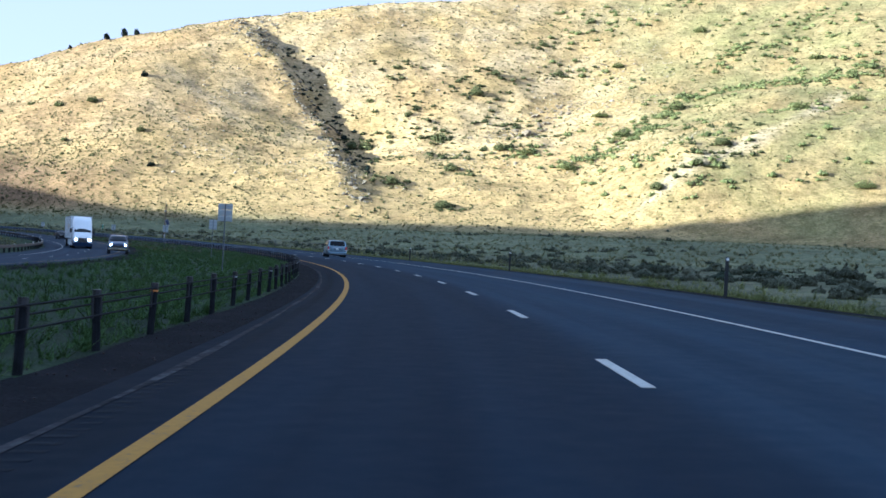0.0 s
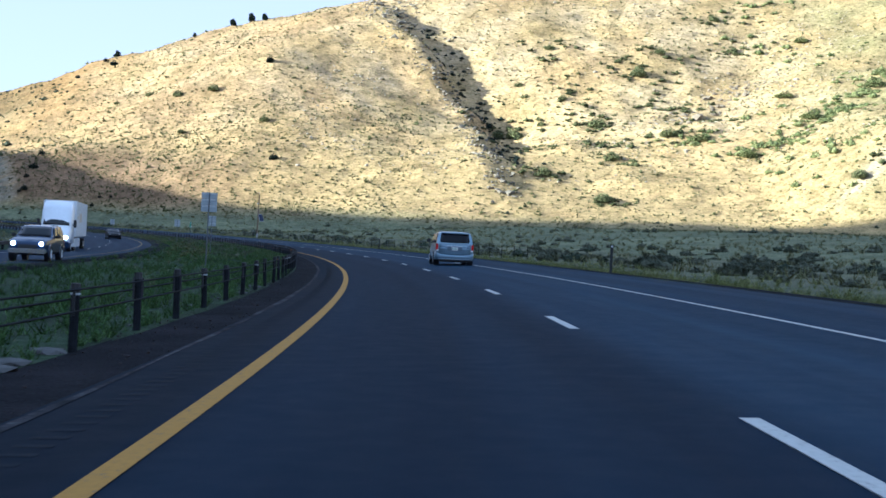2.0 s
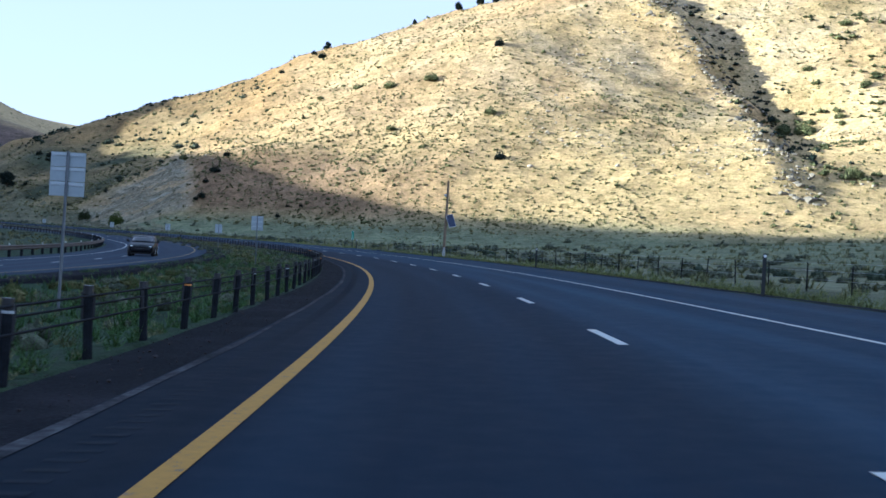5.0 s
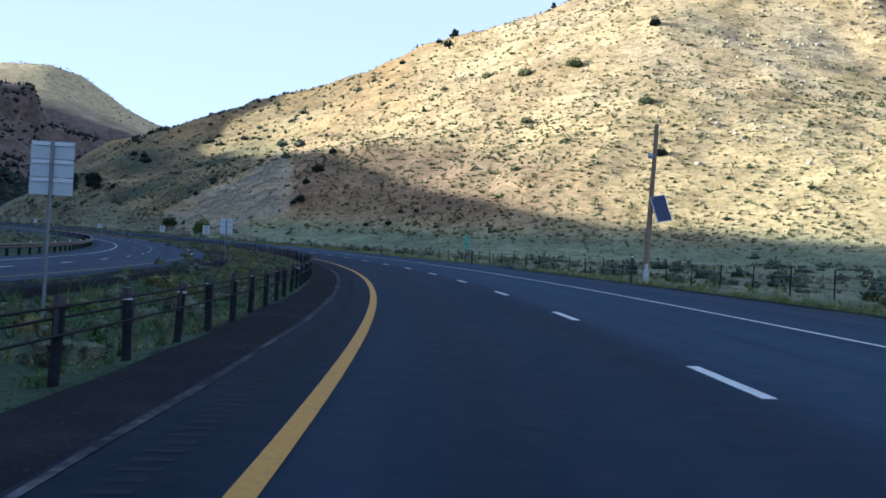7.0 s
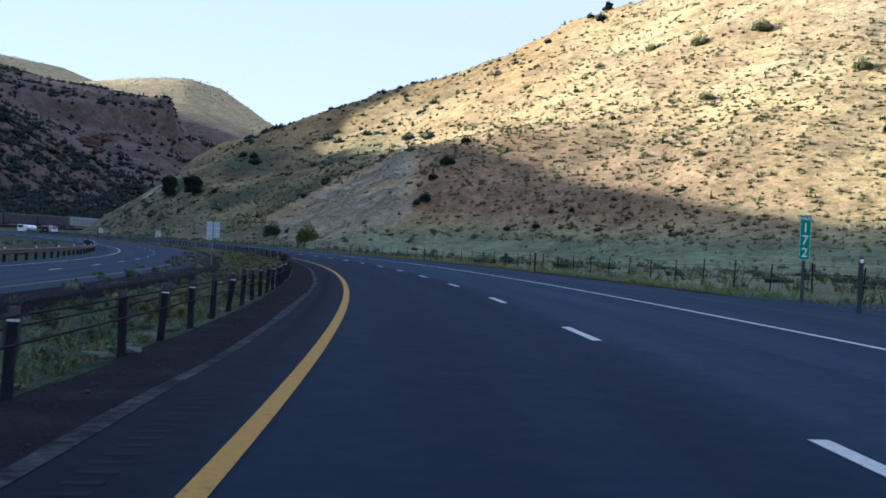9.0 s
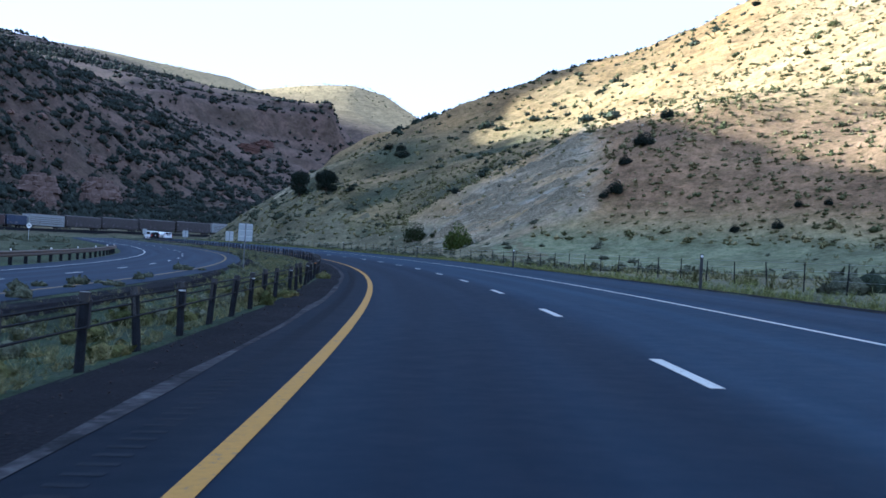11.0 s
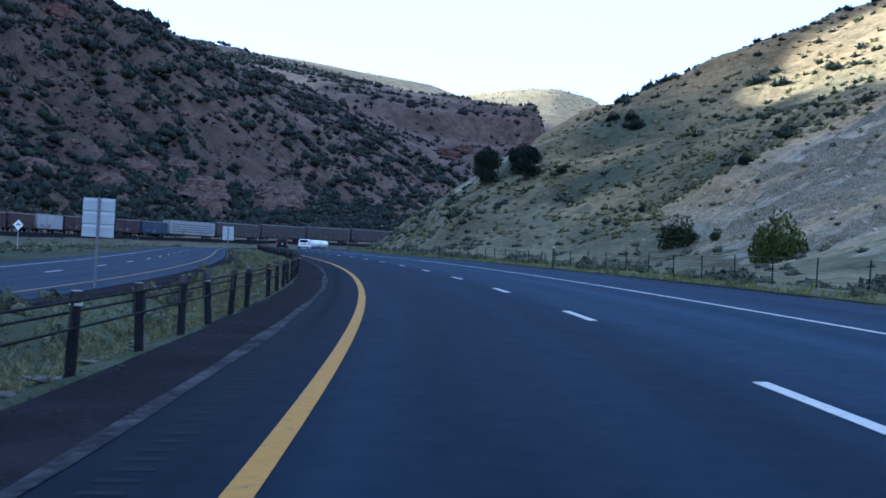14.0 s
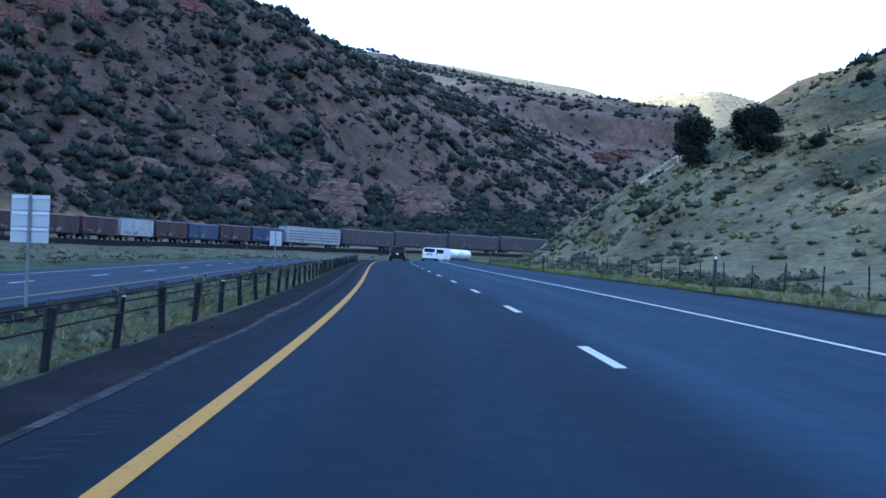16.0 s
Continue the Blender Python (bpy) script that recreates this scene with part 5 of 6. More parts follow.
def cable_barrier():
    ob = tagged(empty("cable_barrier", place(-12, POST_OFF)), "low cable barrier of dark wooden posts in the median", "barrier")
    inv = ob.matrix_world.inverted()
    bm = bmesh.new()
    rod(bm, (0, 0, -0.25), (0, 0, POST_H), 0.050, 0.046, 10)
    bmesh.ops.bevel(bm, geom=[e for e in bm.edges if all(v.co.z > POST_H - 0.01 for v in e.verts)], offset=0.012, segments=1, affect="EDGES")
    post = bpy.data.meshes.new("post")
    bm.to_mesh(post)
    bm.free()
    post.materials.append(POST_WOOD)
    bands = []
    for mat in (plain("worn_reflector", (0.42, 0.44, 0.45), 0.6), AMBER):
        bm = bmesh.new()
        rod(bm, (0, 0, POST_H - 0.105), (0, 0, POST_H - 0.083), 0.053, 0.053, 10)
        me = bpy.data.meshes.new("reflector_band")
        bm.to_mesh(me)
        bm.free()
        me.materials.append(mat)
        bands.append(me)
    bm = bmesh.new()
    rod(bm, (0, 0, POST_H - 0.075), (0, 0, POST_H + 0.012), 0.053, 0.051, 8)
    box(bm, (-0.068, -0.015, POST_H - 0.32), (0.068, 0.015, POST_H - 0.05), 0.005)
    collar = bpy.data.meshes.new("cable_bracket")
    bm.to_mesh(collar)
    bm.free()
    collar.materials.append(BLACK)
    r = random.Random(2)
    for i, s in enumerate(POSTS):
        m = inv @ place(s + r.uniform(-0.12, 0.12), POST_OFF, r.uniform(-0.03, 0.02)) @ pose(0, 0, 0, r.uniform(-2.5, 2.5) * (1 + (s > 300)), r.uniform(-2.5, 2.5) * (1 + (s > 300)), r.uniform(0, 90))
        p = shared("post", post, ob, m)
        shared("cable_bracket", collar, p, Matrix(), "dark cable bracket")
        if i % 3 == 0 or r.random() < 0.2:
            shared("reflector_band", bands[1 if i % 15 == 6 else 0], p, Matrix(), "amber reflector band" if i % 15 == 6 else "white reflector band")
    for up in (0.63, 0.52, 0.41):
        side = 0.058 if up != 0.52 else -0.058
        ss = np.arange(-12.0, 661.0, 1.5)
        x, y = along(ss, POST_OFF + side)
        z = level(ss, POST_OFF) + up
        vs, fs = [], []
        for k in range(5):
            a = k * 2 * math.pi / 5
            vs.append(np.stack([x + 0.012 * math.cos(a), y, z + 0.012 * math.sin(a)], -1))
        n = len(ss)
        V = np.concatenate(vs)
        i = np.arange(n - 1)
        F = np.concatenate([np.stack([k * n + i, k * n + i + 1, ((k + 1) % 5) * n + i + 1, ((k + 1) % 5) * n + i], -1) for k in range(5)])
        c = new("cable", big_mesh("cable", V, F, CABLE, True))
        c.parent, c.matrix_parent_inverse = ob, inv


cable_barrier()


def guard_rail():
    """Weathered beam rail outside the opposite carriageway."""
    ob = tagged(empty("guard_rail", place(60, float(other_line(60)) - 9.9)), "dark weathered steel guard rail with white reflectors", "guard rail")
    inv = ob.matrix_world.inverted()
    ss = np.arange(60.0, 484.0, 1.9)
    prof = [(0.0, 0.42), (0.05, 0.46), (0.05, 0.53), (0.0, 0.575), (0.05, 0.62), (0.05, 0.69), (0.0, 0.73), (-0.03, 0.73), (-0.03, 0.42)]
    V, n = [], len(ss)
    for dx, dz in prof:
        o = other_line(ss) - 9.7 + dx
        x, y = along(ss, o)
        V.append(np.stack([x, y, level(ss, o) + dz], -1))
    V = np.concatenate(V)
    i, m = np.arange(n - 1), len(prof)
    F = np.concatenate([np.stack([k * n + i, k * n + i + 1, ((k + 1) % m) * n + i + 1, ((k + 1) % m) * n + i], -1) for k in range(m)])
    b = new("beam", big_mesh("beam", V, F, plain("weathered_steel", (0.075, 0.06, 0.05), 0.7, 0.4, vary=0.35)))
    b.parent, b.matrix_parent_inverse = ob, inv
    bm = bmesh.new()
    box(bm, (-0.09, -0.08, -0.3), (0.09, 0.08, 0.74), 0.01)
    me = bpy.data.meshes.new("rail_post")
    bm.to_mesh(me)
    bm.free()
    me.materials.append(POST_WOOD)
    bm = bmesh.new()
    box(bm, (-0.04, -0.02, 0.74), (0.04, 0.02, 0.84))
    cap = bpy.data.meshes.new("reflector")
    bm.to_mesh(cap)
    bm.free()
    cap.materials.append(REFLECT)
    for k, s in enumerate(ss[::2]):
        p = shared("rail_post", me, ob, inv @ place(float(s), float(other_line(s)) - 9.85))
        if k % 3 == 0:
            shared("reflector", cap, p, Matrix(), "white reflector")


guard_rail()


def marker_sign():
    """The back of a roadside sign of three plates on a steel post."""
    ob = empty("road_sign")
    bm = bmesh.new()
    rod(bm, (0, 0, -1.2), (0, 0, 3.35), 0.033, 0.033, 10)
    part("post", bm, plain("dull_zinc", (0.16, 0.17, 0.18), 0.6, 0.6, vary=0.2), ob, "thin galvanised steel post")
    for k in range(3):
        bm = bmesh.new()
        z = 2.36 + 0.325 * k
        box(bm, (-0.39, 0.045, z), (0.39, 0.052, z + 0.312), 0.002)
        p = part("plate", bm, ALUMINIUM, ob, "bare aluminium back of a sign plate")
        bm = bmesh.new()
        box(bm, (-0.36, 0.022, z + 0.235), (0.36, 0.045, z + 0.295), 0.004)
        part("stiffener", bm, plain("bright_aluminium", (0.46, 0.50, 0.52), 0.5, 0.3, vary=0.1) if k == 0 else bpy.data.materials["bright_aluminium"], p)
        bm = bmesh.new()
        for zz in (z + 0.07, z + 0.24):
            rod(bm, (0, 0.02, zz), (0, 0.056, zz), 0.012, 0.012, 6)
        part("bolt", bm, STEEL, p)
    return tagged(ob, "bare aluminium sign back with three plates on a steel post", "road sign", "median signs")


SIGN_SPOTS = [(62.0 + 60.96 * k, off, low) for k, (off, low) in enumerate(((-6.1, 2.55), (-6.5, 2.54), (-6.7, 2.1), (-5.85, 1.9), (-6.7, 1.6), (-6.5, 1.5), (-6.1, 1.35), (-6.6, 1.2), (-6.2, 1.2), (-6.2, 1.35)))]
sign = marker_sign()
for i, (s, off, low) in enumerate(SIGN_SPOTS):
    m = place(s, off, low - 2.30, 4.0 * math.sin(i * 2.1))
    m = m @ pose(0, 0, 0, 0, 0.8 * math.sin(i * 1.3), 0)
    if i == 0:
        sign.matrix_world = m
    else:
        copy_thing(sign, m)


def delineator():
    ob = empty("delineator_post")
    bm = bmesh.new()
    box(bm, (-0.05, -0.025, -0.3), (0.05, 0.025, 1.15), 0.008)
    part("post", bm, plain("dark_steel", (0.022, 0.024, 0.024), 0.7, 0.1), ob)
    bm = bmesh.new()
    rod(bm, (0, -0.035, 1.08), (0, -0.026, 1.08), 0.045, 0.045, 12)
    part("reflector", bm, REFLECT, ob, "round white reflector")
    return tagged(ob, "slim steel delineator post with a white reflector beside the shoulder", "delineator", "delineators")


post = delineator()
for i in range(16):
    s = 25.3 + 41.3 * i
    if i == 0:
        post.matrix_world = place(s, 10.75)
    else:
        copy_thing(post, place(s, 10.75))


def mile_marker():
    ob = empty("mile_marker", place(319.5, 11.3))
    bm = bmesh.new()
    box(bm, (-0.04, -0.02, -0.3), (0.04, 0.02, 2.15), 0.006)
    part("post", bm, plain("dark_green_steel", (0.02, 0.045, 0.035), 0.6, 0.2), ob)
    bm = bmesh.new()
    box(bm, (-0.145, -0.028, 1.05), (0.145, -0.022, 2.18), 0.002)
    plate = part("plate", bm, SIGN_GREEN, ob, "green plate with white digits")
    bm = bmesh.new()
    for x0, x1, z0, z1 in ((-0.135, 0.135, 1.06, 1.07), (-0.135, 0.135, 2.16, 2.17), (-0.135, -0.127, 1.06, 2.17), (0.127, 0.135, 1.06, 2.17)):
        box(bm, (x0, -0.0325, z0), (x1, -0.030, z1))
    part("border", bm, REFLECT, plate)
    for ch, z, size in (("1", 1.76, 0.33), ("7", 1.45, 0.33), ("2", 1.14, 0.33), ("MILE", 2.06, 0.10)):
        cu = bpy.data.curves.new("digit", "FONT")
        cu.body, cu.size, cu.align_x, cu.extrude = ch, size, "CENTER", 0.001
        tmp = bpy.data.objects.new("digit", cu)
        scene.collection.objects.link(tmp)
        me = bpy.data.meshes.new_from_object(tmp.evaluated_get(bpy.context.evaluated_depsgraph_get()))
        bpy.data.objects.remove(tmp)
        me.materials.clear()
        me.materials.append(REFLECT)
        shared("digit", me, plate, pose(0, -0.033, z, 90, 0, 0))
    return tagged(ob, "green mile marker reading 172 on a dark green post", "mile marker")


mile_marker()


def solar_pole():
    ob = empty("solar_pole", place(281.0, 13.4, -0.2))
    bm = bmesh.new()
    rod(bm, (0, 0, -0.5), (0.12, 0, 7.5), 0.15, 0.095, 12)
    part("pole", bm, POLE_WOOD, ob, "weathered wooden pole")
    bm = bmesh.new()
    rod(bm, (-0.02, -0.2, 0), (-0.02, -0.2, 1.0), 0.09, 0.09, 8)
    box(bm, (-0.16, -0.34, 0.15), (0.10, -0.15, 0.75), 0.02)
    part("equipment_box", bm, STEEL, ob, "grey equipment box at the foot")
    panel = empty("solar_panel")
    panel.parent = ob
    panel.matrix_basis = pose(0.52, -0.16, 3.6, 0, -13, 0) @ pose(0, 0, 0, 74, 0, 12)
    bm = bmesh.new()
    box(bm, (-0.36, -0.62, -0.02), (0.36, 0.62, 0.02), 0.006)
    part("solar_sheet", bm, SOLAR, panel, "dark blue solar cells")
    bm = bmesh.new()
    for a, b in (((-0.38, -0.64, -0.025), (-0.355, 0.64, 0.027)), ((0.355, -0.64, -0.025), (0.38, 0.64, 0.027)), ((-0.355, -0.64, -0.025), (0.355, -0.615, 0.027)), ((-0.355, 0.615, -0.025), (0.355, 0.64, 0.027))):
        box(bm, a, b)
    part("panel_frame", bm, STEEL, panel)
    bm = bmesh.new()
    rod(bm, (0.06, 0, 3.35), (0.42, -0.05, 3.55), 0.03, 0.03, 6)
    rod(bm, (0.06, 0, 3.75), (0.42, -0.05, 3.65), 0.03, 0.03, 6)
    part("bracket", bm, STEEL, ob)
    bm = bmesh.new()
    box(bm, (-0.22, -0.12, 5.9), (0.0, 0.05, 6.15), 0.02)
    rod(bm, (-0.11, -0.12, 6.02), (-0.11, -0.3, 6.0), 0.05, 0.06, 8)
    part("camera_housing", bm, ALUMINIUM, ob, "small pale instrument housing")
    bm = bmesh.new()
    rod(bm, (0.12, 0, 7.4), (0.13, 0, 8.2), 0.012, 0.012, 6)
    part("aerial", bm, STEEL, ob)
    return tagged(ob, "weathered wooden pole with a tilted solar panel and instrument box", "pole")


solar_pole()


def field_fence():
    ob = tagged(empty("wire_fence", place(150, 16.0)), "wire fence on thin dark posts along the verge", "fence")
    inv = ob.matrix_world.inverted()
    bm = bmesh.new()
    rod(bm, (0, 0, -0.3), (0, 0, 1.05), 0.028, 0.025, 7)
    me = bpy.data.meshes.new("fence_post")
    bm.to_mesh(me)
    bm.free()
    me.materials.append(POST_WOOD)
    r = random.Random(6)
    ss = np.arange(150, 660, 4.2)
    oo = 15.6 + 0.35 * np.sin(ss * 0.02)
    xs, ys = along(ss, oo)
    zs = land(xs, ys)
    for x, y, z in zip(xs, ys, zs):
        shared("fence_post", me, ob, inv @ pose(float(x), float(y), float(z) + r.uniform(-0.08, 0.05), r.uniform(-3, 3), r.uniform(-3, 3), r.uniform(0, 90)))
    for up in (0.45, 0.75, 1.02):
        n = len(ss)
        V = np.concatenate([np.stack([xs, ys, zs + up], -1), np.stack([xs, ys + 0.008, zs + up + 0.004], -1), np.stack([xs, ys, zs + up + 0.008], -1)])
        i = np.arange(n - 1)
        F = np.concatenate([np.stack([k * n + i, k * n + i + 1, ((k + 1) % 3) * n + i + 1, ((k + 1) % 3) * n + i], -1) for k in range(3)])
        w = new("wire", big_mesh("wire", V, F, STEEL))
        w.parent, w.matrix_parent_inverse = ob, inv


field_fence()


def diamond_sign(x, y, centre):
    """A small diamond-shaped sign on a slim post beside the railway."""
    ground = float(land([x], [y])[0])
    up = centre - ground
    ob = empty("diamond_sign", pose(x, y, ground, 0, 0, 48))
    bm = bmesh.new()
    box(bm, (-0.03, 0.0, -0.3), (0.03, 0.05, up + 0.4), 0.005)
    part("post", bm, STEEL, ob)
    bm = bmesh.new()
    r = bmesh.ops.create_cube(bm, size=1.0)
    bmesh.ops.transform(bm, matrix=pose(0, -0.01, up, 0, 45, 0) @ Matrix.Diagonal((0.75, 0.012, 0.75, 1)), verts=r["verts"])
    plate = part("plate", bm, REFLECT, ob, "white diamond plate")
    bm = bmesh.new()
    box(bm, (-0.26, -0.022, up - 0.03), (0.26, -0.018, up + 0.05))
    box(bm, (-0.10, -0.022, up + 0.12), (0.10, -0.018, up + 0.20))
    part("dark_bar", bm, BLACK, plate)
    return tagged(ob, "white diamond sign with dark bars on a slim steel post", "sign")


diamond_sign(-292.8, 476.8, 3.9)

# ---------------------------------------------------------------- vehicles
def loft(bm, stations):
    """A closed shell through mirrored outlines. stations: (y, [(x, z) from the sill up to the middle of the roof])."""
    rings = []
    for y, pts in stations:
        right = [bm.verts.new((x, y, z)) for x, z in pts]
        left = [bm.verts.new((-x, y, z)) for x, z in reversed(pts[:-1])] if pts[-1][0] == 0 else [bm.verts.new((-x, y, z)) for x, z in reversed(pts)]
        rings.append(right + left)
    for a, b in zip(rings[:-1], rings[1:]):
        n = len(a)
        for i in range(n):
            bm.faces.new((a[i], a[(i + 1) % n], b[(i + 1) % n], b[i]))
    bm.faces.new(rings[0])
    bm.faces.new(list(reversed(rings[-1])))
    bmesh.ops.recalc_face_normals(bm, faces=bm.faces)
    return bm


def body_station(w, low, belt, roof, tuck):
    """Outline of a car's body at one place along it: half-width, sill, belt line, roof, how far the windows lean in."""
    return [(w * 0.86, low), (w * 0.97, low + 0.10), (w, low + 0.32), (w * 0.995, belt - 0.10), (w * 0.97, belt), (w * (1 - tuck * 0.55), belt + (roof - belt) * 0.55),
            (w * (1 - tuck), roof - 0.07), (w * (1 - tuck) * 0.86, roof - 0.015), (w * 0.4, roof), (0, roof + 0.008)]


def panel(name, corners, mat, parent, label="", rows=4, bulge=0.0, thick=0.008, axis=(0, 0, 0)):
    """A thin curved sheet between four corners (going round), bulging along axis."""
    a, b, c, d = [Vector(p) for p in corners]
    ax = Vector(axis)
    bm = bmesh.new()
    grid = []
    for i in range(rows + 1):
        u = i / rows
        row = []
        for j in range(rows + 1):
            v = j / rows
            p = a.lerp(b, v).lerp(d.lerp(c, v), u) + ax * bulge * (1 - (2 * v - 1) ** 2) * (1 - 0.3 * (2 * u - 1) ** 2)
            row.append(bm.verts.new(p))
        grid.append(row)
    for i in range(rows):
        for j in range(rows):
            bm.faces.new((grid[i][j], grid[i][j + 1], grid[i + 1][j + 1], grid[i + 1][j]))
    bmesh.ops.recalc_face_normals(bm, faces=bm.faces)
    bmesh.ops.solidify(bm, geom=bm.faces[:], thickness=thick)
    return part(name, bm, mat, parent, label, True)


def wheel(parent, x, y, r, width, spokes=5, rim_mat=None):
    """A tyre with a rim and spokes under it."""
    side = 1 if x > 0 else -1
    bm = bmesh.new()
    n = 28
    prof = [(0.62, 0.5), (0.90, 0.5), (0.985, 0.40), (1.0, 0.2), (1.0, -0.2), (0.985, -0.40), (0.90, -0.5), (0.62, -0.5)]
    rings = [[bm.verts.new((side * q * width, math.cos(2 * math.pi * k / n) * r * p, math.sin(2 * math.pi * k / n) * r * p)) for p, q in prof] for k in range(n)]
    m = len(prof)
    for k in range(n):
        for j in range(m):
            bm.faces.new((rings[k][j], rings[(k + 1) % n][j], rings[(k + 1) % n][(j + 1) % m], rings[k][(j + 1) % m]))
    bmesh.ops.recalc_face_normals(bm, faces=bm.faces)
    w = part("wheel", bm, RUBBER, parent, "black rubber tyre")
    w.location = (x, y, r)
    rm = rim_mat or ALLOY
    bm = bmesh.new()
    rod(bm, (side * width * 0.05, 0, 0), (side * width * 0.10, 0, 0), r * 0.60, r * 0.60, 24)
    part("brake_disc", bm, BLACK, w)
    bm = bmesh.new()
    for k in range(spokes):
        a = 2 * math.pi * k / spokes
        e = Vector((side * width * 0.40, math.cos(a) * r * 0.62, math.sin(a) * r * 0.62))
        rod(bm, (side * width * 0.34, 0, 0), e, r * 0.13, r * 0.09, 6)
    rod(bm, (side * width * 0.22, 0, 0), (side * width * 0.43, 0, 0), r * 0.15, r * 0.13, 12)
    for k in range(24):
        a0, a1 = 2 * math.pi * k / 24, 2 * math.pi * (k + 1) / 24
        rod(bm, (side * width * 0.42, math.cos(a0) * r * 0.63, math.sin(a0) * r * 0.63), (side * width * 0.42, math.cos(a1) * r * 0.63, math.sin(a1) * r * 0.63), r * 0.035, r * 0.035, 5)
    part("rim", bm, rm, w, "bright alloy rim")
    return w


def car(name, paint, L, W, H, belt, wheels, r, rear_lean, glass_start, roof_start, roof_end, glass_foot, hood, m, label, clear=0.27):
    """A car on its wheels; y runs from the tail to the nose."""
    ob = empty(name, m)
    w = W / 2
    st = [(0.0, body_station(w * 0.93, clear + 0.05, belt, belt + 0.02, 0.05)),
          (0.05, body_station(w * 0.965, clear, belt, belt + 0.06, 0.06)),
          (rear_lean, body_station(w * 0.985, clear - 0.02, belt, H - 0.06, 0.17)),
          (rear_lean + 0.16, body_station(w * 0.995, clear - 0.02, belt, H - 0.015, 0.17)),
          (roof_start, body_station(w, clear - 0.03, belt, H, 0.165)),
          ((roof_start + roof_end) / 2, body_station(w, clear - 0.03, belt, H, 0.165)),
          (roof_end, body_station(w, clear - 0.03, belt, H - 0.07, 0.18)),
          (glass_foot, body_station(w * 0.99, clear - 0.02, belt - 0.02, hood + 0.06, 0.10)),
          (glass_foot + 0.12, body_station(w * 0.985, clear - 0.02, hood - 0.06, hood + 0.03, 0.08)),
          (L - 0.35, body_station(w * 0.95, clear, hood - 0.17, hood - 0.08, 0.10)),
          (L - 0.06, body_station(w * 0.86, clear + 0.04, hood - 0.28, hood - 0.22, 0.12)),
          (L, body_station(w * 0.74, clear + 0.10, hood - 0.34, hood - 0.30, 0.12))]
    body = part("body", loft(bmesh.new(), st), paint, ob, smooth=True)
    bv = body.modifiers.new("round", "BEVEL")
    bv.width, bv.segments, bv.limit_method, bv.angle_limit = 0.025, 2, "ANGLE", radians(28)

    def side_x(z, tuck=0.165):
        u = (z - belt) / (H - belt)
        return w * (0.97 - (tuck * 0.55 - 0.03) / 0.55 * min(u, 0.55) - max(0.0, u - 0.55) * tuck)

    zt, zb = H - 0.13, belt + 0.03
    for sgn in (-1, 1):
        for y0, y1, s0, s1 in glass_start:
            q = [(sgn * (side_x(zb) + 0.006), y0, zb), (sgn * (side_x(zb) + 0.006), y1, zb), (sgn * (side_x(zt) + 0.006), y1 + s1, zt), (sgn * (side_x(zt) + 0.006), y0 + s0, zt)]
            panel("side_window", q, GLASS, ob, "dark tinted glass", 4, 0.02, 0.006, (sgn, 0, 0))
        ya, yb = glass_start[0][0], glass_start[-1][1]
        q = [(sgn * (side_x(zb) + 0.001), ya - 0.04, zb - 0.02), (sgn * (side_x(zb) + 0.001), yb + 0.06, zb - 0.02), (sgn * (side_x(zt) + 0.001), yb + glass_start[-1][3] + 0.04, zt + 0.02), (sgn * (side_x(zt) + 0.001), ya + glass_start[0][2] - 0.03, zt + 0.02)]
        panel("window_frame", q, BLACK, ob, "black window surround", 4, 0.02, 0.004, (sgn, 0, 0))
        bm = bmesh.new()
        box(bm, (sgn * (side_x(zb) + 0.004), ya, zb - 0.035), (sgn * (side_x(zb) + 0.020), yb, zb - 0.010), 0.003)
        part("window_trim", bm, CHROME if paint is SILVER else BLACK, ob)
        for yw in wheels:
            # body is left uncut; a black disc stands for the shaded wheel hollow
            bm = bmesh.new()
            rod(bm, (sgn * (w - 0.25), yw, r), (sgn * (w + 0.004), yw, r), r * 1.15, r * 1.15, 32)
            part("arch_shade_disc", bm, BLACK, ob)
            bm = bmesh.new()
            arch = []
            for k in range(25):
                a = math.pi * (k / 24 * 1.14 - 0.07)
                arch.append([bm.verts.new((sgn * (w - 0.03 + dx), yw + math.cos(a) * r * q, r + math.sin(a) * r * q)) for q, dx in ((1.12, 0.0), (1.12, 0.040), (1.16, 0.046), (1.22, 0.040), (1.30, 0.0))])
            for p, q in zip(arch[:-1], arch[1:]):
                for u in range(4):
                    bm.faces.new((p[u], p[u + 1], q[u + 1], q[u]))
            bmesh.ops.recalc_face_normals(bm, faces=bm.faces)
            part("fender_lip", bm, paint, ob, smooth=True)
            wheel(ob, sgn * (w - 0.062), yw, r, 0.21)
        bm = bmesh.new()
        box(bm, (sgn * (w + 0.03), glass_foot - 0.62, belt + 0.02), (sgn * (w + 0.26), glass_foot - 0.48, belt + 0.22), 0.05)
        box(bm, (sgn * (w * 0.93), glass_foot - 0.58, belt + 0.0), (sgn * (w + 0.08), glass_foot - 0.50, belt + 0.05), 0.015)
        part("mirror", bm, BLACK, ob)
        for yh in (glass_start[len(glass_start) // 2][0] - 0.10, glass_start[-1][0] + 0.12):
            bm = bmesh.new()
            box(bm, (sgn * (w - 0.02), yh, belt - 0.16), (sgn * (w + 0.03), yh + 0.20, belt - 0.12), 0.012)
            part("door_handle", bm, CHROME if paint is SILVER else paint, ob)
        bm = bmesh.new()
        box(bm, (sgn * (w * 0.985), wheels[0] + r * 1.3, clear + 0.10), (sgn * (w + 0.012), wheels[1] - r * 1.3, clear + 0.16), 0.008)
        part("side_moulding", bm, CHROME if paint is SILVER else BLACK, ob)
        bm = bmesh.new()
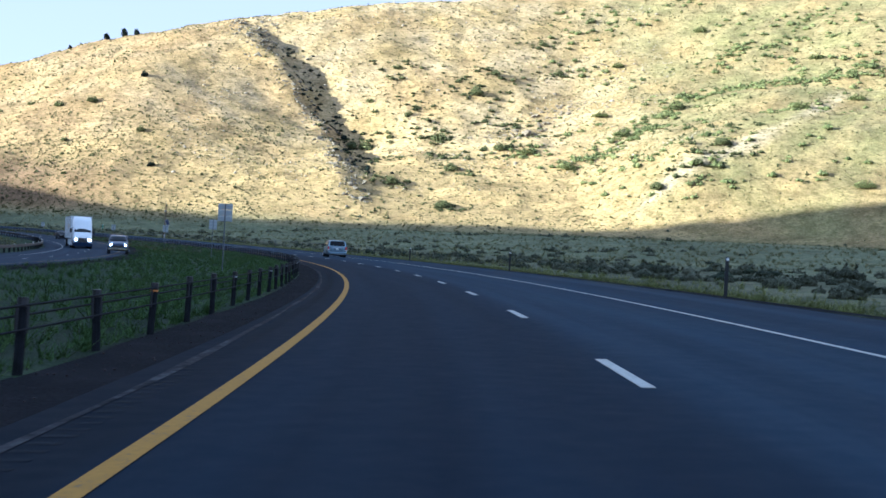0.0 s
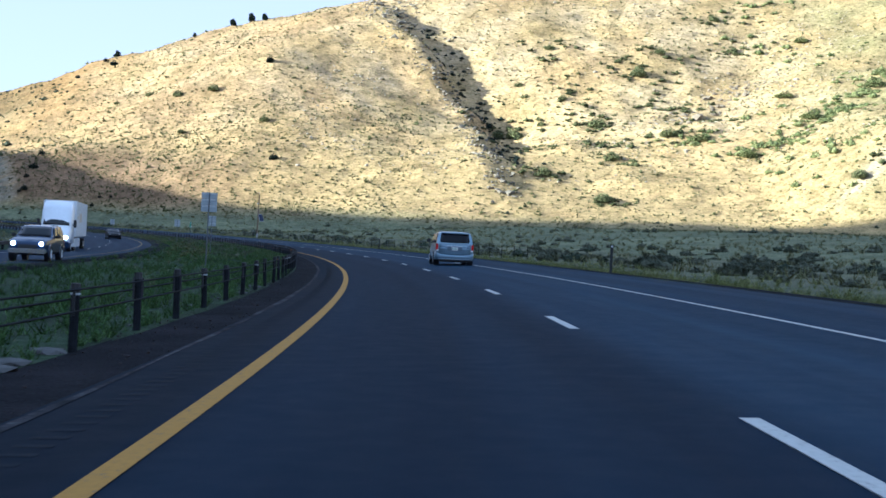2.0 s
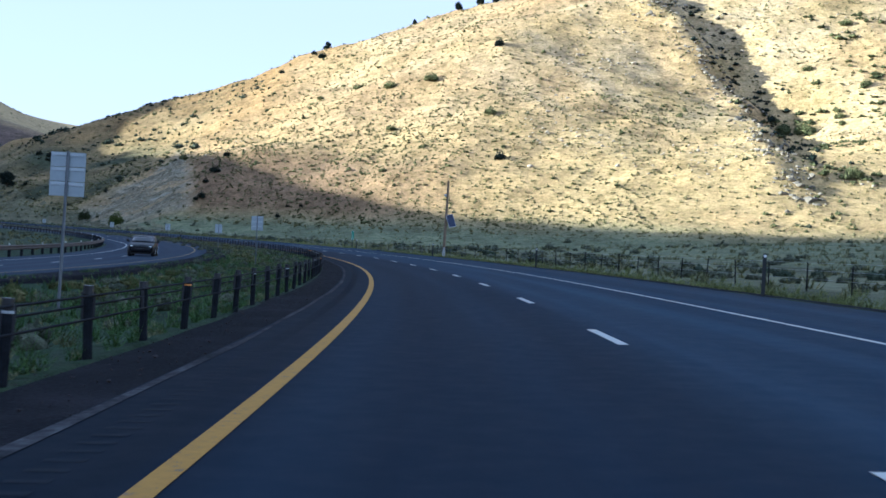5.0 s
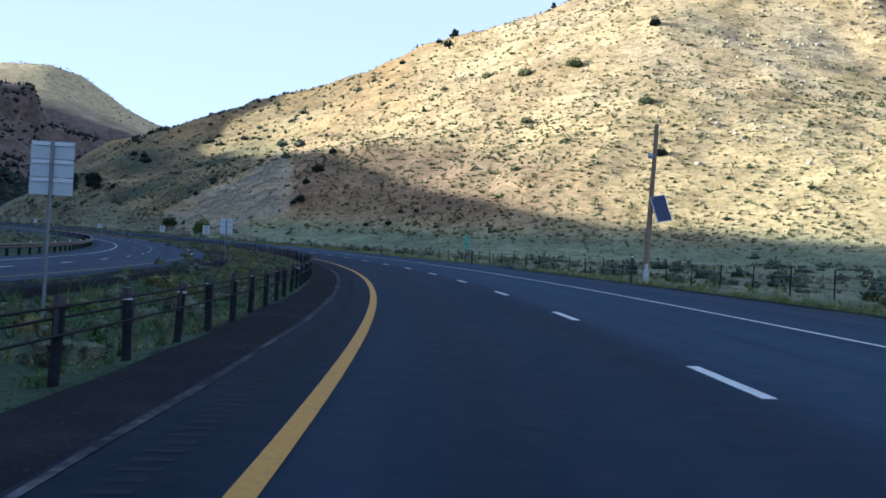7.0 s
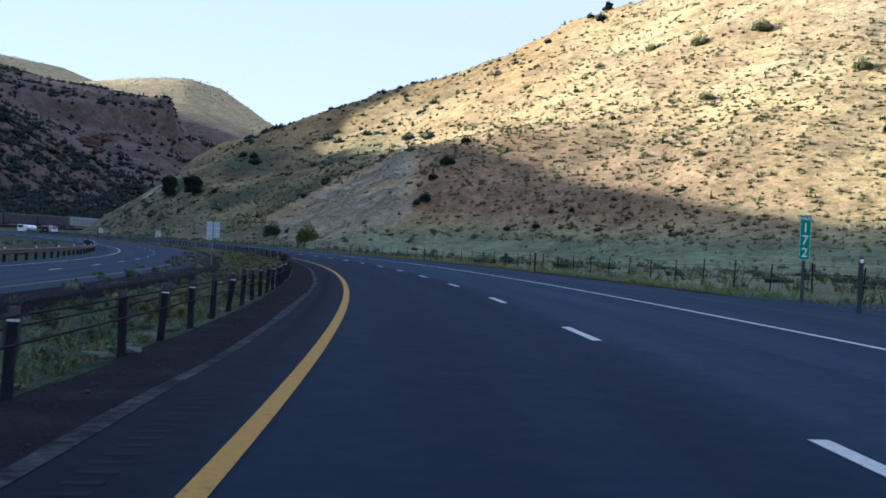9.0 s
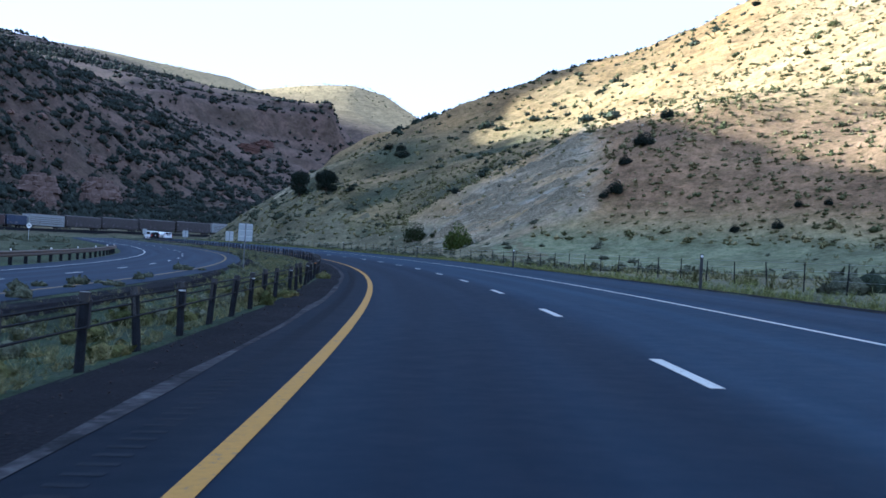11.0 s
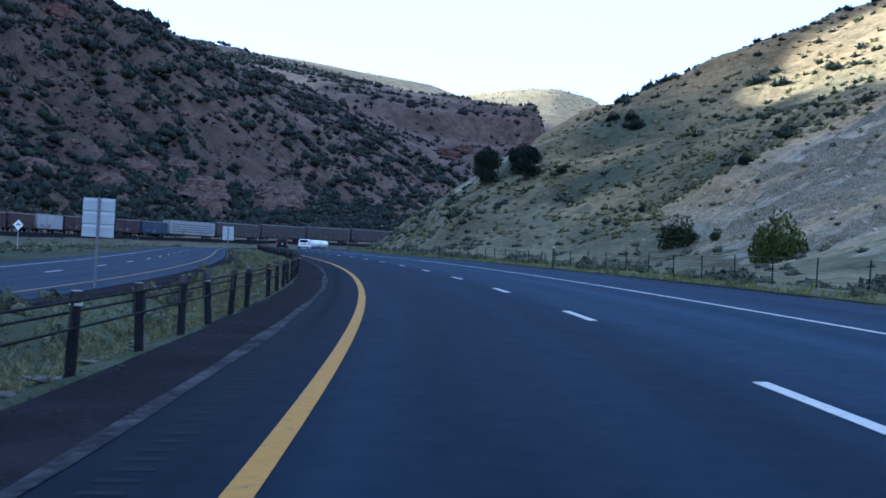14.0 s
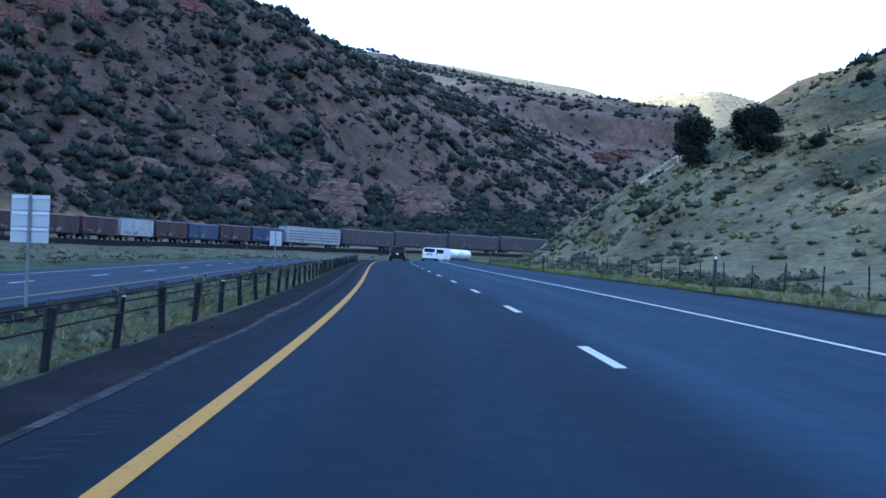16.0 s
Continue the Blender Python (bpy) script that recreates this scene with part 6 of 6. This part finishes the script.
        box(bm, (sgn * w * 0.66, rear_lean + 0.35, H - 0.03), (sgn * w * 0.69, roof_end - 0.45, H + 0.018), 0.010)
        part("roof_rail", bm, BLACK, ob)
    lean = rear_lean - 0.05
    zr = belt + 0.02
    panel("rear_window", [(-w * 0.80, 0.045, zr), (w * 0.80, 0.045, zr), (w * 0.72, rear_lean - 0.02, H - 0.10), (-w * 0.72, rear_lean - 0.02, H - 0.10)], PRIVACY, ob, "dark rear window", 5, 0.05, 0.008, (0, -1, 0.1))
    # tailgate: upper panel leaning forward, lower panel tucked under
    panel("tailgate_upper", [(-w * 0.80, -0.035, belt - 0.20), (w * 0.80, -0.035, belt - 0.20), (w * 0.80, 0.02, belt + 0.005), (-w * 0.80, 0.02, belt + 0.005)], paint, ob, "", 5, 0.003, 0.008, (0, -1, 0))
    panel("tailgate_lower", [(-w * 0.79, -0.012, belt - 0.56), (w * 0.79, -0.012, belt - 0.56), (w * 0.80, -0.040, belt - 0.21), (-w * 0.80, -0.040, belt - 0.21)], paint, ob, "", 5, 0.003, 0.008, (0, -1, 0))
    panel("windscreen", [(-w * 0.84, glass_foot + 0.02, hood + 0.08), (w * 0.84, glass_foot + 0.02, hood + 0.08), (w * 0.74, roof_end + 0.03, H - 0.10), (-w * 0.74, roof_end + 0.03, H - 0.10)], PRIVACY, ob, "tinted windscreen", 5, 0.05, 0.008, (0, 1, 0.3))
    bm = bmesh.new()
    box(bm, (-w * 0.74, 0.07, H - 0.105), (w * 0.74, rear_lean + 0.08, H - 0.055), 0.02)
    part("spoiler", bm, paint, ob)
    for sgn in (-1, 1):
        bm = bmesh.new()
        box(bm, (sgn * w * 0.825, -0.024, belt - 0.40), (sgn * w * 0.985, 0.24, belt + 0.0), 0.045)
        lamp = part("tail_lamp", bm, RED_LENS, ob, "red tail lamp")
        bm = bmesh.new()
        box(bm, (sgn * w * 0.84, -0.034, belt - 0.385), (sgn * w * 0.965, 0.10, belt - 0.30), 0.015)
        part("reversing_lens", bm, REFLECT, lamp, "clear lens")
        bm = bmesh.new()
        box(bm, (sgn * w * 0.55, L - 0.16, hood - 0.36), (sgn * w * 0.82, L - 0.03, hood - 0.20), 0.04)
        part("headlamp", bm, REFLECT, ob, "clear headlamp")
    bm = bmesh.new()
    line = [(w * 0.985, 0.62, 1, 0), (w * 0.985, 0.30, 1, 0)]
    line += [(w * 0.985 - 0.24 + 0.24 * math.cos(t), 0.18 - 0.24 * math.sin(t), math.cos(t), -math.sin(t)) for t in [math.radians(9 * k) for k in range(11)]]
    line += [(x, y, nx, ny) for x, y, nx, ny in ((w * 0.3, -0.075, 0, -1), (0, -0.08, 0, -1))]
    line += [(-x, y, -nx, ny) for x, y, nx, ny in reversed(line[:-1])]
    shape = [(-0.10, 0.42), (0.0, 0.405), (0.022, 0.37), (0.030, 0.28), (0.022, 0.18), (0.0, 0.08), (-0.04, 0.02), (-0.12, 0.0)]
    rows = [[bm.verts.new((x + nx * o, y + ny * o, clear + z * (0.60 + 0.40 * abs(x / w) ** 5))) for o, z in shape] for x, y, nx, ny in line]
    for p, q in zip(rows[:-1], rows[1:]):
        for k in range(len(shape) - 1):
            bm.faces.new((p[k], p[k + 1], q[k + 1], q[k]))
    bmesh.ops.recalc_face_normals(bm, faces=bm.faces)
    bumper = part("rear_bumper", bm, paint, ob, smooth=True)
    bm = bmesh.new()
    box(bm, (-w * 0.86, -0.112, clear + 0.030), (w * 0.86, -0.075, clear + 0.055), 0.006)
    part("bumper_strip", bm, CHROME if paint is SILVER else BLACK, bumper)
    bm = bmesh.new()
    box(bm, (-w * 0.86, 0.0, clear - 0.06), (w * 0.86, 0.25, clear + 0.07), 0.03)
    part("bumper_apron", bm, BLACK, ob)
    # no hollow is modelled; the recess's shade is the panel's dark colour
    bm = bmesh.new()
    box(bm, (-w * 0.42, -0.058, belt - 0.37), (w * 0.42, 0.02, belt - 0.15), 0.03)
    recess = part("plate_recess", bm, SHADED_SILVER if paint is SILVER else DARK_PAINT, ob, "flat panel round the plate painted dark as a shaded recess")
    bm = bmesh.new()
    box(bm, (-0.155, -0.070, belt - 0.335), (0.155, -0.059, belt - 0.18), 0.004)
    plate = part("number_plate", bm, REFLECT, recess, "pale plate with dark bars")
    bm = bmesh.new()
    for k in range(5):
        box(bm, (-0.12 + 0.05 * k, -0.0740, belt - 0.285), (-0.09 + 0.05 * k, -0.0712, belt - 0.225))
    part("plate_bars", bm, SIGN_GREEN, plate)
    bm = bmesh.new()
    box(bm, (-w * 0.40, -0.058, belt - 0.135), (w * 0.40, 0.02, belt - 0.105), 0.006)
    part("tailgate_strip", bm, ALLOY if paint is SILVER else BLACK, ob)
    bm = bmesh.new()
    box(bm, (-w * 0.80, -0.045, belt - 0.212), (w * 0.80, 0.0, belt - 0.205))
    for sgn in (-1, 1):
        box(bm, (sgn * w * 0.797, -0.046, belt - 0.56), (sgn * w * 0.806, 0.02, belt))
    part("tailgate_seam", bm, BLACK, ob)
    bm = bmesh.new()
    rod(bm, (0.02, 0.0, belt + 0.035), (0.52, -0.005, belt + 0.075), 0.010, 0.006, 6)
    rod(bm, (0.02, 0.02, belt + 0.03), (0.02, -0.02, belt + 0.035), 0.022, 0.022, 8)
    part("wiper", bm, BLACK, ob)
    bm = bmesh.new()
    box(bm, (-0.26, rear_lean + 0.02, H - 0.075), (0.26, rear_lean + 0.06, H - 0.06))
    part("brake_light", bm, RED_LENS, ob)
    bm = bmesh.new()
    box(bm, (-w * 0.5, L - 0.05, clear + 0.22), (w * 0.5, L + 0.01, hood - 0.34), 0.03)
    part("grille", bm, BLACK, ob)
    bm = bmesh.new()
    box(bm, (-w * 0.75, 0.3, clear - 0.10), (w * 0.75, L - 0.4, clear + 0.06), 0.02)
    part("underbody", bm, BLACK, ob)
    tagged(ob, label, "car")
    return ob


VAN_GLASS = [(0.36, 1.42, 0.06, 0.02), (1.46, 2.58, 0.02, -0.02), (2.62, 3.80, -0.02, -0.66)]
SUV_GLASS = [(0.45, 1.10, 0.20, 0.0), (1.18, 2.05, 0.0, -0.03), (2.13, 3.0, -0.03, -0.45)]
minivan = car("minivan", SILVER, 5.15, 1.92, 1.70, 1.10, (1.05, 4.13), 0.345, 0.24, VAN_GLASS, 0.9, 3.05, 4.15, 1.04,
              place(121.1, 5.88, 0, -2.5), "silver-blue minivan with dark rear glass and red tail lamps", 0.27)
car("black_suv", DARK_PAINT, 4.6, 1.86, 1.70, 1.08, (0.92, 3.62), 0.36, 0.30, SUV_GLASS, 0.8, 2.6, 3.35, 1.05,
    place(678, 1.95), "black sport utility car driving ahead in the inner lane", 0.30)
car("white_suv", WHITE_PAINT, 4.55, 1.84, 1.68, 1.06, (0.90, 3.58), 0.35, 0.30, SUV_GLASS, 0.8, 2.6, 3.35, 1.04,
    place(688, 5.75), "white sport utility car ahead in the outer lane", 0.30)
car("sedan", DARK_PAINT, 4.8, 1.84, 1.46, 0.94, (0.95, 3.75), 0.33, 0.75, [(0.95, 1.75, 0.35, 0.0), (1.83, 2.75, 0.0, -0.40)], 1.25, 2.45, 3.35, 0.93,
    place(255, -13.9, 0, 180), "dark oncoming car on the opposite carriageway", 0.24)


def pickup(m):
    ob = car("pickup_truck", NAVY_PAINT, 5.7, 2.0, 1.88, 1.20, (1.15, 4.65), 0.40, 0.30, [(1.2, 2.2, 0.05, 0.0), (2.3, 3.4, 0.0, -0.35)], 0.9, 3.0, 3.75, 1.22, m,
             "dark blue pickup truck with lit headlamps and chrome bumper", 0.42)
    for sgn in (-1, 1):
        bm = bmesh.new()
        rod(bm, (sgn * 0.70, 5.66, 0.90), (sgn * 0.70, 5.74, 0.90), 0.10, 0.11, 14)
        part("lit_headlamp", bm, HEADLAMP, ob, "lit headlamp")
    bm = bmesh.new()
    box(bm, (-0.95, 5.60, 0.42), (0.95, 5.80, 0.66), 0.05)
    part("front_bumper", bm, CHROME, ob, "chrome front bumper")
    return ob


pickup(place(130.5, -15.6, 0, 180))


def semi_truck(m):
    """White road tractor with a box trailer; y runs forward."""
    ob = empty("semi_truck", m)
    cab = loft(bmesh.new(), [(16.2, [(1.0, 0.55), (1.2, 0.7), (1.22, 2.0), (1.20, 3.3), (1.05, 3.95), (0, 4.02)]),
                             (17.6, [(1.0, 0.55), (1.2, 0.7), (1.22, 2.0), (1.20, 3.2), (1.0, 3.85), (0, 3.95)]),
                             (18.5, [(1.0, 0.55), (1.2, 0.7), (1.20, 2.0), (1.12, 2.75), (0.95, 3.3), (0, 3.42)]),
                             (18.95, [(1.0, 0.55), (1.19, 0.7), (1.16, 1.75), (1.0, 1.95), (0.8, 2.05), (0, 2.1)]),
                             (19.9, [(1.0, 0.5), (1.16, 0.7), (1.08, 1.35), (0.9, 1.6), (0.7, 1.68), (0, 1.72)]),
                             (20.3, [(0.95, 0.5), (1.08, 0.7), (0.95, 1.1), (0.8, 1.3), (0.6, 1.38), (0, 1.4)])])
    part("cab", cab, WHITE_PAINT, ob, "white sleeper cab", True)
    panel("windscreen", [(-1.0, 18.99, 2.05), (1.0, 18.99, 2.05), (0.92, 18.55, 2.78), (-0.92, 18.55, 2.78)], GLASS, ob, "dark windscreen", 4, 0.08, 0.01, (0, 1, 0.3))
    for sgn in (-1, 1):
        panel("side_window", [(sgn * 1.215, 17.5, 2.05), (sgn * 1.205, 18.45, 2.05), (sgn * 1.15, 18.25, 2.7), (sgn * 1.19, 17.5, 2.7)], GLASS, ob, "dark side glass", 3, 0.01, 0.01, (sgn, 0, 0))
        bm = bmesh.new()
        box(bm, (sgn * 0.62, 20.15, 0.98), (sgn * 1.0, 20.36, 1.22), 0.05)
        part("headlamp", bm, HEADLAMP, ob, "lit headlamp")
        bm = bmesh.new()
        box(bm, (sgn * 1.28, 18.5, 1.9), (sgn * 1.5, 18.62, 2.5), 0.04)
        rod(bm, (sgn * 1.1, 18.5, 2.1), (sgn * 1.3, 18.55, 2.1), 0.03, 0.03, 6)
        part("mirror", bm, BLACK, ob)
        bm = bmesh.new()
        box(bm, (sgn * 0.95, 9.0, 0.35), (sgn * 1.25, 16.0, 1.0), 0.03)
        part("side_skirt", bm, WHITE_PAINT, ob)
    bm = bmesh.new()
    box(bm, (-0.62, 20.22, 0.75), (0.62, 20.36, 1.32), 0.05)
    g = part("grille", bm, BLACK, ob, "black grille")
    bm = bmesh.new()
    for k in range(6):
        box(bm, (-0.58, 20.36, 0.80 + 0.085 * k), (0.58, 20.38, 0.815 + 0.085 * k))
    part("grille_bar", bm, CHROME, g)
    bm = bmesh.new()
    box(bm, (-1.18, 19.9, 0.28), (1.18, 20.5, 0.78), 0.10)
    part("bumper", bm, NAVY_PAINT, ob, "dark blue bumper")
    tr = empty("trailer")
    tr.parent = ob
    bm = bmesh.new()
    box(bm, (-1.29, 0, 1.15), (1.29, 15.6, 4.05), 0.05)
    part("box", bm, WHITE_PAINT, tr, "white box trailer")
    bm = bmesh.new()
    for sgn in (-1, 1):
        box(bm, (sgn * 1.29, 8.6, 2.35), (sgn * 1.300, 11.2, 3.1))
        box(bm, (sgn * 1.29, 12.5, 2.6), (sgn * 1.300, 13.4, 2.9))
    part("lettering_bars", bm, plain("tan_bar", (0.45, 0.36, 0.25), 0.5), tr, "tan bars in place of lettering")
    for k in range(24):
        for sgn in (-1, 1):
            bm = bmesh.new()
            box(bm, (sgn * 1.288, 0.3 + 0.64 * k, 1.25), (sgn * 1.297, 0.33 + 0.64 * k, 3.98))
            part("rib", bm, WHITE_PAINT, tr)
    bm = bmesh.new()
    box(bm, (-0.5, 0.4, 0.95), (0.5, 17.0, 1.15), 0.02)
    part("chassis", bm, BLACK, ob)
    for y in (1.4, 2.7, 13.6, 14.9, 19.2):
        for sgn in (-1, 1):
            wheel(ob, sgn * 1.02, y, 0.5, 0.32, 8, STEEL)
    return tagged(ob, "white semi truck with blue bumper and lit headlamps", "truck")


semi_truck(place(182.0, -19.4, 0, 180))


def tanker(m):
    ob = empty("tanker_truck", m)
    bm = bmesh.new()
    for a, b in ((0.2, 5.2), (5.6, 11.0)):
        rod(bm, (0, a, 2.0), (0, b, 2.0), 1.05, 1.05, 24)
    part("tank", bm, WHITE_PAINT, ob, "white tank", True)
    bm = bmesh.new()
    box(bm, (-1.2, 11.4, 0.6), (1.2, 14.4, 3.1), 0.15)
    part("cab", bm, WHITE_PAINT, ob)
    panel("windscreen", [(-1.0, 14.42, 1.9), (1.0, 14.42, 1.9), (0.95, 14.40, 2.8), (-0.95, 14.40, 2.8)], GLASS, ob, "dark windscreen")
    bm = bmesh.new()
    box(bm, (-0.45, 0, 0.7), (0.45, 11.5, 1.0), 0.02)
    part("chassis", bm, BLACK, ob)
    for y in (1.2, 2.5, 9.6, 13.4):
        for sgn in (-1, 1):
            wheel(ob, sgn * 0.98, y, 0.5, 0.3, 8, STEEL)
    return tagged(ob, "white tanker truck on the opposite carriageway", "truck")


tanker(pose(-446.5, 650, float(land([-446.5], [650])[0]) + 0.05, 0, 0, 205))

# ---------------------------------------------------------------- railway
TRACK = [(-330, 330), (-380, 420), (-430, 500), (-472, 566), (-507, 625), (-525, 690), (-532, 760), (-530, 850), (-520, 950)]
_tx, _ty = np.array(TRACK, float).T
_tl = np.append(0, np.cumsum(np.hypot(np.diff(_tx), np.diff(_ty))))
_tt = np.arange(0, _tl[-1], 2.0)
_px, _py = np.interp(_tt, _tl, _tx), np.interp(_tt, _tl, _ty)
for _ in range(120):
    _px[1:-1] = (_px[:-2] + 2 * _px[1:-1] + _px[2:]) / 4
    _py[1:-1] = (_py[:-2] + 2 * _py[1:-1] + _py[2:]) / 4
_tt = np.append(0, np.cumsum(np.hypot(np.diff(_px), np.diff(_py))))
_pz = land(_px, _py) + 0.9
for _ in range(300):
    _pz[1:-1] = (_pz[:-2] + 2 * _pz[1:-1] + _pz[2:]) / 4


def track_at(d):
    return float(np.interp(d, _tt, _px)), float(np.interp(d, _tt, _py)), float(np.interp(d, _tt, _pz))


def track_band(name, prof, mat, label, category):
    dx, dy = np.gradient(_px), np.gradient(_py)
    n = np.hypot(dx, dy)
    nx, ny = dy / n, -dx / n
    X = np.stack([_px + nx * o for o, _ in prof], 1)
    Y = np.stack([_py + ny * o for o, _ in prof], 1)
    Z = np.stack([_pz + h for _, h in prof], 1)
    tagged(new(name, sheet(name, X, Y, Z, mat)), label, category, kind="structure")


track_band("railway_bed", [(-6, -3.2), (-2.2, -0.22), (2.2, -0.22), (6, -3.2)], GRAVEL, "gravel railway embankment", "railway bed")
track_band("rail_left", [(-0.76, -0.2), (-0.75, 0.0), (-0.68, 0.0), (-0.67, -0.2)], CABLE, "steel rail", "rail")
track_band("rail_right", [(0.67, -0.2), (0.68, 0.0), (0.75, 0.0), (0.76, -0.2)], CABLE, "steel rail", "rail")

BROWN = plain("rust_brown_paint", (0.034, 0.018, 0.019), 0.7, 0.1, vary=0.35, scale=0.8)
BLUE = plain("faded_blue_paint", (0.022, 0.036, 0.080), 0.6, 0.1, vary=0.3, scale=0.8)
PALE = plain("dirty_white_paint", (0.27, 0.29, 0.30), 0.6, 0.1, vary=0.2, scale=0.8)
GREY = plain("grey_steel_paint", (0.055, 0.050, 0.052), 0.75, 0.1, vary=0.25, scale=0.8)
GRAFFITI = plain("graffiti_patch", (0.12, 0.115, 0.125), 0.7, vary=0.5, scale=1.5)


def boxcar(name, length, height, paint, label, slats=False, low=0.0):
    """A railway wagon with ribs, doors, roof, couplers and wheels; y runs along it."""
    ob = empty(name)
    h0, w = 1.05 - low, 1.5
    bm = bmesh.new()
    box(bm, (-w, -length / 2, h0), (w, length / 2, height), 0.06)
    for k in range(int(length / 0.95)):
        y = -length / 2 + 0.5 + 0.95 * k
        for sgn in (-1, 1):
            box(bm, (sgn * (w - 0.01), y, h0 + 0.08), (sgn * (w + 0.06), y + 0.09, height - 0.12))
    body = part("body", bm, paint, ob)
    for sgn in (-1, 1):
        if slats:
            for k in range(4):
                z = h0 + 0.75 + k * (height - h0 - 1.2) / 4
                part("slat", box(bmesh.new(), (sgn * (w + 0.05), -length / 2 + 0.8, z), (sgn * (w + 0.085), length / 2 - 0.8, z + 0.16)), GREY, body)
        else:
            part("door", box(bmesh.new(), (sgn * (w + 0.02), -1.5, h0 + 0.05), (sgn * (w + 0.10), 1.5, height - 0.15), 0.02), paint, body)
    bm = bmesh.new()
    loft(bm, [(-length / 2 - 0.05, [(w + 0.05, height - 0.05), (w * 0.6, height + 0.16), (0, height + 0.22)]), (length / 2 + 0.05, [(w + 0.05, height - 0.05), (w * 0.6, height + 0.16), (0, height + 0.22)])])
    part("roof", bm, GREY, ob)
    q = random.Random(int(length * 10 + height))
    for sgn in (-1, 1):
        for k in range(6):
            y = q.uniform(-length / 2 + 1, length / 2 - 2.4)
            z = h0 + q.uniform(0.15, 0.9)
            bm = bmesh.new()
            for u in range(4):
                o, p = q.uniform(0, 0.9), q.uniform(0, 0.4)
                box(bm, (sgn * (w + 0.085), y + o, z + p), (sgn * (w + 0.105), y + o + q.uniform(0.1, 0.7), z + p + q.uniform(0.08, 0.35)))
            part("graffiti_patch", bm, GRAFFITI, body, "pale scrawl")
    for sgn in (-1, 1):
        bogie = empty("bogie")
        bogie.parent = ob
        bogie.location = (0, sgn * (length / 2 - 2.4), 0)
        for y in (-0.9, 0.9):
            for x in (-0.72, 0.72):
                bm = bmesh.new()
                rod(bm, (x - 0.07, y, 0.46), (x + 0.07, y, 0.46), 0.46, 0.46, 16)
                part("wheel", bm, CABLE, bogie)
        bm = bmesh.new()
        for x in (-1.0, 1.0):
            box(bm, (x - 0.08, -1.3, 0.38), (x + 0.08, 1.3, 0.72), 0.04)
        box(bm, (-1.0, -0.2, 0.5), (1.0, 0.2, 1.0), 0.04)
        part("side_frame", bm, BLACK, bogie)
        bm = bmesh.new()
        rod(bm, (0, sgn * length / 2, 0.85), (0, sgn * (length / 2 + 0.5), 0.85), 0.12, 0.10, 8)
        part("coupler", bm, BLACK, ob)
        bm = bmesh.new()
        for k in range(7):
            rod(bm, (w + 0.09, sgn * (length / 2 - 0.15), h0 + 0.2 + 0.4 * k), (w + 0.09, sgn * (length / 2 - 0.6), h0 + 0.2 + 0.4 * k), 0.015, 0.015, 5)
        part("ladder", bm, STEEL, ob)
    bm = bmesh.new()
    box(bm, (-0.5, -length / 2, 0.75), (0.5, length / 2, h0 + 0.02), 0.02)
    part("underframe", bm, BLACK, ob)
    return tagged(ob, label, "freight wagon", "freight train")


kinds = {
    "r": boxcar("boxcar", 12.6, 4.55, BROWN, "rust-brown boxcar with graffiti in a freight train"),
    "b": boxcar("boxcar", 12.6, 4.45, BLUE, "faded blue boxcar with graffiti in a freight train"),
    "w": boxcar("boxcar", 12.6, 4.65, PALE, "dirty white boxcar in a freight train"),
    "a": boxcar("covered_wagon", 22.0, 5.1, PALE, "long white slatted wagon in a freight train", True),
    "g": boxcar("covered_wagon", 22.0, 5.1, GREY, "long grey wagon with rust in a freight train", True),
}
used, d = set(), 16.0
for k in "rrbrrrbrrrbrrrbrrrrrwrbrbaggggaggg":
    length = 22.0 if k in "ag" else 12.6
    a, b = track_at(d), track_at(d + length)
    d += length + 1.2
    if d > _tt[-1] - 4:
        break
    m = pose((a[0] + b[0]) / 2, (a[1] + b[1]) / 2, (a[2] + b[2]) / 2, 0, 0, math.degrees(math.atan2(-(b[0] - a[0]), b[1] - a[1])))
    if k in used:
        copy_thing(kinds[k], m)
    else:
        kinds[k].matrix_world = m
        used.add(k)
